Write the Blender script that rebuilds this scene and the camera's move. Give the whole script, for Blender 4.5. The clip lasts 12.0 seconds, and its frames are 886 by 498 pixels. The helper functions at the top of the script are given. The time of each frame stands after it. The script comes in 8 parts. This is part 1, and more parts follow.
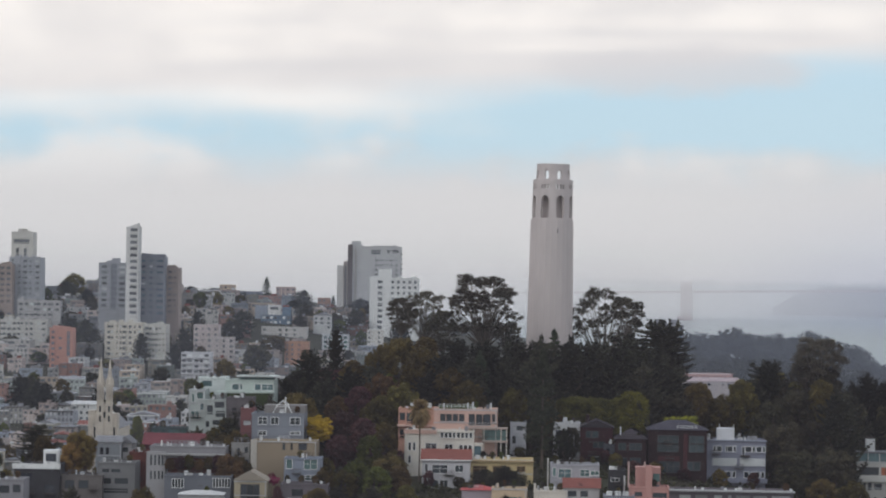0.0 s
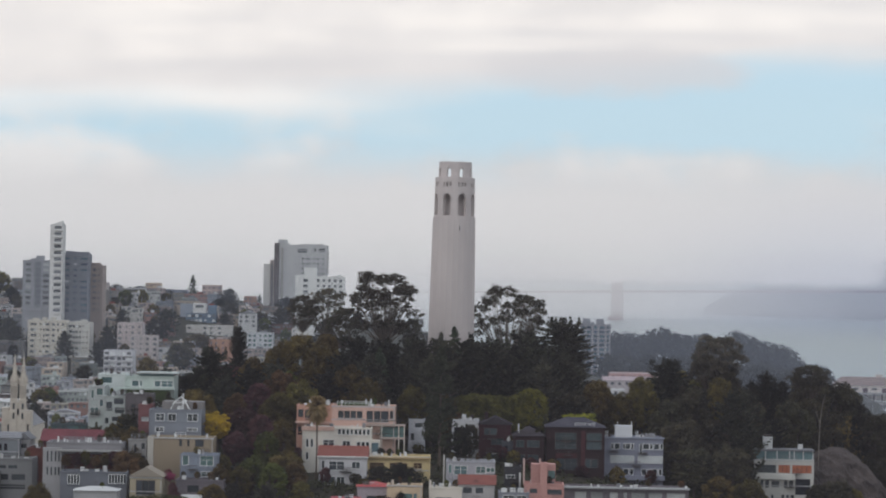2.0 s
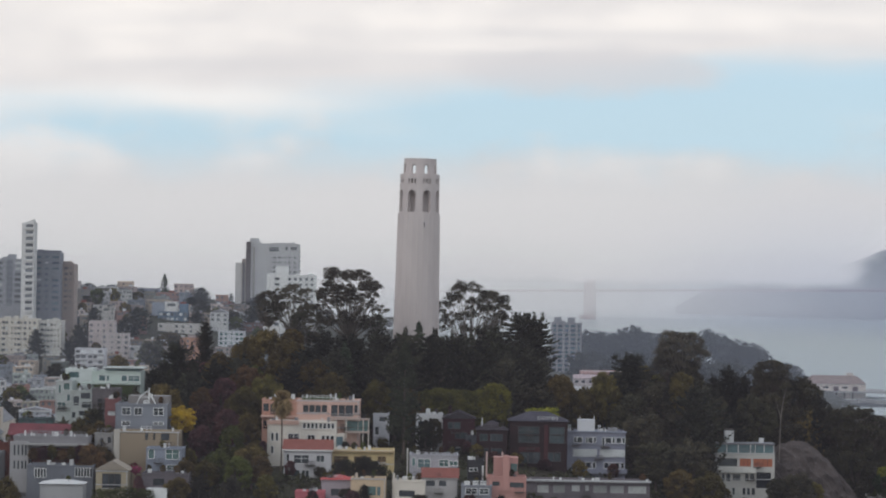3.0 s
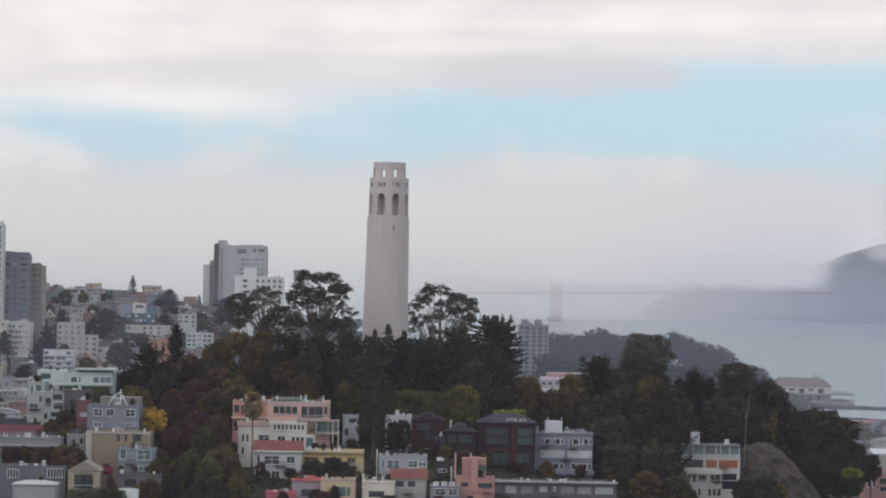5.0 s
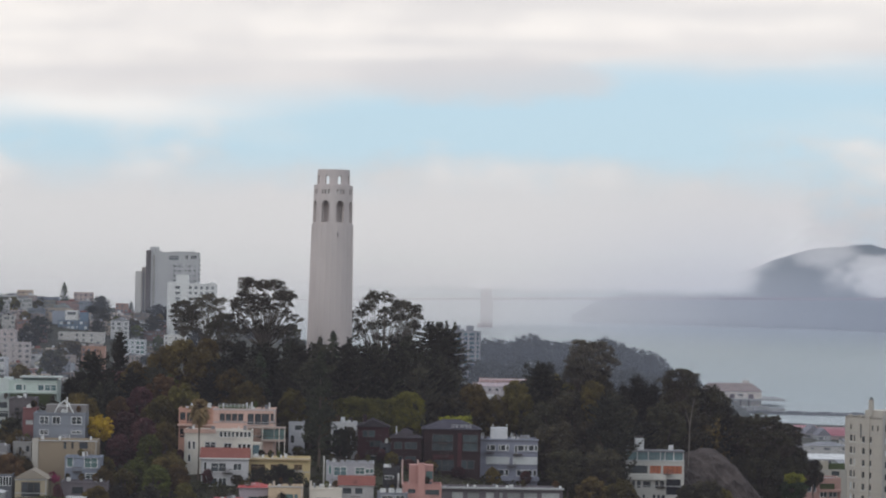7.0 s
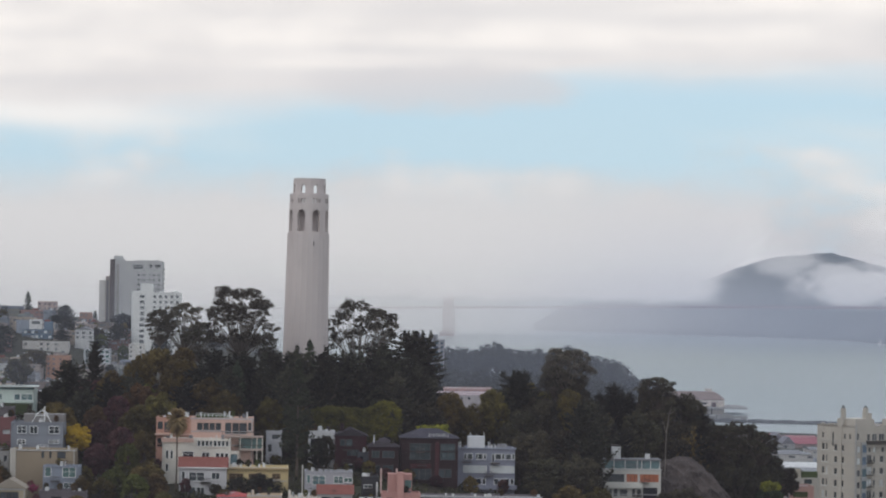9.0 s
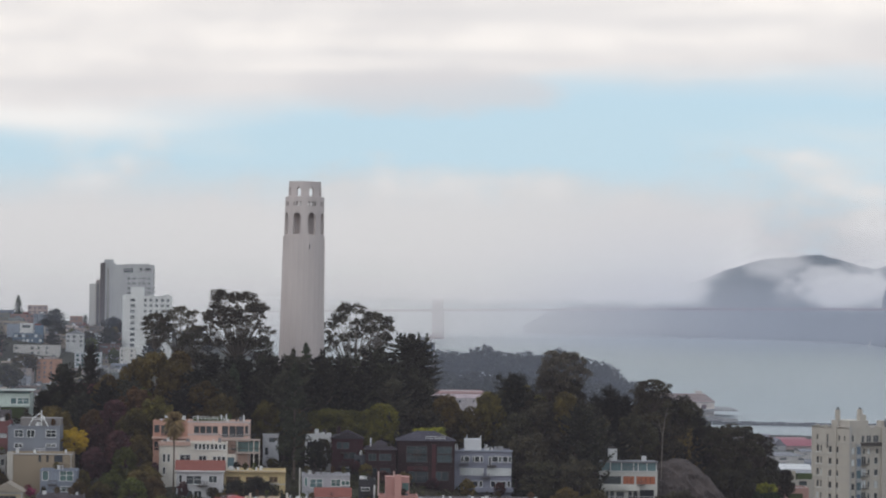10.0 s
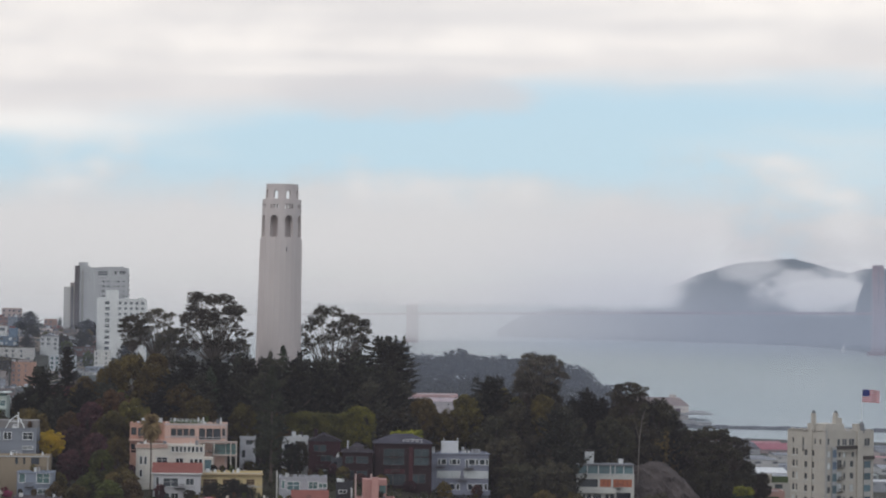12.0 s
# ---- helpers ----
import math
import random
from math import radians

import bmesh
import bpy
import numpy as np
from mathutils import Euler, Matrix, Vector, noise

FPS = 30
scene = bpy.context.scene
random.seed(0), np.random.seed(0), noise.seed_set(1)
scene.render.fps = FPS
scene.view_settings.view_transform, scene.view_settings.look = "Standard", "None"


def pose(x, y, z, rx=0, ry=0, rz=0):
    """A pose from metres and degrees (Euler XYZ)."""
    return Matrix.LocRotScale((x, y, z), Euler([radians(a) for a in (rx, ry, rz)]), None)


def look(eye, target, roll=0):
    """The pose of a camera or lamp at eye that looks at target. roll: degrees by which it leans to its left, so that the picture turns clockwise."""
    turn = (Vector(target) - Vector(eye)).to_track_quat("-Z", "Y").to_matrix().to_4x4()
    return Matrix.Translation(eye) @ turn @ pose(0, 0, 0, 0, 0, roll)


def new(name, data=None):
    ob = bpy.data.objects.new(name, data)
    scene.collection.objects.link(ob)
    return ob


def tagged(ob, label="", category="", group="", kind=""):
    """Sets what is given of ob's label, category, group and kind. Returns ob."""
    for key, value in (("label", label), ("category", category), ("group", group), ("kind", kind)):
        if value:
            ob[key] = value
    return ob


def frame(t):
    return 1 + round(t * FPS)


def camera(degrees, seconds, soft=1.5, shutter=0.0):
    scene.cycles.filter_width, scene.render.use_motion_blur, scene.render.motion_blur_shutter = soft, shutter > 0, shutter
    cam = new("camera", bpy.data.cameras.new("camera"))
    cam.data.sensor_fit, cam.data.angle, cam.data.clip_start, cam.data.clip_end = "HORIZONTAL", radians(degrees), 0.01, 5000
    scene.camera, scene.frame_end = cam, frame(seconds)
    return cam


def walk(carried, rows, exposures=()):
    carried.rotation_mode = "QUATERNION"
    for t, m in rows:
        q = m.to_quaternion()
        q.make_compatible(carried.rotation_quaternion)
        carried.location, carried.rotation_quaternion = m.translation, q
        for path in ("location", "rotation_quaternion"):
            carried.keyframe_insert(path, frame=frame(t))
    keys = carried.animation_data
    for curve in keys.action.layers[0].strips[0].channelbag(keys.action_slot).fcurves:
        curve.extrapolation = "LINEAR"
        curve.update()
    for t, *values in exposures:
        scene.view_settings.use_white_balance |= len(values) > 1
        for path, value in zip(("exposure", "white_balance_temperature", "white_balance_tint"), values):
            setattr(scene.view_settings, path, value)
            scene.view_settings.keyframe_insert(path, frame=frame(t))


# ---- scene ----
# The slow sideways flight and pan of the camera, at 121 m above the bay.
cam = camera(17.0, 12.0, soft=2.0)
PATH = [
    (0, (0.09, -709.20, 121.69), (-36.81, 290.11, 127.70), 0.77),
    (0.5, (1.62, -709.15, 121.50), (-25.20, 290.47, 127.66), 0.81),
    (1, (4.23, -709.58, 121.43), (-14.95, 290.22, 127.82), 0.84),
    (1.5, (6.76, -710.07, 121.41), (-11.57, 289.75, 127.81), 0.91),
    (2, (8.73, -710.74, 121.34), (-7.26, 289.11, 127.50), 0.95),
    (2.5, (10.33, -713.58, 120.79), (-1.72, 286.33, 127.23), 0.92),
    (3, (11.14, -716.79, 120.39), (3.78, 283.17, 126.66), 0.93),
    (5, (10.63, -723.25, 120.62), (14.45, 276.72, 127.71), 1.01),
    (5.5, (9.70, -723.25, 120.65), (20.65, 276.66, 128.39), 1.01),
    (6, (8.58, -723.76, 120.64), (26.35, 276.05, 128.62), 1.04),
    (6.5, (7.59, -723.88, 120.67), (31.17, 275.80, 129.39), 0.99),
    (7, (6.38, -724.71, 120.79), (34.86, 274.84, 130.29), 0.92),
    (9, (2.20, -724.74, 120.77), (44.50, 274.28, 133.40), 0.87),
    (9.5, (1.18, -724.70, 120.81), (45.47, 274.23, 134.27), 0.79),
    (10, (0.27, -724.71, 120.69), (46.68, 274.12, 134.36), 0.73),
    (10.5, (-0.55, -724.62, 120.53), (48.19, 274.10, 133.96), 0.74),
    (11, (-0.75, -724.87, 120.36), (51.03, 273.68, 134.83), 0.72),
    (11.5, (-0.73, -724.70, 120.60), (53.27, 273.73, 135.65), 0.80),
    (12, (-0.54, -724.67, 120.47), (54.69, 273.69, 135.48), 0.81),
]
walk(cam, [(t, look(eye, target, roll)) for t, eye, target, roll in PATH])


# ---- node shorthand ----
def add_node(tree, kind, props=None, **sockets):
    """A node with its properties and inputs set; a socket value links, any other value is set. Names use _ for a space, iN means input N."""
    n = tree.nodes.new(kind)
    for key, value in (props or {}).items():
        setattr(n, key, value)
    for key, value in sockets.items():
        socket = n.inputs[int(key[1:])] if key[0] == "i" and key[1:].isdigit() else n.inputs[key.replace("_", " ")]
        if isinstance(value, bpy.types.NodeSocket):
            tree.links.new(value, socket)
        else:
            socket.default_value = value
    return n


def calc(tree, operation, a, b=0.0, c=0.0):
    return add_node(tree, "ShaderNodeMath", {"operation": operation}, i0=a, i1=b, i2=c).outputs[0]


def ease(tree, value, low, high, to_low=0.0, to_high=1.0):
    return add_node(tree, "ShaderNodeMapRange", {"interpolation_type": "SMOOTHSTEP"}, Value=value, From_Min=low, From_Max=high, To_Min=to_low, To_Max=to_high).outputs[0]


def blend(tree, factor, a, b, mode="MIX"):
    n = add_node(tree, "ShaderNodeMix", {"data_type": "RGBA", "blend_type": mode}, i0=factor)
    for i, v in ((6, a), (7, b)):
        if isinstance(v, bpy.types.NodeSocket):
            tree.links.new(v, n.inputs[i])
        else:
            n.inputs[i].default_value = (*v[:3], 1.0)
    return n.outputs[2]


def grain(tree, vector, scale, detail=4.0, roughness=0.55, stretch=None):
    if stretch:
        vector = add_node(tree, "ShaderNodeMapping", {}, Vector=vector, Scale=stretch).outputs[0]
    return add_node(tree, "ShaderNodeTexNoise", {}, Vector=vector, Scale=scale, Detail=detail, Roughness=roughness).outputs[0]


# ---- sky: high stratus, a pale blue gap, and sea fog lying on the horizon ----
SUN_HEIGHT, SUN_TURN = radians(42), radians(208)
world = bpy.data.worlds.new("sky")
scene.world = world
world.use_nodes = True
wt = world.node_tree
wt.nodes.clear()
way = add_node(wt, "ShaderNodeTexCoord").outputs["Generated"]
split = add_node(wt, "ShaderNodeSeparateXYZ", {}, Vector=way)
side, up = split.outputs[0], split.outputs[2]
sky = add_node(wt, "ShaderNodeTexSky", {"sky_type": "NISHITA", "sun_disc": False, "sun_elevation": SUN_HEIGHT, "sun_rotation": SUN_TURN, "air_density": 1.0, "dust_density": 1.0, "ozone_density": 2.0}).outputs[0]
sky = blend(wt, 1.0, sky, (0.1, 0.1, 0.1), "MULTIPLY")
wisps = grain(wt, way, 1.0, 4.0, 0.5, (7, 7, 34))
puffs = grain(wt, way, 1.0, 5.0, 0.55, (22, 22, 48))
streaks = grain(wt, way, 1.0, 3.0, 0.45, (4, 4, 52))
# lower edge of the stratus, rising to the north
edge = calc(wt, "SUBTRACT", up, calc(wt, "MULTIPLY_ADD", side, 0.058, 0.0605))
edge = calc(wt, "MULTIPLY_ADD", calc(wt, "SUBTRACT", wisps, 0.5), 0.024, edge)
high_cloud = ease(wt, edge, -0.006, 0.009)
fog_edge = calc(wt, "MULTIPLY_ADD", calc(wt, "SUBTRACT", puffs, 0.5), 0.085, up)
billows = grain(wt, way, 1.0, 5.0, 0.55, (11, 11, 16))
fog_edge = calc(wt, "MULTIPLY_ADD", calc(wt, "SUBTRACT", billows, 0.5), 0.045, fog_edge)
fog = ease(wt, fog_edge, 0.048, 0.020)
blue = blend(wt, 0.8, sky, (0.555, 0.755, 0.90))
blue = blend(wt, ease(wt, wisps, 0.5, 0.85), blue, (0.74, 0.80, 0.83))
cloud = blend(wt, ease(wt, streaks, 0.38, 0.62), (0.82, 0.797, 0.795), (1.0, 0.955, 0.92))
cloud = blend(wt, ease(wt, puffs, 0.35, 0.75, 0.0, 0.5), cloud, (0.70, 0.685, 0.70))
mist = blend(wt, ease(wt, fog_edge, -0.004, 0.036), (0.785, 0.778, 0.78), (0.825, 0.828, 0.832))
mist = blend(wt, ease(wt, calc(wt, "MULTIPLY_ADD", puffs, 0.4, calc(wt, "MULTIPLY", billows, 0.6)), 0.41, 0.57, 0.0, 1.0), mist, (0.615, 0.607, 0.615))
air = blend(wt, high_cloud, blue, cloud)
# one grey shred hanging below the stratus
shred_u = calc(wt, "DIVIDE", calc(wt, "SUBTRACT", side, 0.04), 0.042)
shred_v = calc(wt, "DIVIDE", calc(wt, "SUBTRACT", up, 0.0655), 0.0085)
shred = calc(wt, "ADD", calc(wt, "MULTIPLY", shred_u, shred_u), calc(wt, "MULTIPLY", shred_v, shred_v))
shred = ease(wt, calc(wt, "MULTIPLY_ADD", calc(wt, "SUBTRACT", puffs, 0.5), 4.6, shred), 1.5, -0.2, 0.0, 0.7)
air = blend(wt, shred, air, (0.68, 0.675, 0.70))
air = blend(wt, fog, air, mist)
air = blend(wt, ease(wt, up, 0.09, 0.5), air, (0.80, 0.88, 1.0))
# an overcast dome is brighter overhead than at its rim
dome = ease(wt, up, 0.09, 0.85, 1.0, 1.12)
air = blend(wt, ease(wt, up, -0.06, -0.01), (0.16, 0.19, 0.21), air)
back = add_node(wt, "ShaderNodeBackground", {}, Color=air, Strength=dome)
wt.links.new(back.outputs[0], add_node(wt, "ShaderNodeOutputWorld").inputs[0])

# ---- sun, veiled by the stratus, high in the south ----
lamp = bpy.data.lights.new("sun", "SUN")
lamp.energy, lamp.angle, lamp.color = 0.5, radians(14), (1.0, 0.97, 0.92)
sun = new("sun", lamp)
sun.matrix_world = look((0, 0, 0), (0.62, 0.62, -0.75))
scene.view_settings.exposure = 0.0


# ---- materials ----
MATS = {}


def surface(name, colour, second=None, rough=0.85, scale=0.25, spread=0.5, fine=3.0, bump=0.0, metal=0.0, vary=0.0, streak=False):
    """A weathered surface: broad stains and fine grain in world metres, an optional change from object to object."""
    if name in MATS:
        return MATS[name]
    m = bpy.data.materials.new(name)
    m.use_nodes = True
    t = m.node_tree
    t.nodes.clear()
    place = add_node(t, "ShaderNodeNewGeometry").outputs["Position"]
    second = second or tuple(c * 0.72 for c in colour)
    broad = grain(t, place, scale, 4.0, 0.6, (1, 1, 0.35) if streak else None)
    small = grain(t, place, fine, 3.0, 0.6)
    both = calc(t, "MULTIPLY_ADD", small, 0.4, calc(t, "MULTIPLY", broad, 0.6))
    c = blend(t, ease(t, both, 0.5 - spread * 0.35, 0.5 + spread * 0.35), second, colour)
    if vary:
        rnd = add_node(t, "ShaderNodeObjectInfo").outputs["Random"]
        hsv = add_node(t, "ShaderNodeHueSaturation", {}, Hue=ease(t, rnd, 0, 1, 0.5 - vary * 0.08, 0.5 + vary * 0.08), Saturation=1.0, Value=ease(t, calc(t, "FRACT", calc(t, "MULTIPLY", rnd, 7.3)), 0, 1, 1 - vary, 1 + vary), Color=c)
        c = hsv.outputs[0]
    bsdf = add_node(t, "ShaderNodeBsdfPrincipled", {}, Base_Color=c, Roughness=rough, Metallic=metal, Specular_IOR_Level=0.5 if rough < 0.6 else 0.15)
    if bump:
        n = add_node(t, "ShaderNodeBump", {}, Strength=0.6, Distance=bump, Height=both)
        t.links.new(n.outputs[0], bsdf.inputs["Normal"])
    t.links.new(bsdf.outputs[0], add_node(t, "ShaderNodeOutputMaterial").inputs[0])
    MATS[name] = m
    return m


def leaf_stuff(name, colour, second, vary=0.3):
    """Foliage: two tones from leaf to leaf, some light let through."""
    if name in MATS:
        return MATS[name]
    m = bpy.data.materials.new(name)
    m.use_nodes = True
    t = m.node_tree
    t.nodes.clear()
    geo = add_node(t, "ShaderNodeNewGeometry")
    rnd = add_node(t, "ShaderNodeObjectInfo").outputs["Random"]
    clump = grain(t, geo.outputs["Position"], 0.35, 2.0, 0.5)
    mixed = calc(t, "MULTIPLY_ADD", geo.outputs["Random Per Island"], 0.22, calc(t, "MULTIPLY", clump, 0.78))
    c = blend(t, ease(t, mixed, 0.3, 0.7), second, colour)
    c = add_node(t, "ShaderNodeHueSaturation", {}, Hue=ease(t, rnd, 0, 1, 0.5 - vary * 0.06, 0.5 + vary * 0.06), Saturation=1.0, Value=ease(t, calc(t, "FRACT", calc(t, "MULTIPLY", rnd, 5.7)), 0, 1, 1 - vary, 1 + vary), Color=c).outputs[0]
    lit = add_node(t, "ShaderNodeBsdfPrincipled", {}, Base_Color=c, Roughness=0.8, Specular_IOR_Level=0.2)
    let = add_node(t, "ShaderNodeBsdfTranslucent", {}, Color=c)
    both = add_node(t, "ShaderNodeMixShader", {}, i0=0.2, i1=lit.outputs[0], i2=let.outputs[0])
    t.links.new(both.outputs[0], add_node(t, "ShaderNodeOutputMaterial").inputs[0])
    MATS[name] = m
    return m


def glass(name, colour, rough=0.12):
    if name in MATS:
        return MATS[name]
    m = surface(name, colour, tuple(c * 0.6 for c in colour), rough, 0.5, 0.8, 2.0, vary=0.35)
    return m


def paint(*colour):
    name = "painted_stucco_%02d_%02d_%02d" % tuple(round(c * 99) for c in colour)
    return surface(name, colour, tuple(c * 0.8 for c in colour), 0.85, 0.18, 0.7, 1.5, 0.02, streak=True)


DARK_GLASS = glass("dark_window_glass", (0.035, 0.042, 0.05))
BLUE_GLASS = glass("sky_tinted_window_glass", (0.10, 0.15, 0.19))
TEAL_GLASS = glass("teal_tinted_window_glass", (0.10, 0.17, 0.17))
# haze of distance is put into this lighter pane colour
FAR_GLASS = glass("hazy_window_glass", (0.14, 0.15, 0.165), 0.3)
BLIND = surface("window_blind", (0.62, 0.64, 0.64), rough=0.7, vary=0.15)
WHITE_TRIM = surface("white_trim_paint", (0.72, 0.72, 0.70), rough=0.6)
DARK_TRIM = surface("dark_trim_paint", (0.07, 0.06, 0.055), rough=0.6)
ROOF_GREY = surface("grey_roof_membrane", (0.24, 0.24, 0.25), (0.15, 0.15, 0.16), 0.9, 0.3, 0.8, 2.0, 0.02, vary=0.25)
ROOF_WHITE = surface("pale_roof_coating", (0.55, 0.54, 0.52), (0.4, 0.4, 0.4), 0.9, 0.3, 0.8, 2.0, vary=0.15)
ROOF_RED = surface("red_clay_roof_tile", (0.21, 0.075, 0.06), (0.15, 0.055, 0.045), 0.85, 0.6, 0.9, 4.0, 0.03)
CONCRETE = surface("weathered_tower_concrete", (0.585, 0.52, 0.497), (0.455, 0.40, 0.385), 0.9, 0.22, 0.8, 1.2, 0.02, streak=True)
BARK = surface("tree_bark", (0.13, 0.10, 0.08), (0.07, 0.055, 0.045), 0.95, 0.8, 0.9, 6.0, 0.02)
PALE_BARK = surface("pale_eucalyptus_bark", (0.20, 0.175, 0.15), (0.09, 0.075, 0.065), 0.9, 0.8, 0.9, 6.0, 0.02)


# ---- mesh helpers ----
def mesh_of(name, verts, faces, material):
    me = bpy.data.meshes.new(name)
    me.from_pydata(verts, [], faces)
    me.materials.append(material)
    me.update()
    return me


def part(name, data, material, parent, label="", at=None):
    """Links a bmesh or a mesh as one object under a thing or a part."""
    if isinstance(data, bmesh.types.BMesh):
        me = bpy.data.meshes.new(name)
        data.to_mesh(me)
        data.free()
        me.materials.append(material)
        data = me
    ob = new(name, data)
    ob.parent = parent
    if at is not None:
        ob.matrix_basis = at
    if label:
        ob["label"] = label
    return ob


def box_data(x0, x1, y0, y1, z0, z1):
    v = [(x, y, z) for z in (z0, z1) for x, y in ((x0, y0), (x1, y0), (x1, y1), (x0, y1))]
    f = [(3, 2, 1, 0), (4, 5, 6, 7), (0, 1, 5, 4), (1, 2, 6, 5), (2, 3, 7, 6), (3, 0, 4, 7)]
    return v, f


def joined(*pieces):
    verts, faces = [], []
    for v, f in pieces:
        n = len(verts)
        verts += v
        faces += [tuple(i + n for i in q) for q in f]
    return verts, faces


BOXES = {}


def box(name, material, parent, x0, x1, y0, y1, z0, z1, label=""):
    """A box part; all boxes of one material share a mesh of one cubic metre."""
    if material.name not in BOXES:
        BOXES[material.name] = mesh_of("block", *box_data(0, 1, 0, 1, 0, 1), material)
    m = Matrix.Translation((x0, y0, z0)) @ Matrix.Diagonal((x1 - x0, y1 - y0, z1 - z0, 1))
    return part(name, BOXES[material.name], material, parent, label, m)


def tube_data(points, radii, sides=6):
    """A tapered tube along a line of points."""
    verts, faces = [], []
    points = [Vector(p) for p in points]
    for i, (p, r) in enumerate(zip(points, radii)):
        d = (points[min(i + 1, len(points) - 1)] - points[max(i - 1, 0)]).normalized()
        a = d.orthogonal().normalized()
        b = d.cross(a)
        for k in range(sides):
            w = 2 * math.pi * k / sides
            verts.append(tuple(p + (a * math.cos(w) + b * math.sin(w)) * r))
    for i in range(len(points) - 1):
        for k in range(sides):
            k2 = (k + 1) % sides
            faces.append((i * sides + k, i * sides + k2, (i + 1) * sides + k2, (i + 1) * sides + k))
    faces.append(tuple(range((len(points) - 1) * sides, len(points) * sides)))
    return verts, faces


def turned_data(profile, sides=32, close=True):
    """A body turned round the z axis from (radius, height) pairs, bottom first."""
    verts = [(r * math.cos(2 * math.pi * k / sides), r * math.sin(2 * math.pi * k / sides), z) for r, z in profile for k in range(sides)]
    faces = [(i * sides + k, i * sides + (k + 1) % sides, (i + 1) * sides + (k + 1) % sides, (i + 1) * sides + k) for i in range(len(profile) - 1) for k in range(sides)]
    if close:
        faces.append(tuple(range((len(profile) - 1) * sides, len(profile) * sides)))
    return verts, faces


def pierced(width, height, holes, thick, turn=lambda u, z, t: (u, t, z)):
    """A wall sheet with rectangular holes (u0, z0, u1, z1) and reveals of the given depth, laid out by turn()."""
    us = sorted({0.0, width, *(min(max(h[i], 0), width) for h in holes for i in (0, 2))})
    zs = sorted({0.0, height, *(min(max(h[i], 0), height) for h in holes for i in (1, 3))})
    solid = np.ones((len(us) - 1, len(zs) - 1), bool)
    for a, b, c, d in holes:
        for i in range(len(us) - 1):
            if a < (us[i] + us[i + 1]) / 2 < c:
                for j in range(len(zs) - 1):
                    if b < (zs[j] + zs[j + 1]) / 2 < d:
                        solid[i, j] = False
    verts, faces, index = [], [], {}

    def vert(i, j, t):
        key = (i, j, t)
        if key not in index:
            index[key] = len(verts)
            verts.append(turn(us[i], zs[j], t))
        return index[key]

    ni, nj = solid.shape
    for i in range(ni):
        for j in range(nj):
            if not solid[i, j]:
                continue
            faces.append((vert(i, j, 0), vert(i + 1, j, 0), vert(i + 1, j + 1, 0), vert(i, j + 1, 0)))
            for di, dj, a, b in ((-1, 0, (i, j + 1), (i, j)), (1, 0, (i + 1, j), (i + 1, j + 1)), (0, -1, (i, j), (i + 1, j)), (0, 1, (i + 1, j + 1), (i, j + 1))):
                p, q = i + di, j + dj
                if not (0 <= p < ni and 0 <= q < nj) or not solid[p, q]:
                    faces.append((vert(*b, 0), vert(*a, 0), vert(*a, thick), vert(*b, thick)))
    return verts, faces


# ---- the ground ----
def ground_z(x, y):
    def rise(cx, cy, left, right, front, rear, h):
        return h * math.exp(-((x - cx) / (left if x < cx else right)) ** 2 - ((y - cy) / (front if y < cy else rear)) ** 2)

    def step(v, a, b):
        v = min(max((v - a) / (b - a), 0), 1)
        return v * v * (3 - 2 * v)

    flat = 22 - 17 * step(x, -40, 170)
    z = flat + rise(-15, 5, 150, 190, 230, 150, 62 + 17 * step(x, -40, 170) * 0.75) + rise(-300, 1560, 500, 380, 520, 500, 78) + rise(195, 2000, 150, 120, 170, 170, 30)
    shore = step(y, -440, -400)
    # the cove and the bay to the north-west
    cove = step(x, 288 + max(0, min(y - 1700, 140)) * 0.4, 300 + max(0, min(y - 1700, 140)) * 0.4) * step(y, 1640, 1665)
    strait = step(y + 0.15 * x, 2190, 2230)
    land = shore * (1 - cove) * (1 - strait)
    return -6 + (z + 6) * land


# ---- land and water ----
def scrub_ground():
    m = surface("scrub_and_earth", (0.030, 0.034, 0.018), (0.034, 0.026, 0.019), 0.95, 0.06, 0.9, 0.6, 0.3)
    return m


def make_ground():
    xs, ys = np.arange(-1000, 1001, 14.0), np.arange(-470, 2301, 14.0)
    verts = [(x, y, ground_z(x, y) + 0.5 * noise.noise((x / 9, y / 9, 3))) for y in ys for x in xs]
    n = len(xs)
    faces = [(j * n + i, j * n + i + 1, (j + 1) * n + i + 1, (j + 1) * n + i) for j in range(len(ys) - 1) for i in range(n - 1)]
    ob = new("ground", mesh_of("ground", verts, faces, scrub_ground()))
    for p in ob.data.polygons:
        p.use_smooth = True
    return tagged(ob, "dark scrubby hillside sloping down to the city flats", "ground", kind="structure")


EYE = Vector((4, -716, 121))


def drawn_in(d):
    """Beyond 3 km the far strait is drawn in towards 4.7 km along the lines of sight."""
    return d if d < 3000 else 3000 + 1700 * (1 - math.exp(-(d - 3000) / 6000))


def far(x, y, z):
    """The place at which a far point of the strait stands."""
    p = Vector((x, y, z)) - EYE
    d = math.hypot(p.x, p.y)
    return EYE + p * (drawn_in(d) / d)


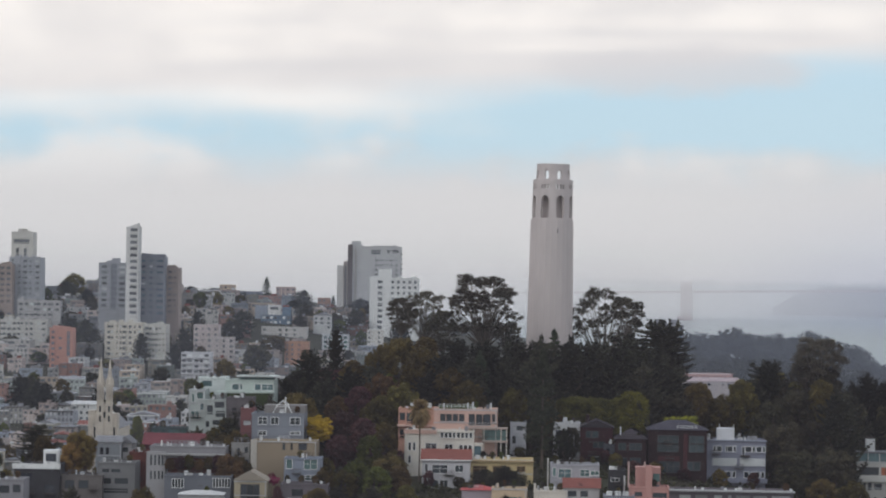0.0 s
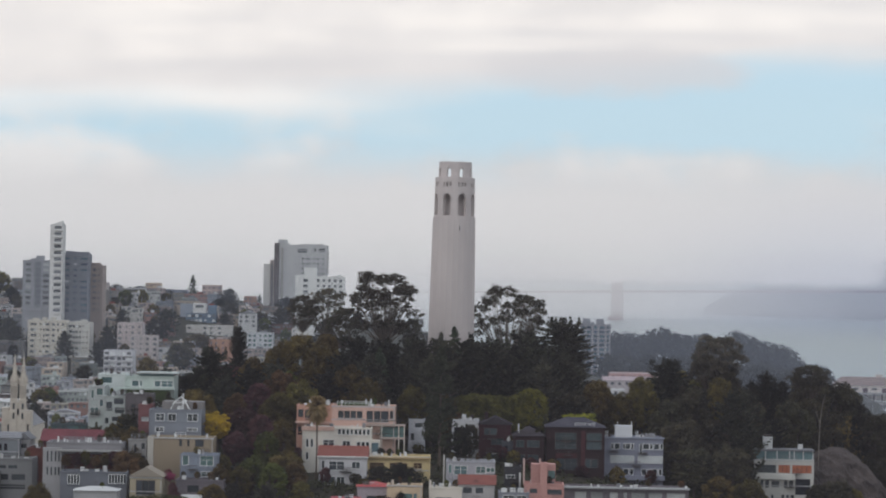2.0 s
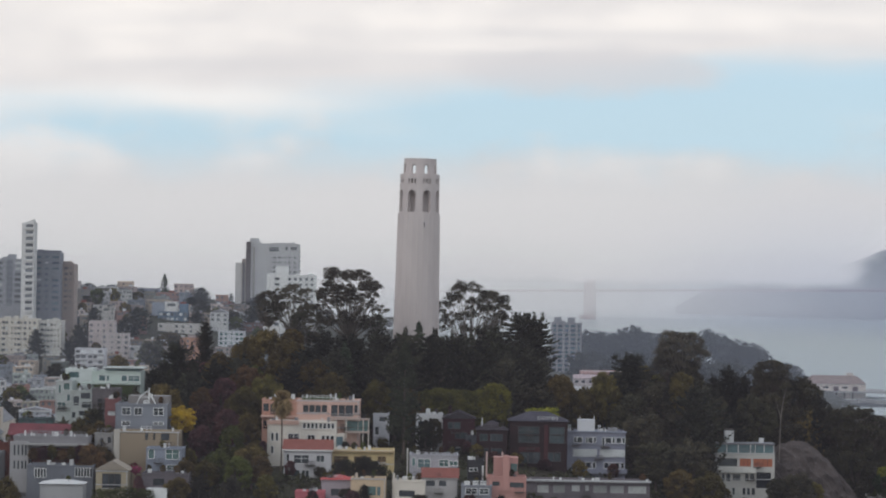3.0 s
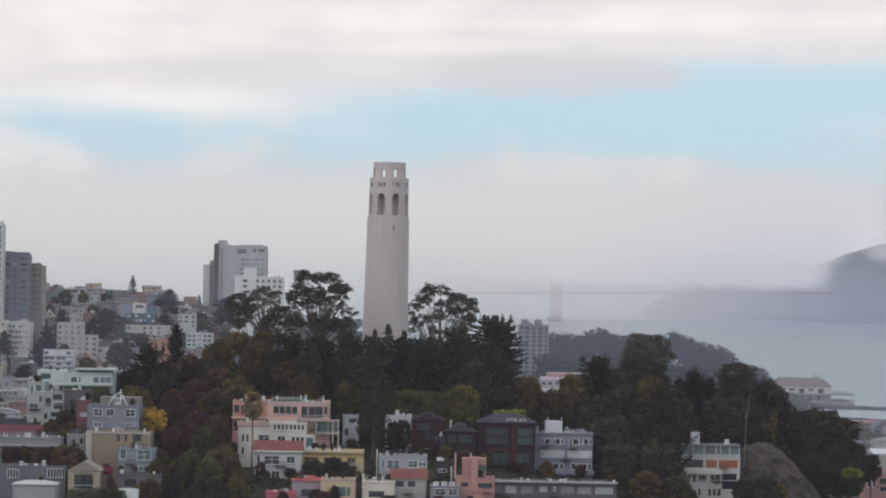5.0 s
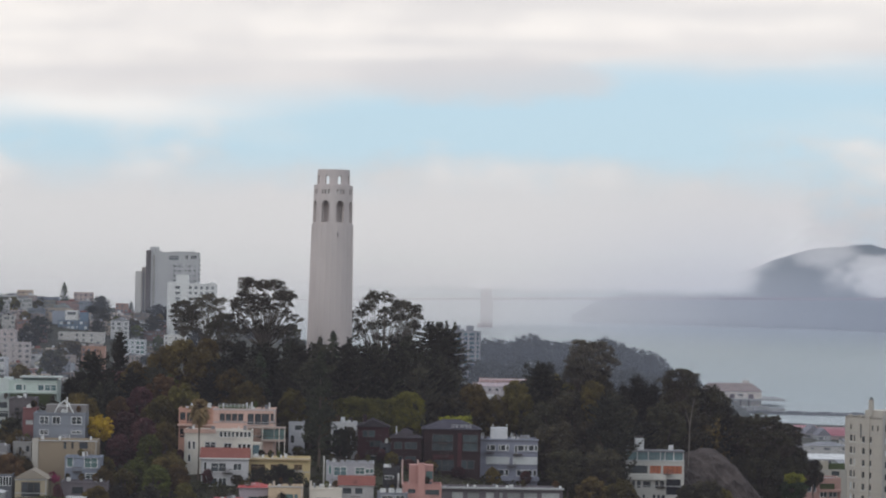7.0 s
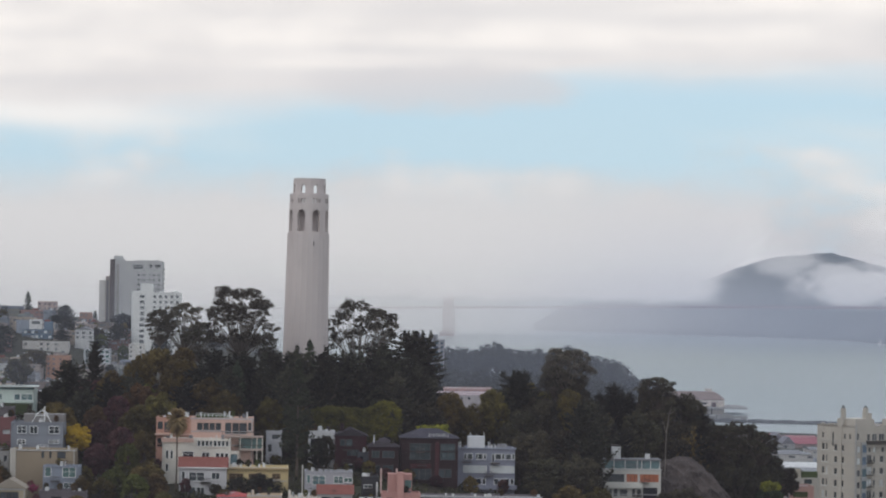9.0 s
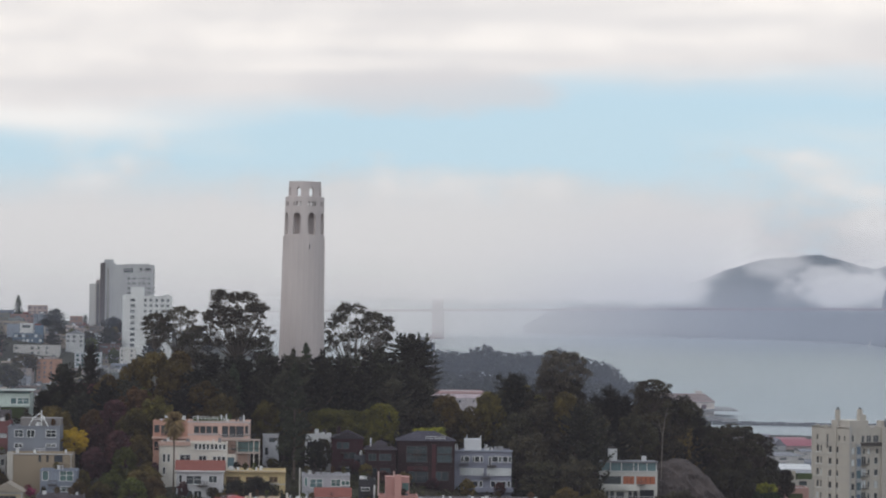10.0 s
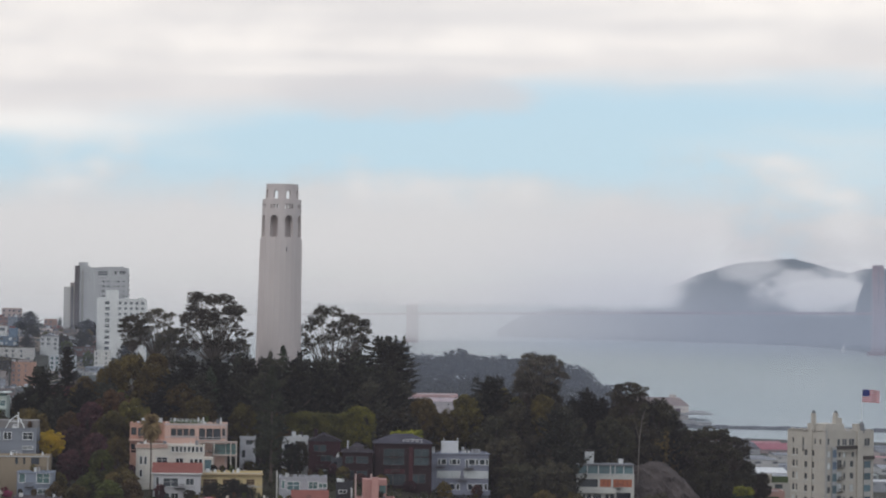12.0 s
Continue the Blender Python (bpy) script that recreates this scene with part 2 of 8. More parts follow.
def make_water():
    m = bpy.data.materials.new("bay_water")
    m.use_nodes = True
    t = m.node_tree
    t.nodes.clear()
    place = add_node(t, "ShaderNodeNewGeometry").outputs["Position"]
    waves = grain(t, place, 0.12, 5.0, 0.65, (1, 0.5, 1))
    slick = grain(t, place, 0.004, 3.0, 0.5, (0.4, 1.6, 1))
    c = blend(t, ease(t, slick, 0.35, 0.65), (0.295, 0.332, 0.32), (0.325, 0.358, 0.345))
    bump = add_node(t, "ShaderNodeBump", {}, Strength=0.3, Distance=0.5, Height=waves)
    b = add_node(t, "ShaderNodeBsdfPrincipled", {}, Base_Color=c, Roughness=ease(t, slick, 0.3, 0.7, 0.36, 0.46), IOR=1.33, Normal=bump.outputs[0])
    t.links.new(b.outputs[0], add_node(t, "ShaderNodeOutputMaterial").inputs[0])
    rings = [20, 150, 400, 800, 1300, 1800, 2300, 2700, 3000, 3300, 3700, 4200, 4800, 5500, 6300, 7200, 8200, 9500, 12000, 16000, 26000, 60000]
    sides = 96
    verts, faces = [tuple((EYE.x, EYE.y, 0))], []
    for r in rings:
        for k in range(sides):
            w = 2 * math.pi * k / sides
            verts.append(tuple(far(EYE.x + r * math.cos(w), EYE.y + r * math.sin(w), 0)))
    for k in range(sides):
        faces.append((0, 1 + k, 1 + (k + 1) % sides))
    for i in range(len(rings) - 1):
        for k in range(sides):
            a, b2 = 1 + i * sides, 1 + (i + 1) * sides
            faces.append((a + k, b2 + k, b2 + (k + 1) % sides, a + (k + 1) % sides))
    ob = new("water", mesh_of("water", verts, faces, m))
    return tagged(ob, "calm pale grey bay water reaching to the fog", "water", kind="structure")


make_ground()
make_water()


# ---- the fluted concrete tower on the hilltop ----
def ring_wall(z0, z1, r0, r1, thick, inside, sides=192, levels=40):
    """A round wall whose cells fall away where inside(angle, z) is true; the cut edges get reveals."""
    solid = [[not inside(2 * math.pi * (k + 0.5) / sides, z0 + (z1 - z0) * (j + 0.5) / levels) for k in range(sides)] for j in range(levels)]
    verts, faces, index = [], [], {}

    def vert(k, j, deep):
        key = (k % sides, j, deep)
        if key not in index:
            w, f = 2 * math.pi * key[0] / sides, j / levels
            r = r0 + (r1 - r0) * f - (thick if deep else 0)
            index[key] = len(verts)
            verts.append((r * math.cos(w), r * math.sin(w), z0 + (z1 - z0) * f))
        return index[key]

    for j in range(levels):
        for k in range(sides):
            if not solid[j][k]:
                continue
            faces.append((vert(k, j, 0), vert(k + 1, j, 0), vert(k + 1, j + 1, 0), vert(k, j + 1, 0)))
            faces.append((vert(k, j + 1, 1), vert(k + 1, j + 1, 1), vert(k + 1, j, 1), vert(k, j, 1)))
            if j == 0 or not solid[j - 1][k]:
                faces.append((vert(k, j, 1), vert(k + 1, j, 1), vert(k + 1, j, 0), vert(k, j, 0)))
            if j == levels - 1 or not solid[j + 1][k]:
                faces.append((vert(k, j + 1, 0), vert(k + 1, j + 1, 0), vert(k + 1, j + 1, 1), vert(k, j + 1, 1)))
            if not solid[j][k - 1]:
                faces.append((vert(k, j, 0), vert(k, j + 1, 0), vert(k, j + 1, 1), vert(k, j, 1)))
            if not solid[j][(k + 1) % sides]:
                faces.append((vert(k + 1, j, 1), vert(k + 1, j + 1, 1), vert(k + 1, j + 1, 0), vert(k + 1, j, 0)))
    return verts, faces


def arched(w, z, half, sill, spring, radius, first=22.5, step=45):
    """True within one of the arched openings that stand round the tower, front openings either side of the middle."""
    off = (math.degrees(w) + 90 - first) % step
    off = min(off, step - off)
    run = math.radians(off) * radius
    if run > half or z < sill:
        return False
    return z < spring + math.sqrt(max(half * half - run * run, 0)) 


def make_tower():
    base = 80.0
    tower = tagged(new("observation_tower"), "tall fluted pale concrete observation tower with open arcaded top", "tower")
    tower.matrix_world = Matrix.Translation((0, 0, base))
    h = lambda z: z - base  # noqa: E731
    sides, flutes = 288, 24
    verts, faces = [], []
    levels = [(h(81), 5.75), (h(92), 5.6), (h(104), 5.4), (h(114), 5.25), (h(124), 5.12), (h(133.2), 5.0)]
    for z, r in levels:
        for k in range(sides):
            w = 2 * math.pi * k / sides
            cut = abs(math.sin(w * flutes / 2))
            rr = r + 0.1 - 0.09 * (1 - (1 - cut) ** 2)
            verts.append((rr * math.cos(w), rr * math.sin(w), z))
    for j in range(len(levels) - 1):
        for k in range(sides):
            k2 = (k + 1) % sides
            faces.append((j * sides + k, j * sides + k2, (j + 1) * sides + k2, (j + 1) * sides + k))
    faces.append(tuple(range((len(levels) - 1) * sides, len(levels) * sides)))
    part("shaft", mesh_of("shaft", verts, faces, CONCRETE), CONCRETE, tower, "fluted tapering concrete shaft with rain streaks")
    part("plinth", mesh_of("plinth", *turned_data([(9, h(80)), (9, h(84)), (8.6, h(84.2))], 48), CONCRETE), CONCRETE, tower)

    def slots(w, z):
        if arched(w, z, 0.98, h(133.6), h(138.0), 4.85):
            return True
        # small square windows in threes above the loggia
        off = (math.degrees(w) + 90 - 22.5) % 45
        off = min(off, 45 - off)
        return h(140.55) < z < h(141.75) and (off < 3.2 or 7.0 < off < 11.5)

    part("loggia", mesh_of("loggia", *ring_wall(h(133.2), h(142.8), 4.86, 4.74, 0.75, slots, 240, 60), CONCRETE), CONCRETE, tower, "ring of tall arched openings")
    part("loggia_roof", mesh_of("loggia_roof", *turned_data([(4.7, h(142.6)), (4.74, h(142.82)), (3.2, h(142.9))], 64), CONCRETE), CONCRETE, tower)
    part("crown", mesh_of("crown", *ring_wall(h(142.8), h(146.6), 4.05, 3.9, 0.5, lambda w, z: arched(w, z, 0.56, h(143.0), h(144.6), 4.0), 240, 40), CONCRETE), CONCRETE, tower, "parapet ring with open arches")
    part("stair_core", mesh_of("stair_core", *turned_data([(2.5, h(133.2)), (2.5, h(140.2)), (4.2, h(140.2)), (4.2, h(140.4))], 32), CONCRETE), CONCRETE, tower)
    part("floor_slab", mesh_of("floor_slab", *turned_data([(4.3, h(133.1)), (4.3, h(133.3))], 48), CONCRETE), CONCRETE, tower)
    box("slit_window", DARK_GLASS, tower, 1.3, 1.5, -4.98, -4.6, h(130.1), h(131.3))
    tower.matrix_world = Matrix.Translation((-0.62, 0, base)) @ Matrix.Rotation(radians(0.58), 4, "Y")
    return tower


make_tower()


# ---- buildings ----
RINGS = {}


def ring_mesh(w, h, bar, deep, material):
    """A window frame of four bars, with one mullion where it is wide."""
    key = (round(w, 1), round(h, 1), bar, material.name)
    if key not in RINGS:
        w, h = key[:2]
        bars = [box_data(-bar, w + bar, 0, deep, -bar, 0.02), box_data(-bar, w + bar, 0, deep, h - 0.02, h + bar), box_data(-bar, 0.02, 0, deep, 0, h), box_data(w - 0.02, w + bar, 0, deep, 0, h)]
        if w > 1.5:
            bars.append(box_data(w / 2 - bar / 2, w / 2 + bar / 2, 0.03, deep, 0, h))
        RINGS[key] = mesh_of("frame", *joined(*bars), material)
    return RINGS[key]


def lowest(x, y, w, d, turn):
    c, s = math.cos(radians(turn)), math.sin(radians(turn))
    return min(ground_z(x + c * u - s * v, y + s * u + c * v) for u in (0, w / 2, w) for v in (0, d)) - 0.4


def building(name, label, category, x, y, top, w, d, wall, holes=(), left=(), right=(), pane=None, trim=None, roof="flat", roof_mat=None, turn=0, group="", rise=2.0, foot=None, blind=0.0, deep=0.28, seed=0, plain=False):
    """A building from its front left corner. Openings are (left, down, right, down) in metres from that wall's upper left corner."""
    pane, roof_mat = pane or DARK_GLASS, roof_mat or ROOF_GREY
    base = lowest(x, y, w, d, turn) if foot is None else foot
    h = top - base
    ob = tagged(new(name), label, category, group)
    ob.matrix_world = pose(x, y, base, 0, 0, turn)
    rng = random.Random(seed or round(x * 7 + y * 3))
    fronts = {"front": (w, holes, lambda u, z, t: (u, t, z)), "left": (d - 0.3, left, lambda u, z, t: (t, d - u, z)), "right": (d - 0.3, right, lambda u, z, t: (w - t, 0.3 + u, z))}
    cap = 0.5 if roof == "flat" else 0.0
    x0, x1 = (0.3 if left else 0), (w - 0.3 if right else w)
    pieces = [box_data(x0, x1, 0.3, d, 0, h - cap)]
    if cap:
        pieces += [box_data(0, w, d - 0.25, d, h - cap, h), box_data(0, 0.25, 0.3, d - 0.25, h - cap, h), box_data(w - 0.25, w, 0.3, d - 0.25, h - cap, h)]
    for side in ("front", "left", "right"):
        span, cuts, lay = fronts[side]
        if side != "front" and not cuts:
            continue
        cuts = [(max(a, 0.02), h - dd, min(c, span - 0.02), h - b) for a, b, c, dd in cuts if c > a and h - dd > 0.05]
        sheet = pierced(span, h, cuts, 0.3, lay)
        if plain:
            pieces.append(sheet)
        else:
            part(side + "_wall", mesh_of("facade", *sheet, wall), wall, ob)
        for a, b, c, dd in cuts:
            glassy = BLIND if rng.random() < blind else pane
            if side == "front":
                if trim:
                    frame_ob = part("window", ring_mesh(c - a, dd - b, 0.09, 0.14, trim), trim, ob, at=Matrix.Translation((a, -0.05, b)))
                    box("pane", glassy, frame_ob, 0, c - a, 0.05 + deep * 0.5, 0.09 + deep * 0.5, 0, dd - b)
                else:
                    box("window", glassy, ob, a, c, deep - 0.08, deep - 0.02, b, dd)
            elif side == "left":
                box("window", glassy, ob, deep - 0.08, deep - 0.02, d - c, d - a, b, dd)
            else:
                box("window", glassy, ob, w - deep + 0.02, w - deep + 0.08, 0.3 + a, 0.3 + c, b, dd)
    part("wall", mesh_of("wall", *joined(*pieces), wall), wall, ob)
    if roof == "flat":
        box("roof", roof_mat, ob, 0.25, w - 0.25, 0.3, d - 0.25, h - cap, h - cap + 0.06)
    else:
        o = 0.35
        if roof == "gable_front":
            v = [(-o, -o, h), (w + o, -o, h), (w / 2, -o, h + rise), (-o, d + o, h), (w + o, d + o, h), (w / 2, d + o, h + rise)]
            f = [(0, 1, 2), (4, 3, 5), (0, 2, 5, 3), (2, 1, 4, 5), (1, 0, 3, 4)]
        elif roof == "gable":
            v = [(-o, -o, h), (-o, d / 2, h + rise), (-o, d + o, h), (w + o, -o, h), (w + o, d / 2, h + rise), (w + o, d + o, h)]
            f = [(0, 1, 2), (5, 4, 3), (0, 3, 4, 1), (1, 4, 5, 2), (2, 5, 3, 0)]
        else:
            k = min(w, d) * 0.45
            v = [(-o, -o, h), (w + o, -o, h), (w + o, d + o, h), (-o, d + o, h), (k, k, h + rise), (w - k, k, h + rise), (w - k, d - k, h + rise), (k, d - k, h + rise)]
            f = [(0, 1, 5, 4), (1, 2, 6, 5), (2, 3, 7, 6), (3, 0, 4, 7), (4, 5, 6, 7), (3, 2, 1, 0)]
        part("roof", mesh_of("roof", v, f, roof_mat), roof_mat, ob)
    ob["height"] = h
    return ob


def on_roof(ob, name, material, x0, x1, y0, y1, down0, down1, label=""):
    """A part given in metres from the building's front left corner and below (+) or above (-) its top."""
    h = ob["height"]
    return box(name, material, ob, x0, x1, y0, y1, h - down1, h - down0, label)


def dress(ob, w, d, trim, seed):
    """Cornice, storey bands, downpipes and roof clutter of a near house."""
    rng = random.Random(seed)
    h = ob["height"]
    box("cornice", trim, ob, -0.12, w + 0.12, -0.14, 0.0, h - 0.32, h - 0.1)
    for k in range(1, 3):
        if h - 3.0 * k > 2 and rng.random() < 0.6:
            box("storey_band", trim, ob, -0.05, w + 0.05, -0.07, 0.0, h - 3.0 * k - 0.1, h - 3.0 * k + 0.06)
    u = rng.choice([0.15, w - 0.3])
    box("downpipe", trim, ob, u, u + 0.14, -0.16, -0.02, max(h - 9, 0.2), h - 0.3)
    for win in [c for c in ob.children if c.name.startswith("window")]:
        at = win.matrix_basis.translation
        if at.y < 0.3 and win.children:
            size = win.children[0].matrix_basis.to_scale()
            box("window_sill", trim, ob, at.x - 0.15, at.x + size.x + 0.15, -0.2, -0.02, at.z - 0.22, at.z - 0.1)
            if size.x > 1.7:
                box("glazing_bar", win.data.materials[0], win, 0.0, size.x, 0.06, 0.12, size.z * 0.55, size.z * 0.55 + 0.07)
    for k in range(rng.randint(3, 6)):
        x, y, a = rng.uniform(0.6, max(w - 1.6, 0.7)), rng.uniform(1, d - 2), rng.uniform(0.25, 0.9)
        box(rng.choice(["roof_vent", "skylight", "flue"]), rng.choice([WHITE_TRIM, ROOF_GREY, ROOF_WHITE, DARK_TRIM]), ob, x, x + a, y, y + a, h - 0.5, h + rng.uniform(0.1, 0.9))
    if rng.random() < 0.6 and w > 3:
        # railing along the roof edge or over a terrace
        a0, a1 = sorted((rng.uniform(0.2, w * 0.5), rng.uniform(w * 0.5, w - 0.2)))
        posts = [box_data(p, p + 0.07, 0.32, 0.39, h - 0.1, h + 0.95) for p in np.linspace(a0, a1, max(3, int((a1 - a0) / 0.8)))]
        rails = [box_data(a0, a1 + 0.07, 0.31, 0.40, z, z + 0.07) for z in (h + 0.92, h + 0.5)]
        m = rng.choice([DARK_TRIM, DARK_TRIM, ROOF_GREY, WHITE_TRIM])
        part("railing", mesh_of("railing", *joined(*posts, *rails), m), m, ob)
    for k in range(rng.randint(0, 2)):
        # small balconies and meter boxes on the front
        x, z = rng.uniform(0.3, max(w - 2.4, 0.4)), h - 3.0 * rng.randint(1, 2) - 0.2
        if z > 1.5:
            bars = [box_data(x + 0.3 * q, x + 0.3 * q + 0.05, -0.85, -0.8, z, z + 0.9) for q in range(7)]
            part("balcony", mesh_of("balcony", *joined(box_data(x - 0.05, x + 1.9, -0.9, 0.0, z - 0.12, z), box_data(x - 0.05, x + 1.9, -0.87, -0.79, z + 0.88, z + 0.95), *bars), DARK_TRIM), DARK_TRIM, ob)
    if rng.random() < 0.5:
        part("aerial", mesh_of("aerial", *joined(tube_data([(0, 0, 0), (0, 0, 2.2)], [0.05, 0.04], 4), tube_data([(-0.6, 0, 2.0), (0.6, 0, 2.0)], [0.03, 0.03], 4)), DARK_TRIM), DARK_TRIM, ob, at=Matrix.Translation((rng.uniform(1, max(w - 1, 1.1)), d * 0.5, h - 0.4)))


def grid(w, cols, rows, first, storey, ww, wh, margin=0.8):
    """An array of openings on a wall of width w; wide and narrow columns take turns, a few openings are missing."""
    rng = random.Random(round(w * 31 + cols * 7 + rows))
    gap = (w - 2 * margin - ww) / max(cols - 1, 1)
    wide = [ww * (rng.choice([0.55, 0.8, 1.0, 1.0, 1.2]) if cols > 2 else 1.0) for _ in range(cols)]
    shift = [rng.uniform(-0.12, 0.12) * gap if cols > 2 else 0.0 for _ in range(cols)]
    holes = []
    for j in range(rows):
        for i in range(cols):
            mid = min(max(margin + i * gap + ww / 2 + shift[i], wide[i] / 2 + 0.2), w - wide[i] / 2 - 0.2)
            if cols < 3 or rng.random() < 0.93:
                holes.append((mid - wide[i] / 2, first + j * storey, mid + wide[i] / 2, first + j * storey + wh * (1.0 if wide[i] > ww * 0.7 else 0.75)))
    return holes


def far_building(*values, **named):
    """A building far off, its pane colour paled to imitate haze."""
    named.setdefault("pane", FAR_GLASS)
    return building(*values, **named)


# ---- towers on the western hill ----
WHITE = paint(0.66, 0.65, 0.63)
OFFWHITE = paint(0.58, 0.56, 0.52)
GREY = paint(0.36, 0.37, 0.39)
DEEP_GREY = paint(0.23, 0.24, 0.27)
BROWN_GREY = paint(0.34, 0.28, 0.25)

w = 7.91
t0 = far_building("slab_tower", "slender white apartment tower with dark balcony bands", "tower", -271.1, 1169, 144.8, w, 14, WHITE, grid(w, 1, 14, 1.2, 4.05, w - 3.4, 1.9, 2.6), right=grid(13.7, 4, 12, 2, 4.05, 1.6, 1.6), deep=0.25)
for k in range(4):
    on_roof(t0, "roof_fin", WHITE, w * (0.3 + 0.17 * k), w * (0.47 + 0.17 * k), 0.2, 6, -0.4 - 0.55 * k, 0.2)
for j in range(14):
    on_roof(t0, "balcony", WHITE, 2.2, w + 0.5, -0.9, 0, 3.2 + 4.05 * j, 4.3 + 4.05 * j)
w = 19.09
t1 = far_building("apartment_block", "blue-grey apartment block with recessed balconies", "building", -294.7, 1210, 121.2, w, 20, GREY, grid(w, 3, 8, 1.5, 3.6, 3.2, 1.7, 2.0), blind=0.2)
on_roof(t1, "plant_room", GREY, 8, 13, 4, 9, -3.4, 0.3)
# dark strip on the wall face, a recess's shade put into colour
on_roof(t1, "recess", DEEP_GREY, w * 0.42, w * 0.62, -0.05, 0.3, 0.5, 30)
w = 15.90
t1 = far_building("apartment_block", "dark slate apartment block stepping down in tiers", "building", -264.9, 1185, 125.9, w, 20, DEEP_GREY, grid(w, 3, 10, 2.2, 3.7, 3.6, 1.5, 1.2), pane=BLUE_GLASS, blind=0.1)
on_roof(t1, "plant_room", DEEP_GREY, 1, 5, 4, 9, -1.8, 0.3)
on_roof(t1, "plant_room", DEEP_GREY, 9, 16, 4, 9, -1.5, 0.3)
w = 10.59
t1 = far_building("apartment_block", "brown brick apartment block beside the slate one", "building", -251.9, 1200, 118.8, w, 18, BROWN_GREY, grid(w, 3, 8, 2.0, 3.7, 2.2, 1.5, 1.0))
on_roof(t1, "plant_room", BROWN_GREY, 3, 6, 4, 8, -1.6, 0.3)
w = 14.9
t1 = far_building("apartment_tower", "concrete apartment tower with a crown of dark openings", "tower", -374.1, 1330, 141.8, w, 16, OFFWHITE, [(1.5, 5, 12.5, 8.0), (3.2, 11, 5.2, 20), (8.6, 11, 10.6, 20)])
on_roof(t1, "plant_room", OFFWHITE, 4, 9, 3, 8, -2.5, 0.3)
w = 21.63
far_building("apartment_block", "grey apartment block with a pale roof parapet", "building", -370.0, 1300, 124.3, w, 18, GREY, grid(w, 5, 8, 1.6, 3.8, 2.6, 1.6, 1.2), blind=0.15)
w = 9.18
far_building("apartment_block", "brownish apartment block with dark windows", "building", -375.2, 1290, 119.4, w, 18, BROWN_GREY, grid(w, 2, 7, 1.6, 3.8, 2.6, 1.6, 1.2))
# the pair by the eucalyptus
w = 39.00
t1 = far_building("apartment_tower", "tall pale grey apartment slab with a dark end wall", "tower", -152.6, 1508, 136.0, w, 22, paint(0.50, 0.50, 0.50), [(a + w * 0.5, b, c + w * 0.5, d) for a, b, c, d in grid(w * 0.48, 5, 12, 9.5, 3.6, 2.0, 1.1, 1.0)] + [(17, 2.5, 24, 5.5), (29, 2.2, 31, 4.5), (33, 2.2, 37.5, 4.5)], deep=0.26)
on_roof(t1, "end_wall", surface("dark_brick_end", (0.13, 0.115, 0.115)), -0.4, 3.2, -0.5, 22, -1.5, 62, "dark brick end wall")
on_roof(t1, "balcony_stack", paint(0.36, 0.35, 0.34), 4.4, 6.4, -0.9, 0, 2, 60)
on_roof(t1, "plant_room", paint(0.50, 0.50, 0.50), 2, 9, 4, 9, -4.2, 0.3)
on_roof(t1, "plant_room", paint(0.50, 0.50, 0.50), 18, 34, 4, 9, -1.0, 0.3)
for j in range(9):
    on_roof(t1, "balcony", OFFWHITE, w, w + 1.6, 2, 8, 5 + j * 3.6, 6 + j * 3.6)
w = 4.71
far_building("stair_tower", "narrow white stair tower", "tower", -162.6, 1530, 121.7, w, 12, WHITE, [(3.4, 3, 4.2, 34)])
far_building("stair_tower", "narrow dark brown stair tower", "tower", -157.3, 1525, 124.8, w * 0.9, 12, paint(0.40, 0.36, 0.33), [(0.8, 3, 2.2, 36)])
w = 33.62
t1 = far_building("apartment_tower", "bright white apartment tower with columns of dark balconies", "tower", -125.7, 1335, 113.3, w, 20, paint(0.74, 0.74, 0.72), [(5.6, 1.6 + 3.9 * j, 8.8, 3.9 + 3.9 * j) for j in range(10)] + [(15 + 3.9 * i, 1.6 + 3.9 * j, 16.8 + 3.9 * i, 3.6 + 3.9 * j) for i in range(5) for j in range(6)], deep=0.26)
on_roof(t1, "plant_room", paint(0.74, 0.74, 0.72), 6, 14.5, 0.4, 12, -6.3, 0.3)
on_roof(t1, "plant_room", paint(0.74, 0.74, 0.72), 1, 6, 0.4, 12, -1.2, 0.3)
# apartments on the lower slope
w = 23.45
far_building("apartment_house", "cream apartment house with rows of paired windows", "building", -276.7, 1120, 84.4, w, 18, paint(0.62, 0.58, 0.50), grid(w, 8, 7, 1.6, 3.4, 1.5, 1.6, 1.2), blind=0.25)
w = 14.0
far_building("apartment_house", "off-white apartment house with rows of windows", "building", -253.4, 1128, 83.4, w, 18, paint(0.60, 0.58, 0.53), grid(w, 6, 7, 1.8, 3.4, 1.4, 1.6, 1.0), blind=0.25)
w = 13.9
t1 = far_building("apartment_house", "coral-orange stucco apartment house with few windows", "building", -305.8, 1090, 81.2, w, 14, paint(0.50, 0.265, 0.21), [(5.5, 5.5, 7.5, 7), (5.5, 11.5, 7.5, 13), (10.5, 2, 12.5, 17), (4.5, 17, 6, 18.3)])
on_roof(t1, "stair_house", paint(0.50, 0.27, 0.21), 1.5, 5, 2, 7, -1.4, 0.3)
w = 30.36
far_building("apartment_house", "long pale terrace of flats with window bands", "building", -353.1, 1180, 84.2, w, 16, OFFWHITE, grid(w, 8, 5, 1.6, 3.6, 2.2, 1.4, 0.8), blind=0.3)
w = 28.34
far_building("apartment_house", "pale grey flats on the slope", "building", -353.0, 1240, 95.8, w, 16, paint(0.46, 0.45, 0.44), grid(w, 7, 3, 1.6, 3.6, 2.2, 1.4, 0.8), blind=0.2)
w = 17.01
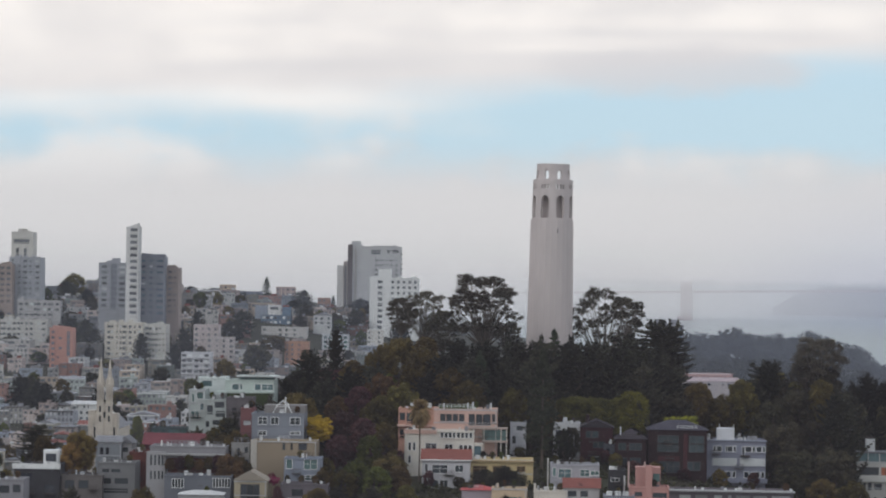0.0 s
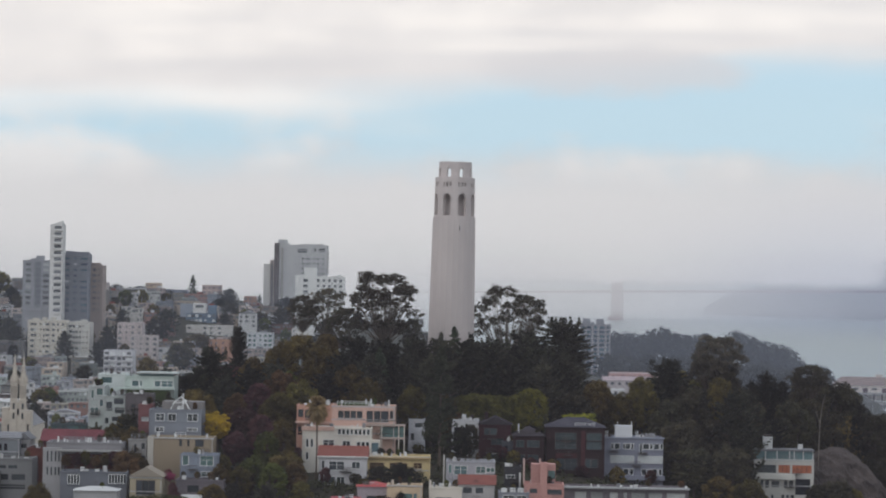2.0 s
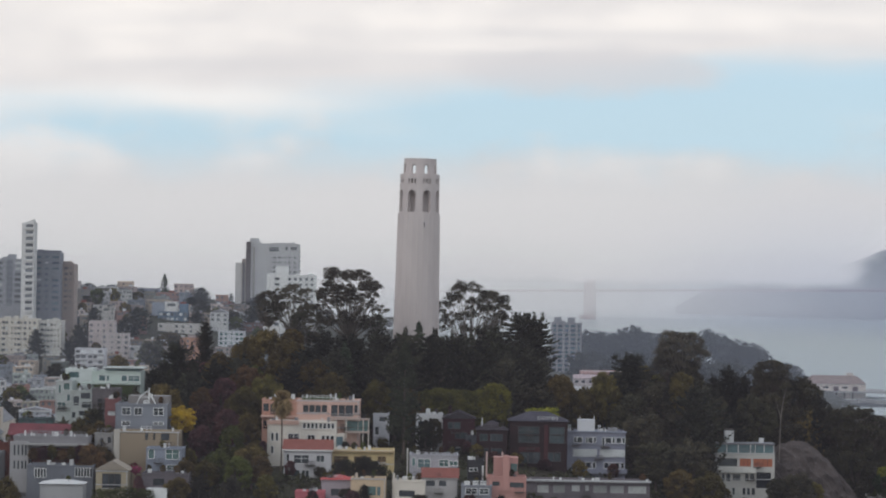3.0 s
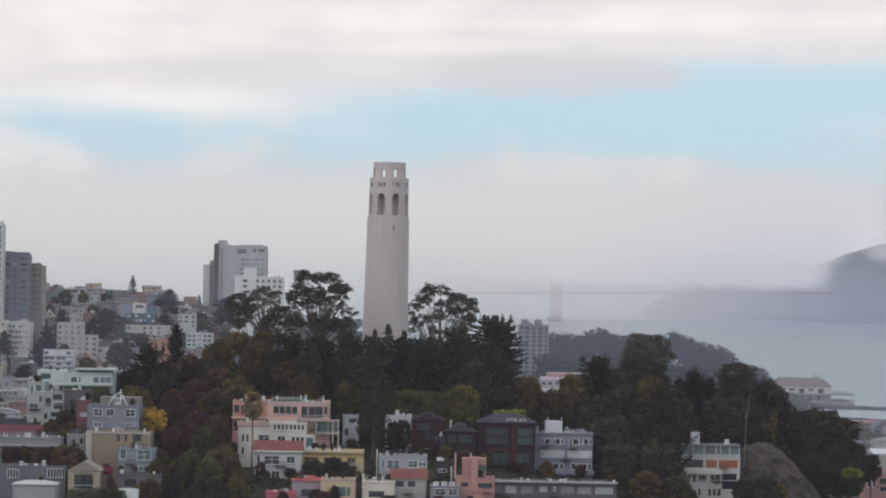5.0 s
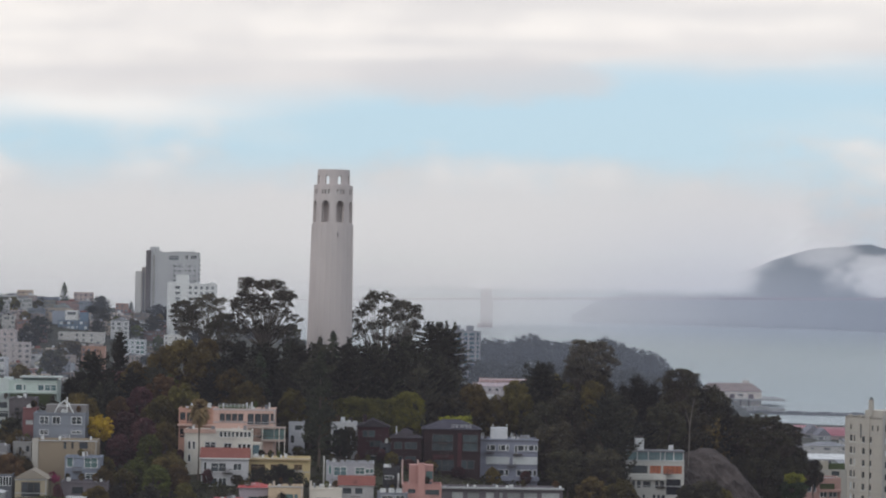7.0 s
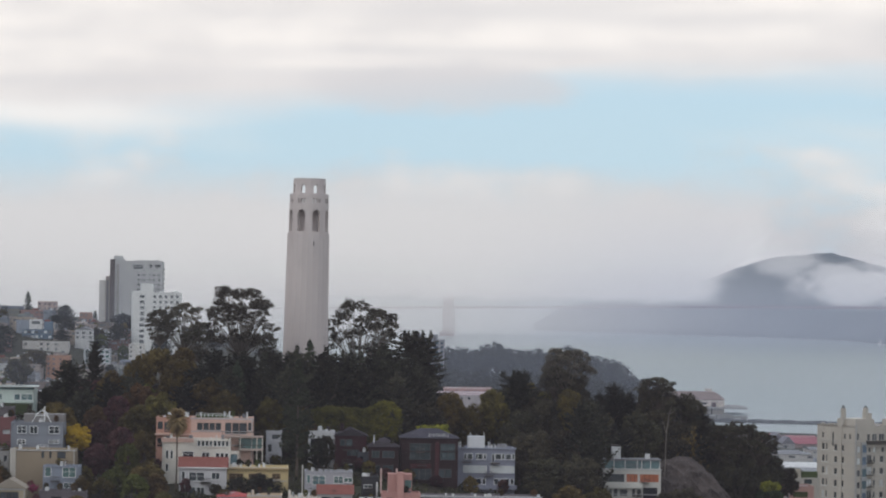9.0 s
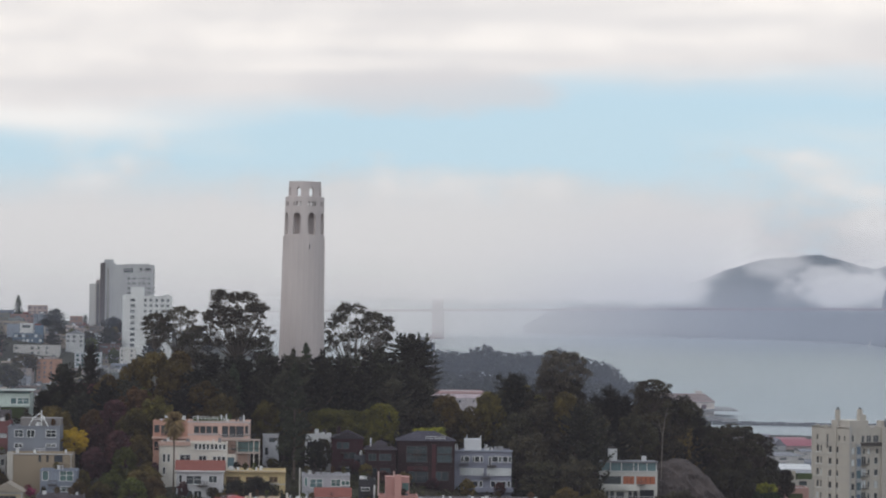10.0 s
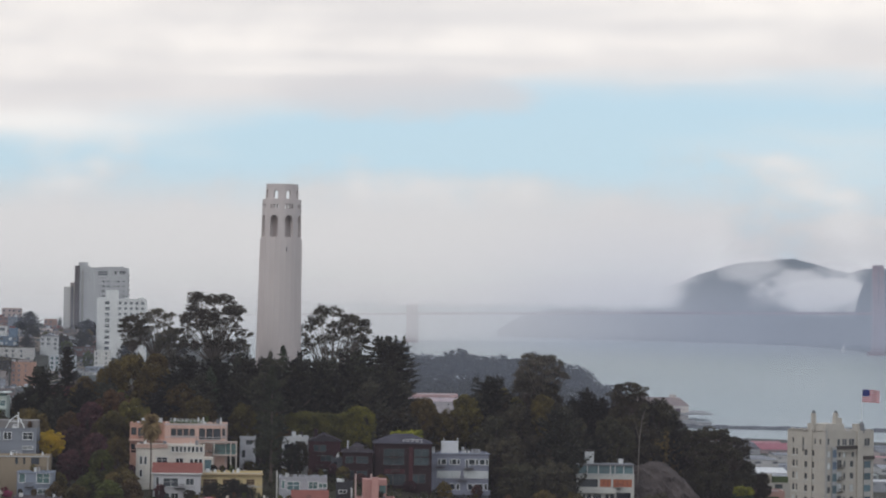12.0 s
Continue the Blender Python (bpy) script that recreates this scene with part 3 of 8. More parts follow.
t1 = far_building("house", "lavender-white stucco house with banded windows", "house", -213.8, 1000, 70.3, w, 14, paint(0.52, 0.52, 0.54), grid(w, 5, 4, 1.0, 3.1, 2.4, 1.6, 0.8), blind=0.2)
for j in range(4):
    on_roof(t1, "balcony", paint(0.56, 0.56, 0.57), 0.4, 6.6, -1.0, 0, 2.7 + 3.1 * j, 3.5 + 3.1 * j)
    on_roof(t1, "balcony", paint(0.56, 0.56, 0.57), 10.2, 16.6, -1.0, 0, 2.7 + 3.1 * j, 3.5 + 3.1 * j)
w = 23.23
far_building("house", "pinkish stucco house with a red sign panel", "house", -222.6, 1130, 83.7, 15.5, 16, paint(0.46, 0.40, 0.385), grid(15.5, 4, 5, 2, 3.5, 1.7, 1.5, 1.0))
far_building("house", "pinkish stepped flats below the sign panel", "house", -212.0, 1110, 76.5, 16.5, 12, paint(0.45, 0.405, 0.39), grid(16.5, 4, 4, 1.4, 3.3, 1.6, 1.5, 0.8))
w = 20.5
t1 = far_building("house", "slate-blue house with a white glazed upper storey", "house", -200.2, 1330, 87.0, w, 12, paint(0.15, 0.20, 0.26), grid(w, 7, 2, 1.0, 3.2, 2.0, 1.8, 0.8), blind=0.3)
on_roof(t1, "upper_storey", WHITE, 4.6, 13.4, 1.5, 9, -6.8, 0.4, "white upper storey")
on_roof(t1, "upper_window", FAR_GLASS, 6.2, 11.8, 1.4, 1.5, -5.6, -3.6)
on_roof(t1, "side_room", paint(0.30, 0.33, 0.38), -4.5, 4.2, 3, 9, -6.2, 3)
on_roof(t1, "side_room", paint(0.16, 0.22, 0.29), 14.5, 20.5, 3, 9, -5.4, 3)
far_building("house", "tan house on the hill's crest", "house", -246.0, 1480, 106.3, 11.2, 10, paint(0.48, 0.37, 0.28), grid(11.2, 4, 2, 1.2, 3.3, 1.4, 1.5, 0.8))
far_building("house", "dark slate house on the hill's crest", "house", -232.5, 1470, 101.6, 18.5, 10, paint(0.20, 0.21, 0.25), grid(18.5, 5, 2, 1.2, 3.3, 2.2, 1.5, 0.8))
far_building("house", "pinkish house behind the crest trees", "house", -205.0, 1490, 105.2, 14.0, 10, paint(0.46, 0.36, 0.33), grid(14.0, 4, 2, 1.2, 3.3, 1.6, 1.5, 0.8))
far_building("house", "red-brown house below the crest", "house", -173.0, 1480, 97.5, 9.0, 10, paint(0.34, 0.21, 0.17), grid(9.0, 3, 2, 1.2, 3.3, 1.4, 1.5, 0.8))
w = 24.14
far_building("house", "pale grey house with a long terrace", "house", -194.0, 1270, 80.0, 30.5, 14, paint(0.52, 0.50, 0.47), grid(w, 5, 3, 1.2, 3.2, 2.0, 1.5, 1.0))
w = 10.80
far_building("house", "orange brick house half hidden by trees", "house", -167.5, 1150, 73.5, 15.0, 12, paint(0.42, 0.24, 0.17), grid(w, 3, 4, 1.4, 3.0, 1.2, 1.4, 0.8))
w = 17.25
far_building("house", "white house with teal window bays", "house", -150.0, 1230, 76.4, 17.3, 12, paint(0.50, 0.52, 0.53), grid(w, 5, 3, 1.2, 3.0, 1.7, 1.6, 0.8), pane=TEAL_GLASS)
w = 11.78
far_building("house", "white house with two gables", "house", -161.5, 1300, 87.5, 11.8, 12, paint(0.54, 0.54, 0.53), grid(w, 3, 3, 1.2, 3.0, 1.7, 1.6, 0.8), roof="gable_front", rise=2.2)
w = 9.13
far_building("house", "cream house below the white tower", "house", -120.5, 1230, 79.8, 10.5, 10, OFFWHITE, grid(w, 2, 3, 1.2, 3.0, 1.2, 1.6, 0.8))
# apartment blocks towards the bay
w = 24.67
t1 = far_building("apartment_tower", "grey concrete bayside apartment tower with balcony strips", "tower", 83.9, 1726, 76.5, w, 20, paint(0.27, 0.27, 0.29), [(u, 1.6 + 3.6 * j, v, 4.0 + 3.6 * j) for j in range(13) for u, v in ((1.4, 3.4), (5.2, 8.6), (11.0, 13.6), (15.6, 19.4), (21.4, 23.2))], pane=BLUE_GLASS)
on_roof(t1, "plant_room", paint(0.27, 0.27, 0.29), 2, 8, 4, 9, -4.6, 0.3)
on_roof(t1, "plant_room", paint(0.27, 0.27, 0.29), 13, 19, 4, 9, -4.4, 0.3)
for u in (4.2, 9.4, 14.4, 20.2):
    on_roof(t1, "pier", paint(0.34, 0.34, 0.35), u, u + 0.7, -0.6, 0, 0.4, 60)
# floor slabs, bays and parapets that break up the larger facades
for ob in [o for o in scene.objects if o.parent is None and o.name.startswith(("apartment_block", "apartment_house", "apartment_tower"))]:
    wall = next(c for c in ob.children if c.name.startswith("wall"))
    w, h = max(v.co.x for v in wall.data.vertices), ob["height"]
    paint_of = wall.data.materials[0]
    storey, rng = 3.6 if "block" in ob.name or "tower" in ob.name else 3.4, random.Random(round(w * 100))
    for j in range(1, int(min(h, 46) // storey)):
        box("floor_slab", paint_of, ob, -0.15, w + 0.15, -0.3, 0.0, h - j * storey - 0.35, h - j * storey + 0.05)
    box("parapet", paint_of, ob, -0.2, w + 0.2, -0.25, 0.1, h - 0.5, h + 0.35)
    if "house" in ob.name:
        for k in range(int(w // 9)):
            u = 0.9 + k * 9 + rng.uniform(0, 1.2)
            if u + 2.6 < w:
                box("bay", paint_of, ob, u, u + 2.3, -0.75, 0.0, max(h - 30, 0.5), h - 0.9)
                for j in range(int(min(h - 1, 28) // storey)):
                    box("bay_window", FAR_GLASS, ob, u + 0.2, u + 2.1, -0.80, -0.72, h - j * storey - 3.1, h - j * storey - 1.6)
        for k in range(int(w // 9)):
            u = 1.5 + k * 9 + rng.uniform(0, 2)
            if u + 1.1 < w:
                box("bay_pier", paint_of, ob, u, u + 0.8, -0.7, 0.0, max(h - 30, 0.5), h - 0.6)
    for k in range(3):
        u = rng.uniform(0.5, max(w - 4, 1))
        box("roof_room", paint_of, ob, u, u + rng.uniform(1.5, 4), 3, 7, h - 0.5, h + rng.uniform(0.6, 2.4))


# ---- houses on the near slope ----
PINK = paint(0.60, 0.41, 0.34)
CREAM = paint(0.66, 0.60, 0.52)
YELLOW = paint(0.60, 0.47, 0.25)
SLATE_BLUE = paint(0.222, 0.230, 0.284)
BROWN_SHINGLE = surface("dark_brown_shingle", (0.036, 0.020, 0.022), (0.022, 0.014, 0.015), 0.9, 0.4, 0.9, 3.0, 0.03)
MAROON = surface("maroon_painted_wall", (0.075, 0.027, 0.030), (0.05, 0.020, 0.023), 0.8, 0.3, 0.8, 2.0)
# pink house: upper storey set back over a cream one
h1 = building("hillside_house", "pink stucco house with glazed upper storey and decks", "house", -25.2, -66, 90.9, 13.75, 9, PINK, [(1.49, 1.24, 2.48, 2.60), (2.85, 1.24, 3.84, 2.60), (4.21, 1.24, 5.20, 2.60), (5.58, 1.24, 6.57, 2.60), (7.68, 1.12, 8.92, 3.35), (9.29, 1.12, 10.53, 3.35), (10.78, 1.12, 12.27, 3.35), (12.76, 1.12, 13.26, 2.60)], trim=DARK_TRIM, roof_mat=ROOF_WHITE)
on_roof(h1, "deck", paint(0.42, 0.34, 0.30), 7.56, 16.11, -1.6, 0.2, 3.84, 4.21, "cantilevered deck slab")
on_roof(h1, "railing", DARK_TRIM, 7.56, 16.11, -1.6, -1.55, 2.97, 3.10)
on_roof(h1, "deck", paint(0.42, 0.34, 0.30), 10.53, 16.11, -1.6, 0.2, 6.69, 7.06, "lower deck slab")
on_roof(h1, "railing", DARK_TRIM, 10.53, 16.11, -1.6, -1.55, 5.82, 5.95)
for u in (10.9, 14.6, 15.8):
    on_roof(h1, "deck_post", CREAM, u, u + 0.19, -1.5, -1.25, 4.21, 9.91)
on_roof(h1, "glass_front", TEAL_GLASS, 10.66, 15.86, -0.12, -0.02, 4.46, 6.69, "glazed lower storey behind the deck")
on_roof(h1, "roof_garden", leaf_stuff("roof_moss", (0.10, 0.13, 0.06), (0.05, 0.08, 0.04)), 1, 9, 2, 7, -0.45, 0.3)
for u in (2, 7.2, 8.3, 12.2):
    on_roof(h1, "vent_pipe", WHITE_TRIM, u, u + 0.3, 2, 2.3, -1.1 - (u % 1), 0.4)
h1 = building("hillside_house", "pink-brown wing with open sun porches", "house", -33.0, -63, 90.8, 7.97, 9, paint(0.52, 0.30, 0.23), [(0.37, 1.12, 1.37, 2.61), (1.87, 1.12, 6.22, 3.24), (0.37, 4.73, 2.12, 6.47)], trim=DARK_TRIM)
on_roof(h1, "deck", PINK, -0.2, 7.97, -1.2, 0.2, 3.61, 3.98)
h1 = building("hillside_house", "cream stucco house with a row of small square windows", "house", -31.1, -73, 86.5, 14.85, 7, paint(0.68, 0.64, 0.57), [(7.73, 0.37, 8.29, 1.47), (8.62, 0.37, 9.17, 1.47), (9.50, 0.37, 10.05, 1.47), (10.39, 0.37, 10.94, 1.47), (11.27, 0.37, 11.82, 1.47), (12.15, 0.37, 12.71, 1.47), (13.04, 0.37, 13.59, 1.47), (13.92, 0.37, 14.47, 1.47), (0.86, 2.58, 1.35, 4.30), (1.84, 2.58, 2.33, 4.30), (4.54, 2.70, 6.87, 4.05), (8.72, 2.95, 10.31, 3.93), (11.79, 3.07, 12.52, 4.05), (12.77, 3.07, 13.50, 4.05), (13.75, 3.07, 14.49, 4.05), (0.86, 5.52, 1.35, 7.00)], trim=WHITE_TRIM, roof_mat=paint(0.55, 0.40, 0.36))
on_roof(h1, "cornice", PINK, -0.2, 6.87, -0.25, 0.1, -0.18, 0.74, "pink parapet band")
on_roof(h1, "stair_bay", CREAM, 14.85, 16.70, 0.2, 4, 2.70, 6.14)
on_roof(h1, "porch_glass", BLUE_GLASS, 14.98, 16.45, 0.1, 0.2, 3.19, 5.40)
h1 = building("hillside_house", "pale grey house with a red clay tile roof", "house", -26.8, -84, 81.0, 10.12, 7, paint(0.50, 0.49, 0.50), [(0.60, 0.96, 1.20, 2.53), (2.17, 1.08, 5.42, 2.89), (6.99, 1.08, 8.67, 2.53), (2.05, 4.34, 3.49, 5.90), (3.86, 4.34, 5.42, 5.90), (7.23, 4.34, 8.92, 5.42)], trim=WHITE_TRIM, roof="gable", roof_mat=ROOF_RED, rise=2.1)
on_roof(h1, "gutter", WHITE_TRIM, -0.4, 10.12+0.4, -0.5, -0.35, -0.05, 0.2)
# the porch's shade is put into the dark brown pane colour
h1 = building("hillside_house", "yellow stucco house with timbered balcony", "house", -17.0, -80, 81.0, 13.58, 8, YELLOW, [(0.85, 1.45, 3.88, 2.79), (5.09, 1.45, 8.73, 2.79), (10.18, 1.45, 11.88, 2.55)], pane=surface("shaded_porch", (0.09, 0.06, 0.04)), trim=surface("ochre_trim", (0.45, 0.33, 0.18)))
on_roof(h1, "eave", surface("ochre_trim", (0.45, 0.33, 0.18)), -0.3, 13.82, -0.7, 0, 0.2, 0.5)
# pale and dark houses behind the conifer
h1 = building("hillside_house", "white cottage behind a tall conifer", "house", -8.7, -55, 87.7, 3.53, 7, paint(0.52, 0.53, 0.56), [(1.39, 0.88, 2.77, 1.89), (0.50, 3.15, 1.26, 4.79)])
h1 = building("hillside_house", "white cottage with a chimney on its flat roof", "house", 0.8, -50, 87.5, 5.97, 7, paint(0.58, 0.58, 0.58), [(0.51, 1.78, 2.03, 3.30)])
on_roof(h1, "chimney", WHITE_TRIM, 2.2, 3.1, 2, 2.8, -1.0, 0.4)
DARK_SHINGLE = surface("dark_roof_shingle", (0.050, 0.042, 0.048), (0.032, 0.027, 0.032), 0.9, 0.5, 0.9, 3.0, 0.03)
h1 = building("hillside_house", "dark maroon shingled house with a low gable among trees", "house", 6.8, -52, 86.6, 7.2, 8, surface("maroon_shingle", (0.055, 0.022, 0.026), (0.030, 0.015, 0.018), 0.9, 0.4, 0.9, 3.0, 0.03), [(1.3, 0.9, 2.3, 2.2), (2.6, 0.9, 3.9, 2.2), (2.91, 3.06, 3.92, 4.4), (4.05, 3.06, 5.44, 4.4), (2.78, 6.61, 5.44, 8.1), (5.9, 6.10, 6.9, 7.75)], trim=surface("grey_window_paint", (0.075, 0.08, 0.085)), pane=glass("dim_teal_glass", (0.04, 0.055, 0.062)), roof="gable_front", rise=1.7, roof_mat=DARK_SHINGLE)
on_roof(h1, "white_sash", WHITE_TRIM, 3.0, 5.3, -0.12, -0.04, 6.4, 6.58)
on_roof(h1, "white_sash", WHITE_TRIM, 3.0, 5.3, -0.12, -0.04, 8.05, 8.2)
on_roof(h1, "chimney", BROWN_SHINGLE, 1.2, 2.1, 4, 5, -2.6, 0.4)
h2 = building("hillside_house", "low dark shingled house under a wide hipped roof", "house", 14.4, -56, 84.4, 6.9, 8, BROWN_SHINGLE, [(0.8, 1.0, 2.4, 2.4), (3.2, 1.0, 5.8, 2.4), (1.0, 4.2, 2.6, 5.8), (3.4, 4.2, 5.6, 5.8)], trim=surface("grey_window_paint", (0.075, 0.08, 0.085)), pane=glass("dim_teal_glass", (0.04, 0.055, 0.062)), roof="hip", rise=1.9, roof_mat=DARK_SHINGLE)
on_roof(h2, "flue", WHITE_TRIM, 1.1, 1.35, 1.0, 1.25, -2.6, 0.0)
on_roof(h1, "vent", WHITE_TRIM, 6.5, 7.0, -0.3, 0, 2.6, 3.6)
h1 = building("hillside_house", "blue-grey annex of a dark house", "house", 12.0, -54, 83.1, 3.79, 7, paint(0.085, 0.09, 0.105), [(0.50, 1.01, 1.26, 1.77), (2.02, 1.77, 3.28, 2.78)], trim=None, roof_mat=ROOF_GREY)
h1 = building("hillside_house", "dark red-brown house with big grey-framed windows", "house", 21.7, -54, 86.4, 13.00, 10, BROWN_SHINGLE, [(2.15, 1.26, 6.69, 2.90), (2.15, 3.03, 6.69, 4.80), (9.09, 1.26, 12.24, 4.80), (2.65, 7.07, 4.16, 9.34), (4.42, 7.07, 6.94, 9.34), (8.83, 7.07, 9.97, 8.83), (10.22, 7.07, 11.48, 8.83)], pane=glass("dim_teal_glass", (0.04, 0.055, 0.062)), trim=surface("grey_window_paint", (0.075, 0.08, 0.085)), roof="hip", roof_mat=surface("slate_blue_roof", (0.060, 0.056, 0.070), (0.040, 0.037, 0.048)), rise=2.0)
on_roof(h1, "red_panel", MAROON, 7.82, 8.71, -0.15, 0, 0.76, 9.46)
on_roof(h1, "red_panel", MAROON, 2.27, 6.94, -0.12, 0, 5.80, 6.81)
# slate-blue house
h1 = building("hillside_house", "slate-blue three-storey house with white window bays", "house", 34.8, -48, 84.0, 13.24, 10, SLATE_BLUE, [(1.66, 1.40, 2.16, 2.55), (2.42, 1.40, 3.57, 2.55), (4.33, 1.40, 4.71, 2.55), (4.84, 1.40, 5.86, 2.55), (6.11, 1.40, 6.62, 2.55), (8.02, 1.40, 8.53, 3.31), (8.79, 1.40, 10.06, 2.55), (10.31, 1.40, 10.82, 2.55), (11.21, 1.40, 12.35, 2.55), (12.61, 1.40, 13.12, 2.55), (1.53, 4.07, 6.75, 5.60), (7.64, 4.07, 12.99, 5.60), (4.46, 7.00, 5.60, 8.28), (5.98, 7.00, 6.62, 8.28), (8.53, 7.00, 9.55, 8.28), (10.06, 7.00, 10.57, 8.28), (10.95, 7.00, 11.97, 8.28), (12.35, 7.00, 12.99, 8.28)], trim=WHITE_TRIM, roof_mat=ROOF_WHITE)
for u, v in ((12.5, 53), (60.5, 103)):
    on_roof(h1, "blinds", BLIND, (u) * 0.1273, (v) * 0.1273, -0.02, 0.06, 4.14, 5.54, "drawn white blinds")
on_roof(h1, "stair_house", paint(0.60, 0.60, 0.62), 2.55, 6.37, 2, 5, -2.55, 0.4)
on_roof(h1, "cornice", paint(0.30, 0.32, 0.38), -0.25, 13.50, -0.3, 0.1, -0.1, 0.16)
on_roof(h1, "balcony", DARK_TRIM, 7.64, 9.68, -0.9, 0, 3.31, 3.57)
on_roof(h1, "balcony", SLATE_BLUE, 4.46, 13.63, -1.0, 0, 8.40, 9.42)
for u in (3, 6, 23, 48, 56, 59):
    on_roof(h1, "roof_pipe", WHITE_TRIM, (u) * 0.1273, (u+1.2) * 0.1273, 1.5, 1.65, -3.44 if u in (23, 48) else -1.40, 0.4)
for u in (66, 74, 86):
    on_roof(h1, "roof_vent", ROOF_GREY, (u) * 0.1273, (u+5) * 0.1273, 4, 4.6, -0.76, 0.4)
# house with orange panels
h1 = building("hillside_house", "white modern house with orange panels and glazed penthouse", "house", 69.4, -36, 79.0, 13.61, 10, paint(0.52, 0.50, 0.46), [(0.65, 1.30, 5.06, 3.11), (5.57, 1.30, 8.17, 3.11), (8.68, 1.30, 13.09, 3.11), (1.56, 4.80, 2.20, 6.48), (2.59, 4.80, 3.50, 6.48), (4.02, 4.93, 5.83, 6.35), (6.87, 4.80, 7.65, 6.48), (8.04, 4.80, 8.94, 6.48), (9.46, 4.41, 12.83, 8.04), (4.02, 8.04, 4.54, 9.59), (6.35, 8.04, 7.00, 9.59), (7.39, 8.04, 8.04, 9.59), (8.43, 8.04, 9.20, 9.59)])
on_roof(h1, "orange_panel", surface("orange_panel_paint", (0.36, 0.14, 0.085), (0.34, 0.10, 0.05), 0.7), 5.57, 8.17, 0.05, 0.12, 1.30, 3.11, "burnt orange panel")
on_roof(h1, "orange_panel", surface("orange_panel_paint", (0.36, 0.14, 0.085)), 8.68, 13.09, 0.05, 0.12, 1.30, 3.11, "burnt orange panel")
for u in (50, 57, 75, 84, 92):
    on_roof(h1, "panel_rib", DARK_TRIM, (u) * 0.1296, (u+0.7) * 0.1296, 0.0, 0.06, 1.30, 3.11)
on_roof(h1, "penthouse", TEAL_GLASS, 0.13, 13.48, 0.9, 7, -1.81, 0.45, "glazed teal penthouse")
on_roof(h1, "penthouse_roof", ROOF_GREY, -0.13, 13.74, 0.4, 7.6, -2.14, -1.81)
for u in (0, 20, 40, 62, 70, 86, 103):
    on_roof(h1, "penthouse_post", WHITE_TRIM, (u) * 0.1296, (u+1.3) * 0.1296, 0.78, 0.92, -1.81, 0.4)
on_roof(h1, "chimney", paint(0.66, 0.66, 0.65), 2.33, 4.41, 3, 5, -4.93, -1.81, "big white chimney block")
on_roof(h1, "chimney_cap", DARK_TRIM, 2.46, 4.28, 3, 5, -5.31, -4.93)
on_roof(h1, "roof_vent", paint(0.60, 0.60, 0.60), 10.37, 11.41, 4, 5, -3.24, -1.81)
on_roof(h1, "balcony_front", paint(0.62, 0.60, 0.55), 0.52, 9.33, -0.8, 0, 3.37, 4.54)
# lowest row
h1 = building("hillside_house", "long low grey building with square pale openings", "house", 24.9, -84, 75.4, 26.50, 9, surface("dim_grey_boards", (0.15, 0.13, 0.14), (0.10, 0.09, 0.10)), [(2.53, 0.96, 4.94, 2.65), (5.90, 0.96, 8.43, 2.65), (9.88, 0.96, 11.57, 2.29), (12.77, 0.96, 13.49, 2.17), (14.46, 0.96, 17.35, 2.53), (18.07, 0.96, 20.96, 2.53), (21.93, 0.96, 25.78, 2.53)], pane=surface("pale_shutter", (0.36, 0.37, 0.36), vary=0.3), roof_mat=ROOF_WHITE)
on_roof(h1, "eave", paint(0.38, 0.38, 0.38), -0.4, 26.75, -0.6, 0.3, -0.12, 0.25)
for u in (60, 100, 118, 214):
    on_roof(h1, "roof_vent", WHITE_TRIM, (u) * 0.1205, (u+4) * 0.1205, 1, 1.5, -0.5, 0.5)
h1 = building("hillside_house", "salmon pink house with a square chimney tower", "house", 16.5, -98, 77.0, 8.25, 7, paint(0.50, 0.27, 0.235), [(1.18, 1.06, 2.71, 2.00), (4.83, 1.18, 7.78, 2.24)])
on_roof(h1, "chimney", paint(0.50, 0.27, 0.235), 3.30, 4.71, -0.3, 1.4, -4.36, 3, "salmon chimney tower")
on_roof(h1, "upper_room", paint(0.46, 0.25, 0.22), 1.41, 6.48, 2, 6, -3.89, 0.4)
on_roof(h1, "roof_window", TEAL_GLASS, 4.95, 6.36, 1.9, 2.05, -2.59, -0.94)
for u in (-2, 26):
    on_roof(h1, "pipe", paint(0.5, 0.36, 0.33), (u) * 0.1178, (u+3) * 0.1178, 3, 3.4, -4.95, 0.4)
h1 = building("hillside_house", "dark flat-roofed house with a white rooftop box", "house", 11.2, -102, 75.4, 6.32, 7, DEEP_GREY, [(0.94, 0.70, 3.28, 1.87), (3.86, 0.70, 5.62, 1.87)], roof_mat=ROOF_WHITE, trim=WHITE_TRIM)
for u in (5, 20, 34):
    on_roof(h1, "roof_vent", WHITE_TRIM, (u) * 0.1170, (u+10) * 0.1170, 1, 2.2, -0.7, 0.4)
h1 = building("hillside_house", "black framed stair house with a white parapet", "house", 12.4, -92, 80.0, 3.57, 5, surface("black_cladding", (0.05, 0.05, 0.055)), [(0.48, 1.78, 2.14, 2.38)], trim=WHITE_TRIM)
on_roof(h1, "white_frame", WHITE_TRIM, 3.09, 3.45, -0.2, 0.2, 1.19, 4.28)
on_roof(h1, "white_box", WHITE_TRIM, 0.12, 1.67, 0.5, 3, -0.59, 0.4)
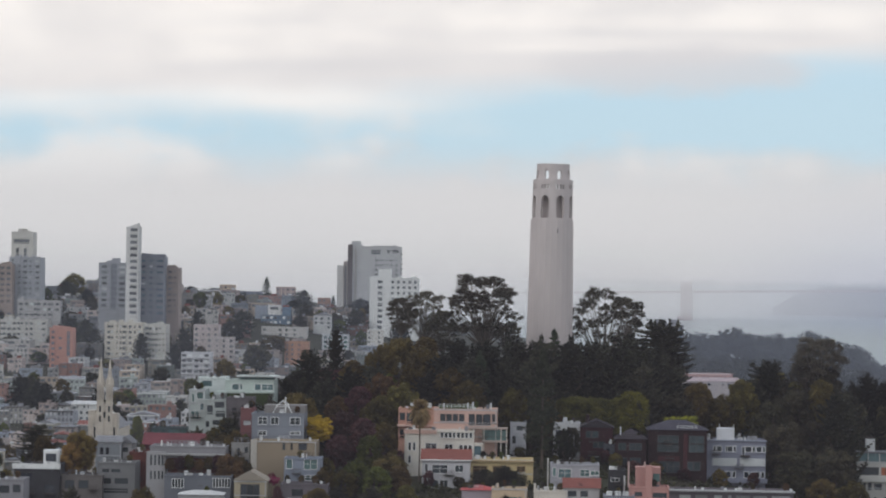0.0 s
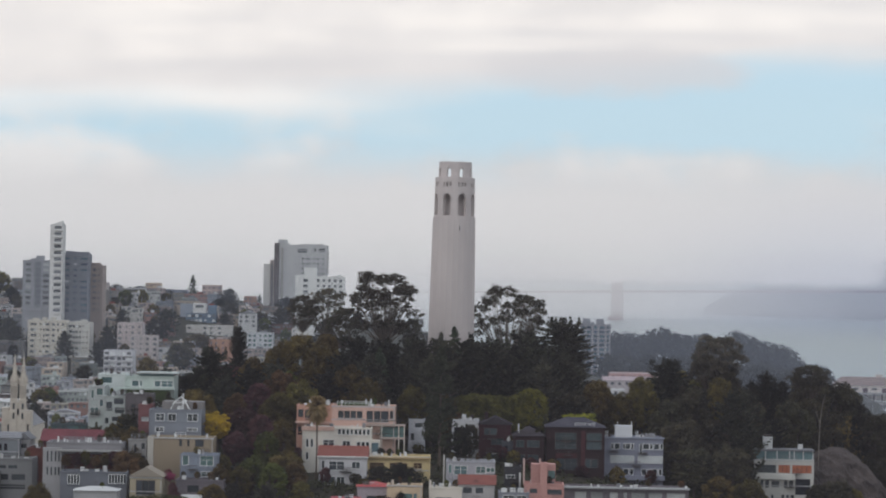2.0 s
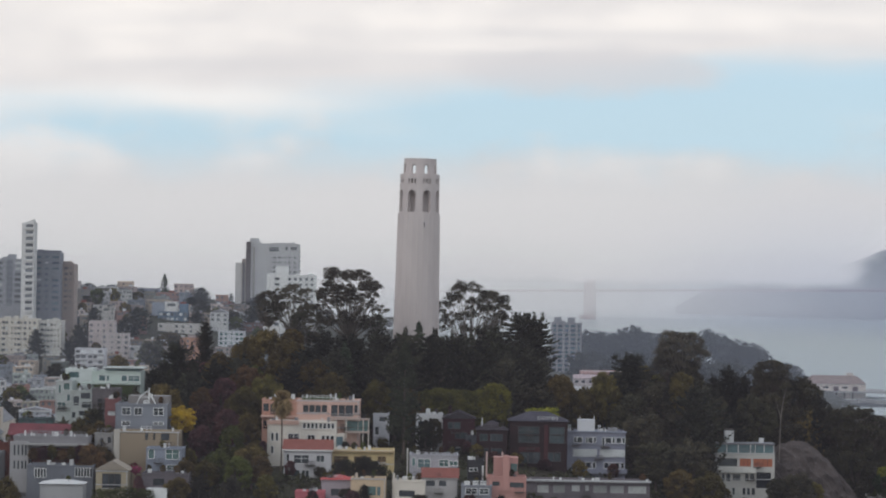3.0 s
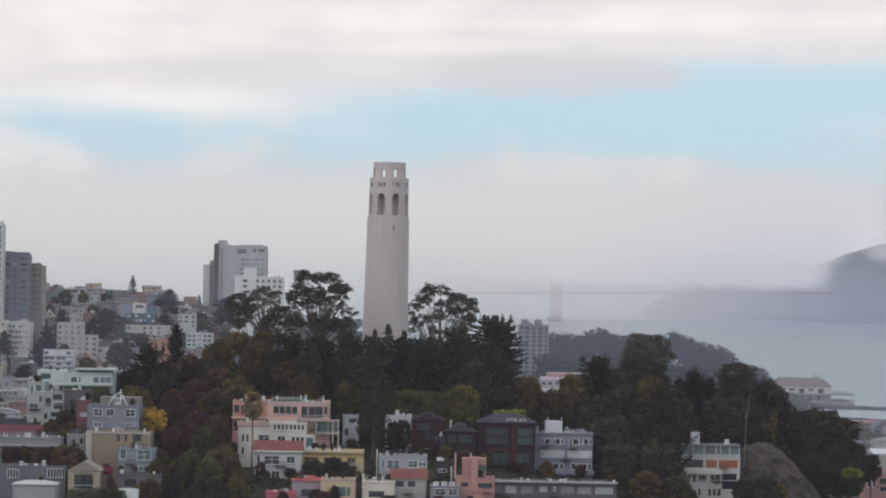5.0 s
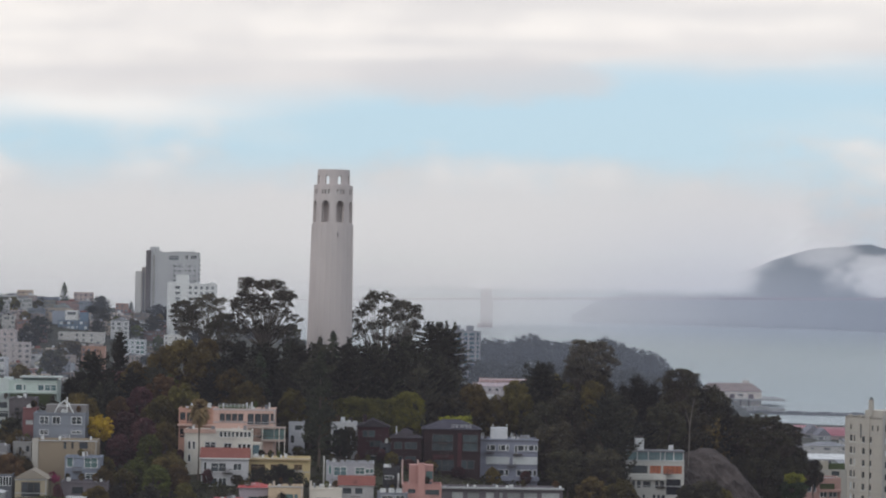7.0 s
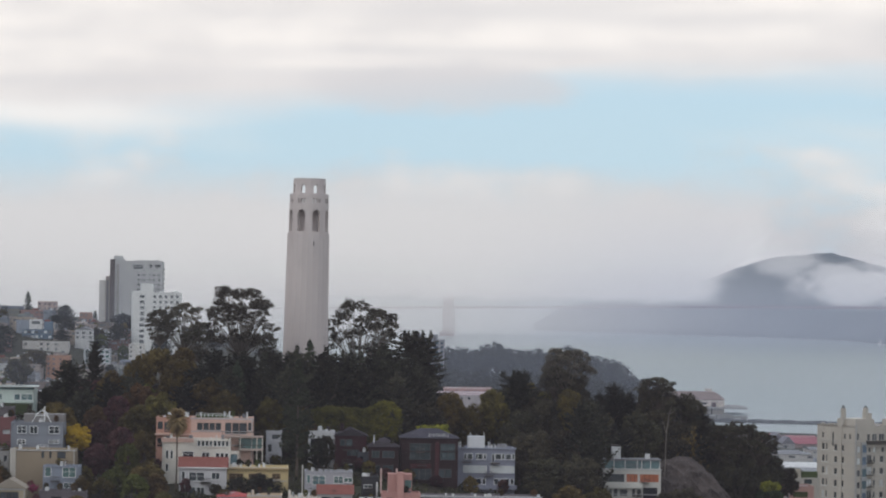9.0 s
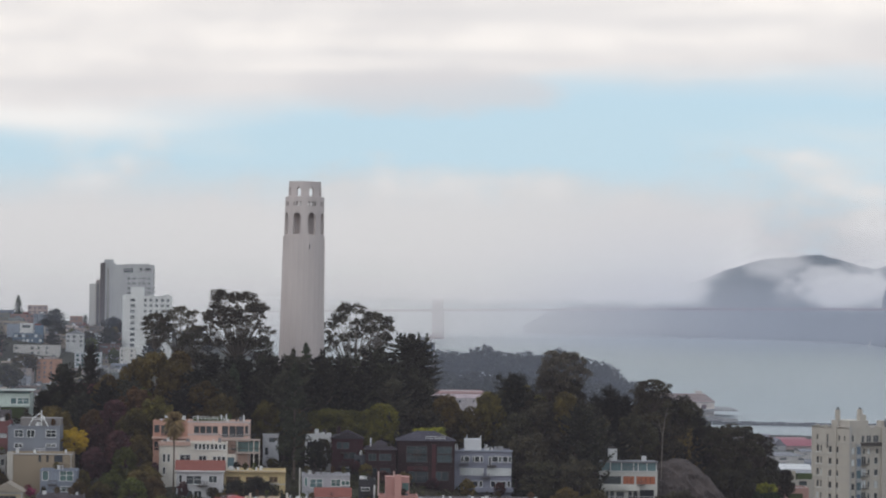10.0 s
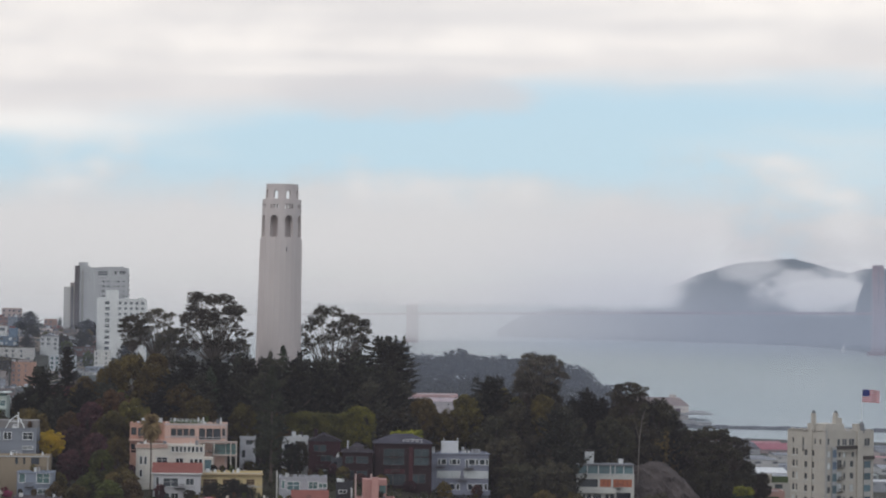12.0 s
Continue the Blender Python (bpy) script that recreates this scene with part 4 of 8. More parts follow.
h1 = building("hillside_house", "grey house with an awning of red tiles", "house", 0.2, -92, 81.0, 10.23, 8, paint(0.36, 0.36, 0.38), [(0.59, 0.83, 1.19, 2.50), (1.78, 1.07, 4.40, 2.85), (6.30, 1.07, 8.21, 2.50), (8.45, 1.31, 10.11, 2.26)], pane=TEAL_GLASS, trim=WHITE_TRIM, roof_mat=ROOF_GREY)
on_roof(h1, "tall_flue", paint(0.5, 0.48, 0.44), -0.59, -0.30, 1, 1.4, -1.19, 6)
h1 = building("hillside_house", "low house under a red tiled roof", "house", 3.1, -99, 76.6, 7.29, 6, paint(0.40, 0.38, 0.37), [(0.82, 0.59, 2.59, 1.76), (3.41, 0.59, 4.94, 1.76)], roof="gable", roof_mat=ROOF_RED, rise=1.9)
h1 = building("hillside_house", "cream house with a small terrace", "house", -3.1, -101, 76.1, 6.80, 6, CREAM, [(1.41, 2.11, 4.69, 3.40)], roof_mat=ROOF_WHITE)
on_roof(h1, "parasol_roof", paint(0.7, 0.68, 0.62), 2.34, 4.45, 1, 3, -0.59, -0.35)
on_roof(h1, "chimney", CREAM, 0.00, 0.47, 1, 1.6, -1.41, 0.4)
h1 = building("hillside_house", "tan stucco house with a curved parapet", "house", -11.7, -103, 76.6, 7.24, 6, paint(0.58, 0.44, 0.30), [(2.92, 1.75, 5.26, 3.62), (5.49, 1.75, 6.19, 3.62)], pane=TEAL_GLASS)
on_roof(h1, "chimney", paint(0.6, 0.5, 0.4), 0.93, 1.40, 1, 1.6, -0.93, 0.4)
h1 = building("hillside_house", "house with bright red awnings over its terrace", "house", -17.9, -100, 75.9, 6.58, 6, paint(0.35, 0.30, 0.32), [(2.00, 1.88, 3.76, 3.29), (4.11, 1.88, 5.75, 3.29)], roof="hip", roof_mat=surface("bright_red_awning", (0.42, 0.09, 0.085), (0.30, 0.07, 0.07)), rise=0.9)
h1 = building("hillside_house", "magenta-red walled annex with flat roof", "house", -23.0, -106, 73.9, 6.05, 5, paint(0.5, 0.15, 0.17))
# western cluster
h1 = building("hillside_house", "blue-grey house with white-framed windows", "house", -63.4, -80, 90.1, 11.15, 9, paint(0.208, 0.22, 0.248), [(1.45, 0.97, 3.27, 2.42), (4.12, 0.97, 5.70, 2.42), (8.24, 0.97, 10.31, 2.42), (1.45, 3.88, 3.15, 4.73), (8.24, 3.88, 10.31, 4.49)], trim=WHITE_TRIM, pane=DARK_GLASS)
on_roof(h1, "roof_shed", paint(0.224, 0.208, 0.2), 2.42, 11.15, 3, 8, -1.58, 0.4)
top = h1["height"]
for v in (0.7, 3.2):
    bars = [tube_data([(4.3, v, top - 0.4), (5.4, v, top + 1.7), (6.5, v, top + 2.6), (7.6, v, top + 1.7), (8.7, v, top - 0.4)], [0.13] * 5, 5), tube_data([(5.2, v, top + 1.4), (7.8, v, top + 1.4)], [0.09, 0.09], 5)]
    part("roof_arch", mesh_of("roof_arch", *joined(*bars), WHITE_TRIM), WHITE_TRIM, h1, "white arched roof frame")
on_roof(h1, "roof_post", WHITE_TRIM, 7.0, 7.25, 0.6, 0.85, -3.4, 0.4)
h1 = building("hillside_house", "tan stucco house with narrow windows", "house", -62.5, -88, 84.7, 13.65, 7, paint(0.28, 0.224, 0.16), [(6.46, 0.48, 7.06, 1.92), (8.14, 0.48, 8.62, 1.92), (9.82, 0.48, 11.61, 1.92)], roof_mat=ROOF_WHITE)
on_roof(h1, "corner_column", paint(0.448, 0.416, 0.368), -0.2, 1.08, -0.2, 0.4, -0.2, 8)
h1 = building("hillside_house", "pale narrow house with bay windows", "house", -67.0, -86, 84.1, 3.86, 7, paint(0.272, 0.264, 0.256), [(1.20, 1.20, 1.81, 2.89), (2.77, 0.96, 3.49, 2.17), (2.65, 3.61, 3.61, 4.82)])
h1 = building("hillside_house", "light blue house with glass bays", "house", -54.9, -96, 81.7, 7.68, 6, paint(0.224, 0.248, 0.296), [(0.47, 0.35, 1.65, 2.25), (4.14, 0.35, 6.85, 2.36), (4.37, 3.66, 6.62, 4.61)], pane=TEAL_GLASS, trim=WHITE_TRIM)
h1 = building("hillside_house", "dark flat house below the light blue one", "house", -55.0, -103, 76.9, 9.82, 6, surface("dim_grey_boards", (0.15, 0.13, 0.14)), [(2.34, 1.17, 4.67, 2.57)])
h1 = building("hillside_house", "cream gabled house with a large multi-paned window", "house", -64.4, -104, 77.4, 6.65, 7, paint(0.384, 0.328, 0.232), [(1.40, 0.82, 2.57, 3.62), (2.68, 0.82, 3.85, 3.62), (3.97, 0.82, 5.13, 3.62)], roof="gable_front", roof_mat=paint(0.288, 0.248, 0.2), rise=2.0, trim=DARK_TRIM)
h1 = building("hillside_house", "white house with a roof terrace over red screens", "house", -83.7, -90, 83.4, 15.99, 8, paint(0.24, 0.232, 0.24), [(3.82, 2.51, 15.51, 5.73)], pane=surface("red_brown_screen", (0.13, 0.045, 0.035), (0.08, 0.03, 0.025)), roof_mat=ROOF_WHITE)
on_roof(h1, "white_bay", paint(0.32, 0.312, 0.312), -0.6, 3.34, -0.8, 0.2, 1.19, 12, "white bay with tall slits")
on_roof(h1, "awning", paint(0.32, 0.312, 0.304), 2.39, 15.99, -1.6, 0, 1.55, 1.91)
for u in (2, 9, 16, 22):
    on_roof(h1, "slit_window", DARK_GLASS, (u) * 0.1193, (u+2.6) * 0.1193, -0.86, -0.79, 1.91, 4.06)
    on_roof(h1, "slit_window", DARK_GLASS, (u) * 0.1193, (u+2.6) * 0.1193, -0.86, -0.79, 5.25, 6.92)
for u in (18, 34, 54, 100, 106, 128):
    on_roof(h1, "roof_pipe", WHITE_TRIM, (u) * 0.1193, (u+2.5) * 0.1193, 1, 1.3, -1.07 if u in (18, 100) else -0.48, 0.4)
h1 = building("hillside_house", "steel-grey house with grouped white windows", "house", -79.3, -100, 78.0, 13.86, 7, paint(0.152, 0.16, 0.18), [(1.64, 0.82, 2.11, 2.58), (2.25, 0.82, 2.72, 2.58), (2.87, 0.82, 3.33, 2.58), (3.48, 0.82, 3.95, 2.58), (10.10, 0.59, 10.57, 2.35), (10.71, 0.59, 11.18, 2.35), (11.32, 0.59, 11.79, 2.35), (11.93, 0.59, 12.40, 2.35), (12.54, 0.59, 13.01, 2.35), (13.15, 0.59, 13.62, 2.35)], trim=WHITE_TRIM)
h1 = building("hillside_house", "low white-roofed house at the slope's foot", "house", -74.8, -112, 75.0, 8.75, 6, paint(0.36, 0.36, 0.36), roof="hip", roof_mat=ROOF_WHITE, rise=0.7)
h1 = building("hillside_house", "long house under a maroon roof", "house", -89.0, -62, 81.9, 17.20, 8, MAROON, (), roof="gable", roof_mat=surface("maroon_roof", (0.15, 0.045, 0.052), (0.10, 0.035, 0.04)), rise=2.4)
h1 = building("hillside_house", "dark glazed pavilion with teal panes", "house", -90.2, -40, 84.5, 10.05, 6, paint(0.08, 0.104, 0.112), grid(10.05, 6, 1, 0.5, 1, 1.2, 1.2, 0.4), pane=TEAL_GLASS)
# mint house
h1 = building("modern_house", "mint-white modern house with a wide glass front", "house", -73.4, -41, 95.6, 11.07, 9, paint(0.478, 0.541, 0.499), [(1.54, 1.03, 3.09, 2.32), (3.35, 1.03, 3.86, 2.32), (6.69, 1.03, 7.98, 2.32), (8.24, 1.03, 10.81, 2.32)], pane=TEAL_GLASS, trim=WHITE_TRIM, roof_mat=ROOF_GREY)
on_roof(h1, "roof_slab", paint(0.546, 0.585, 0.559), 2.57, 11.84, -0.8, 6, -0.90, -0.64, "overhanging pale roof slab")
on_roof(h1, "clerestory", TEAL_GLASS, 3.09, 10.81, 0.6, 5.4, -0.64, 0.45)
on_roof(h1, "terrace_slab", paint(0.478, 0.541, 0.499), -2.06, 11.32, -2, 0, 2.57, 2.96)
on_roof(h1, "terrace_hedge", leaf_stuff("hedge_leaf", (0.05, 0.07, 0.03), (0.03, 0.045, 0.02)), 0.77, 10.29, -3, -2.1, 3.09, 5.66)
h1 = building("modern_house", "pale mint wing with stepped roof", "house", -79.9, -38, 95.9, 6.20, 9, paint(0.603, 0.645, 0.624), [(0.78, 0.78, 3.10, 2.07)], pane=TEAL_GLASS, roof_mat=ROOF_WHITE)
h1 = building("modern_house", "white stepped house with large glass walls", "house", -81.0, -46, 93.4, 3.58, 8, paint(0.458, 0.499, 0.478), [(0.64, 0.89, 1.28, 2.81), (1.79, 0.51, 3.19, 2.04), (0.51, 4.85, 2.30, 6.64), (2.55, 3.07, 3.32, 4.60)], pane=TEAL_GLASS, trim=WHITE_TRIM)
h1 = building("modern_house", "white stepped house with a dark stair slot", "house", -77.3, -48, 91.4, 5.09, 8, paint(0.416, 0.447, 0.426), [(0.64, 1.40, 1.91, 3.44), (2.29, 0.64, 4.46, 1.91), (2.55, 2.67, 4.71, 3.95), (0.38, 4.97, 1.15, 6.24), (1.91, 4.71, 4.46, 5.73)], pane=DARK_GLASS)
h1 = building("hillside_house", "dark shingled house on the slope", "house", -71.5, -56, 92.2, 5.79, 8, surface("grey_brown_shingle", (0.14, 0.125, 0.13), (0.09, 0.08, 0.085)), [(1.26, 2.26, 2.26, 3.90), (3.52, 1.76, 4.78, 3.27)])
h1 = building("hillside_house", "dark red house with a pale bay window", "house", -66.6, -72, 90.7, 2.95, 6, paint(0.192, 0.088, 0.088), [(0.61, 2.70, 2.21, 3.68)], pane=BLIND)
# houses at the foot, west end
h1 = building("hillside_house", "dark house with a white roof parapet", "house", -113.4, -84, 78.7, 9.64, 8, surface("black_cladding", (0.05, 0.05, 0.055)), [(0.72, 1.93, 3.86, 3.37), (6.51, 4.34, 8.67, 6.02)], trim=None, roof_mat=ROOF_WHITE)
on_roof(h1, "parapet", WHITE_TRIM, -0.3, 9.88, -0.3, 0.1, -0.1, 1.0)
on_roof(h1, "skylight_box", WHITE_TRIM, 5.90, 8.92, 2, 5, -2.89, 0.4)
on_roof(h1, "skylight_glass", DARK_GLASS, 6.39, 8.67, 1.9, 2.0, -2.17, -0.48)
h1 = building("hillside_house", "low house with mixed red and grey front", "house", -115.7, -96, 76.4, 6.50, 7, paint(0.272, 0.264, 0.28), [(1.42, 1.42, 3.55, 3.07), (4.25, 1.18, 5.91, 2.84)], roof_mat=ROOF_WHITE)
h1 = building("hillside_house", "grey-brown flat house with dark bays", "house", -103.6, -82, 76.5, 8.70, 8, paint(0.16, 0.144, 0.136), [(0.73, 1.21, 2.78, 3.14), (3.63, 1.21, 5.80, 3.14)], pane=DARK_GLASS)
h1 = building("hillside_house", "grey stepped flats with railed balconies", "house", -96.2, -80, 79.1, 8.00, 8, paint(0.2, 0.2, 0.2), [(0.97, 1.45, 2.42, 2.18), (2.91, 1.45, 4.85, 2.18), (0.97, 3.39, 2.91, 4.61), (3.64, 3.39, 6.55, 4.61), (0.97, 5.58, 6.55, 6.55)])
h1 = building("hillside_house", "small grey gabled house by the church", "house", -99.8, -60, 82.2, 5.75, 8, paint(0.24, 0.256, 0.272), [(1.00, 1.25, 1.75, 2.75), (2.25, 1.25, 3.00, 2.75)], roof="gable", rise=1.2)
h1 = building("hillside_house", "white gabled cottage below the church", "house", -95.1, -58, 81.8, 3.01, 7, paint(0.416, 0.408, 0.4), [(1.00, 0.88, 2.26, 1.88)], roof="gable_front", rise=1.6)
h1 = building("hillside_house", "maroon-brown tall house end", "house", -90.6, -72, 80.9, 3.68, 8, surface("red_brown_screen", (0.13, 0.045, 0.035)))

# cornices, bands and roof clutter
for k, ob in enumerate([o for o in scene.objects if o.parent is None and o.get("category") == "house" and o.name.startswith(("hillside_house", "modern_house"))]):
    wall = next(c for c in ob.children if c.name.startswith("wall"))
    size = wall.data.vertices
    dark = any(word in wall.data.materials[0].name for word in ("shingle", "maroon", "black", "dim", "brown"))
    dress(ob, max(v.co.x for v in size), max(v.co.y for v in size), wall.data.materials[0] if k % 4 or dark else paint(0.46, 0.46, 0.46), k + 3)


# ---- the twin-spired church ----
def make_church(x, y, top):
    stone = surface("cream_church_stone", (0.58, 0.52, 0.44), (0.36, 0.32, 0.28), 0.9, 0.3, 0.8, 2.0, 0.03)
    base = ground_z(x, y) - 0.5
    ob = tagged(new("church"), "cream stone church with two pointed spires", "church")
    ob.matrix_world = Matrix.Translation((x, y, base)) @ Matrix.Diagonal((0.78, 0.78, 1, 1))
    h = top - base
    for sx in (-2.1, 2.1):
        spire = part("spire", mesh_of("spire", *turned_data([(1.55, h - 10.5), (1.2, h - 8.2), (0.75, h - 5), (0.32, h - 2), (0.03, h)], 8), stone), stone, ob, at=Matrix.Translation((sx, 0, 0)))
        part("finial", mesh_of("finial", *tube_data([(0, 0, h - 1.5), (0, 0, h + 0.9)], [0.09, 0.05], 5), stone), stone, spire)
        holes = [(0.4 + 0.95 * i, h - 16.4, 0.95 + 0.95 * i, h - 12.0) for i in range(3)]
        part("belfry", mesh_of("belfry", *joined(pierced(3.2, h - 10.5, holes, 0.4, lambda u, z, t, s=sx: (s - 1.6 + u, -1.6 + t, z)), box_data(sx - 1.2, sx + 1.2, -1.1, 1.6, 0, h - 10.6), box_data(sx - 1.75, sx + 1.75, -1.75, 1.75, h - 10.7, h - 10.3), box_data(sx - 1.75, sx + 1.75, -1.75, 1.75, h - 17.4, h - 17.0)), stone), stone, ob)
        for ax, ay in ((-1.5, -1.5), (1.5, -1.5), (-1.5, 1.5), (1.5, 1.5)):
            part("pinnacle", mesh_of("pinnacle", *turned_data([(0.3, h - 11.5), (0.28, h - 9.5), (0.02, h - 7.8)], 6), stone), stone, ob, at=Matrix.Translation((sx + ax, ay, 0)))
    part("gable_front", mesh_of("gable_front", *joined(box_data(-6.4, 5.4, -1.2, 4, 0, h - 22), ([(-5.4, -1.3, h - 22), (5.4, -1.3, h - 22), (0, -1.3, h - 17.5), (-5.4, 4, h - 22), (5.4, 4, h - 22), (0, 4, h - 17.5)], [(0, 1, 2), (5, 4, 3), (0, 2, 5, 3), (2, 1, 4, 5)])), stone), stone, ob)
    part("nave", mesh_of("nave", *box_data(-5.2, 5.2, 4, 46, 0, h - 27), stone), stone, ob)
    part("nave_roof", mesh_of("nave_roof", [(-5.5, 4, h - 27), (5.5, 4, h - 27), (0, 4, h - 23), (-5.5, 46, h - 27), (5.5, 46, h - 27), (0, 46, h - 23)], [(0, 1, 2), (5, 4, 3), (0, 2, 5, 3), (2, 1, 4, 5)], ROOF_GREY), ROOF_GREY, ob)
    for u in (-5.6, -4.1, 3.6, 5.1):
        box("pilaster", stone, ob, u, u + 0.5, -1.7, -1.2, 0, h - 22.5)
    for u, z0, z1 in ((-4.9, 30, 26), (4.3, 30, 26), (-0.9, 34, 29), (-2.9, 34, 31), (2.0, 34, 31)):
        box("window", DARK_GLASS, ob, u, u + 0.9, -1.32, -1.18, h - z0, h - z1)
    for u in (-2.1, 2.1):
        for z in (24, 20.5):
            box("louvre", DARK_GLASS, ob, u - 0.45, u + 0.45, -1.66, -1.58, h - z, h - z + 2.2)
    box("wing", stone, ob, -7.8, -4.6, -0.6, 6, 0, h - 20)
    box("wing", stone, ob, 4.4, 6.0, -0.6, 6, 0, h - 21)
    part("rose_window", mesh_of("rose_window", *turned_data([(1.2, 0), (1.2, 0.1)], 20), DARK_GLASS), DARK_GLASS, ob, at=Matrix.Translation((0, -1.32, h - 21.5)) @ Matrix.Rotation(radians(90), 4, "X"))
    return ob


make_church(-162.8, 371, 87.4)

# ---- streets of small houses between the two hills ----
TINTS = [(0.60, 0.58, 0.55), (0.52, 0.50, 0.47), (0.64, 0.63, 0.62), (0.55, 0.46, 0.38), (0.42, 0.43, 0.46), (0.58, 0.50, 0.46), (0.45, 0.37, 0.34), (0.58, 0.54, 0.45), (0.34, 0.37, 0.42), (0.36, 0.22, 0.19), (0.60, 0.60, 0.58), (0.45, 0.49, 0.46)]
TINT_WORDS = ["off-white", "light grey", "white", "tan", "blue-grey", "pale pink", "brown-pink", "pale yellow", "slate-blue", "brick red", "chalky white", "grey-green"]
TAKEN = []


def free(x, y, w, d):
    if any(abs(x - a) < (w + b) / 2 + 1 and abs(y - c) < (d + e) / 2 + 1 for a, b, c, e in TAKEN):
        return False
    TAKEN.append((x, w, y, d))
    return True


for ob in list(scene.objects):
    if ob.parent is None and ob.get("height"):
        wall = next(c for c in ob.children if c.name.startswith("wall"))
        v = [ob.matrix_world @ Vector(c) for c in wall.bound_box]
        xs, ys = [p.x for p in v], [p.y for p in v]
        TAKEN.append(((min(xs) + max(xs)) / 2, max(xs) - min(xs), (min(ys) + max(ys)) / 2, max(ys) - min(ys)))
TAKEN.append((-163.6, 26, 390, 70))


# what the small houses must not hide: bearing from, bearing to (tenths of a milliradian), distance north, lowest line of sight
OPEN_VIEWS = [(86, 135, 1090, 630), (183, 304, 1120, 642), (319, 375, 1000, 648), (336, 405, 1130, 604), (453, 512, 1330, 590), (458, 538, 1270, 606), (498, 540, 1150, 655), (568, 630, 1230, 626), (555, 592, 1300, 598), (170, 320, 1165, 545), (150, 214, 371, 772), (0, 86, 1180, 600), (28, 106, 1240, 562), (0, 80, 1280, 520), (653, 742, 1335, 590), (595, 655, 1500, 552), (318, 420, 1700, 520), (420, 515, 1700, 529), (515, 600, 1700, 548)]


def clear_height(x, y, w, base, h):
    """The height that leaves the landmarks behind in view."""
    k = (y + 709) / 5246
    left, right = 973 + (x - w / 2) / k, 973 + (x + w / 2) / k
    for a, b, north, line in OPEN_VIEWS:
        if y < north and left < b and right > a:
            h = min(h, 121.7 - (line - 481 + 0.0134 * (784 - left)) * k - base - 0.6)
    return h


BUILT, FAR_PIECES = [], []


def far_house(m, w, d, h, wall, roof, holes):
    """A house far up the hill, one of the crowd that is joined below."""
    cuts = [(a, h - dd, c, h - b) for a, b, c, dd in holes]
    for material, data in ((wall, pierced(w, h, cuts, 0.3, lambda u, z, t: (u, t, z))), (wall, box_data(0, w, 0.3, d, 0, h - 0.3)), (roof, box_data(0.2, w - 0.2, 0.3, d, h - 0.3, h - 0.2))):
        FAR_PIECES.append((material, [tuple(m @ Vector(v)) for v in data[0]], data[1]))
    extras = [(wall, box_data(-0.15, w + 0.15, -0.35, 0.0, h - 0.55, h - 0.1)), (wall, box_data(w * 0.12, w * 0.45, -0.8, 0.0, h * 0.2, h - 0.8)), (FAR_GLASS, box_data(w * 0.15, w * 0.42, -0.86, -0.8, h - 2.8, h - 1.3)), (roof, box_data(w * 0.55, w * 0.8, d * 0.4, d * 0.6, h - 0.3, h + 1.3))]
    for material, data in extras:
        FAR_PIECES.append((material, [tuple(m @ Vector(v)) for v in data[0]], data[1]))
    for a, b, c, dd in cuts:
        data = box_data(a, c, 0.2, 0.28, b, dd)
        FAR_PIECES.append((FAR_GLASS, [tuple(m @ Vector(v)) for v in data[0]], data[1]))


def join_far_houses():
    slots, verts, faces, index = [], [], [], []
    for material, v, f in FAR_PIECES:
        if material not in slots:
            slots.append(material)
        n = len(verts)
        verts += v
        faces += [tuple(i + n for i in q) for q in f]
        index += [slots.index(material)] * len(f)
    me = mesh_of("hill_houses", verts, faces, slots[0])
    for material in slots[1:]:
        me.materials.append(material)
    me.polygons.foreach_set("material_index", index)
    return tagged(new("hill_houses", me), "crowd of small pastel houses high on the western hill", "houses", kind="stuff")


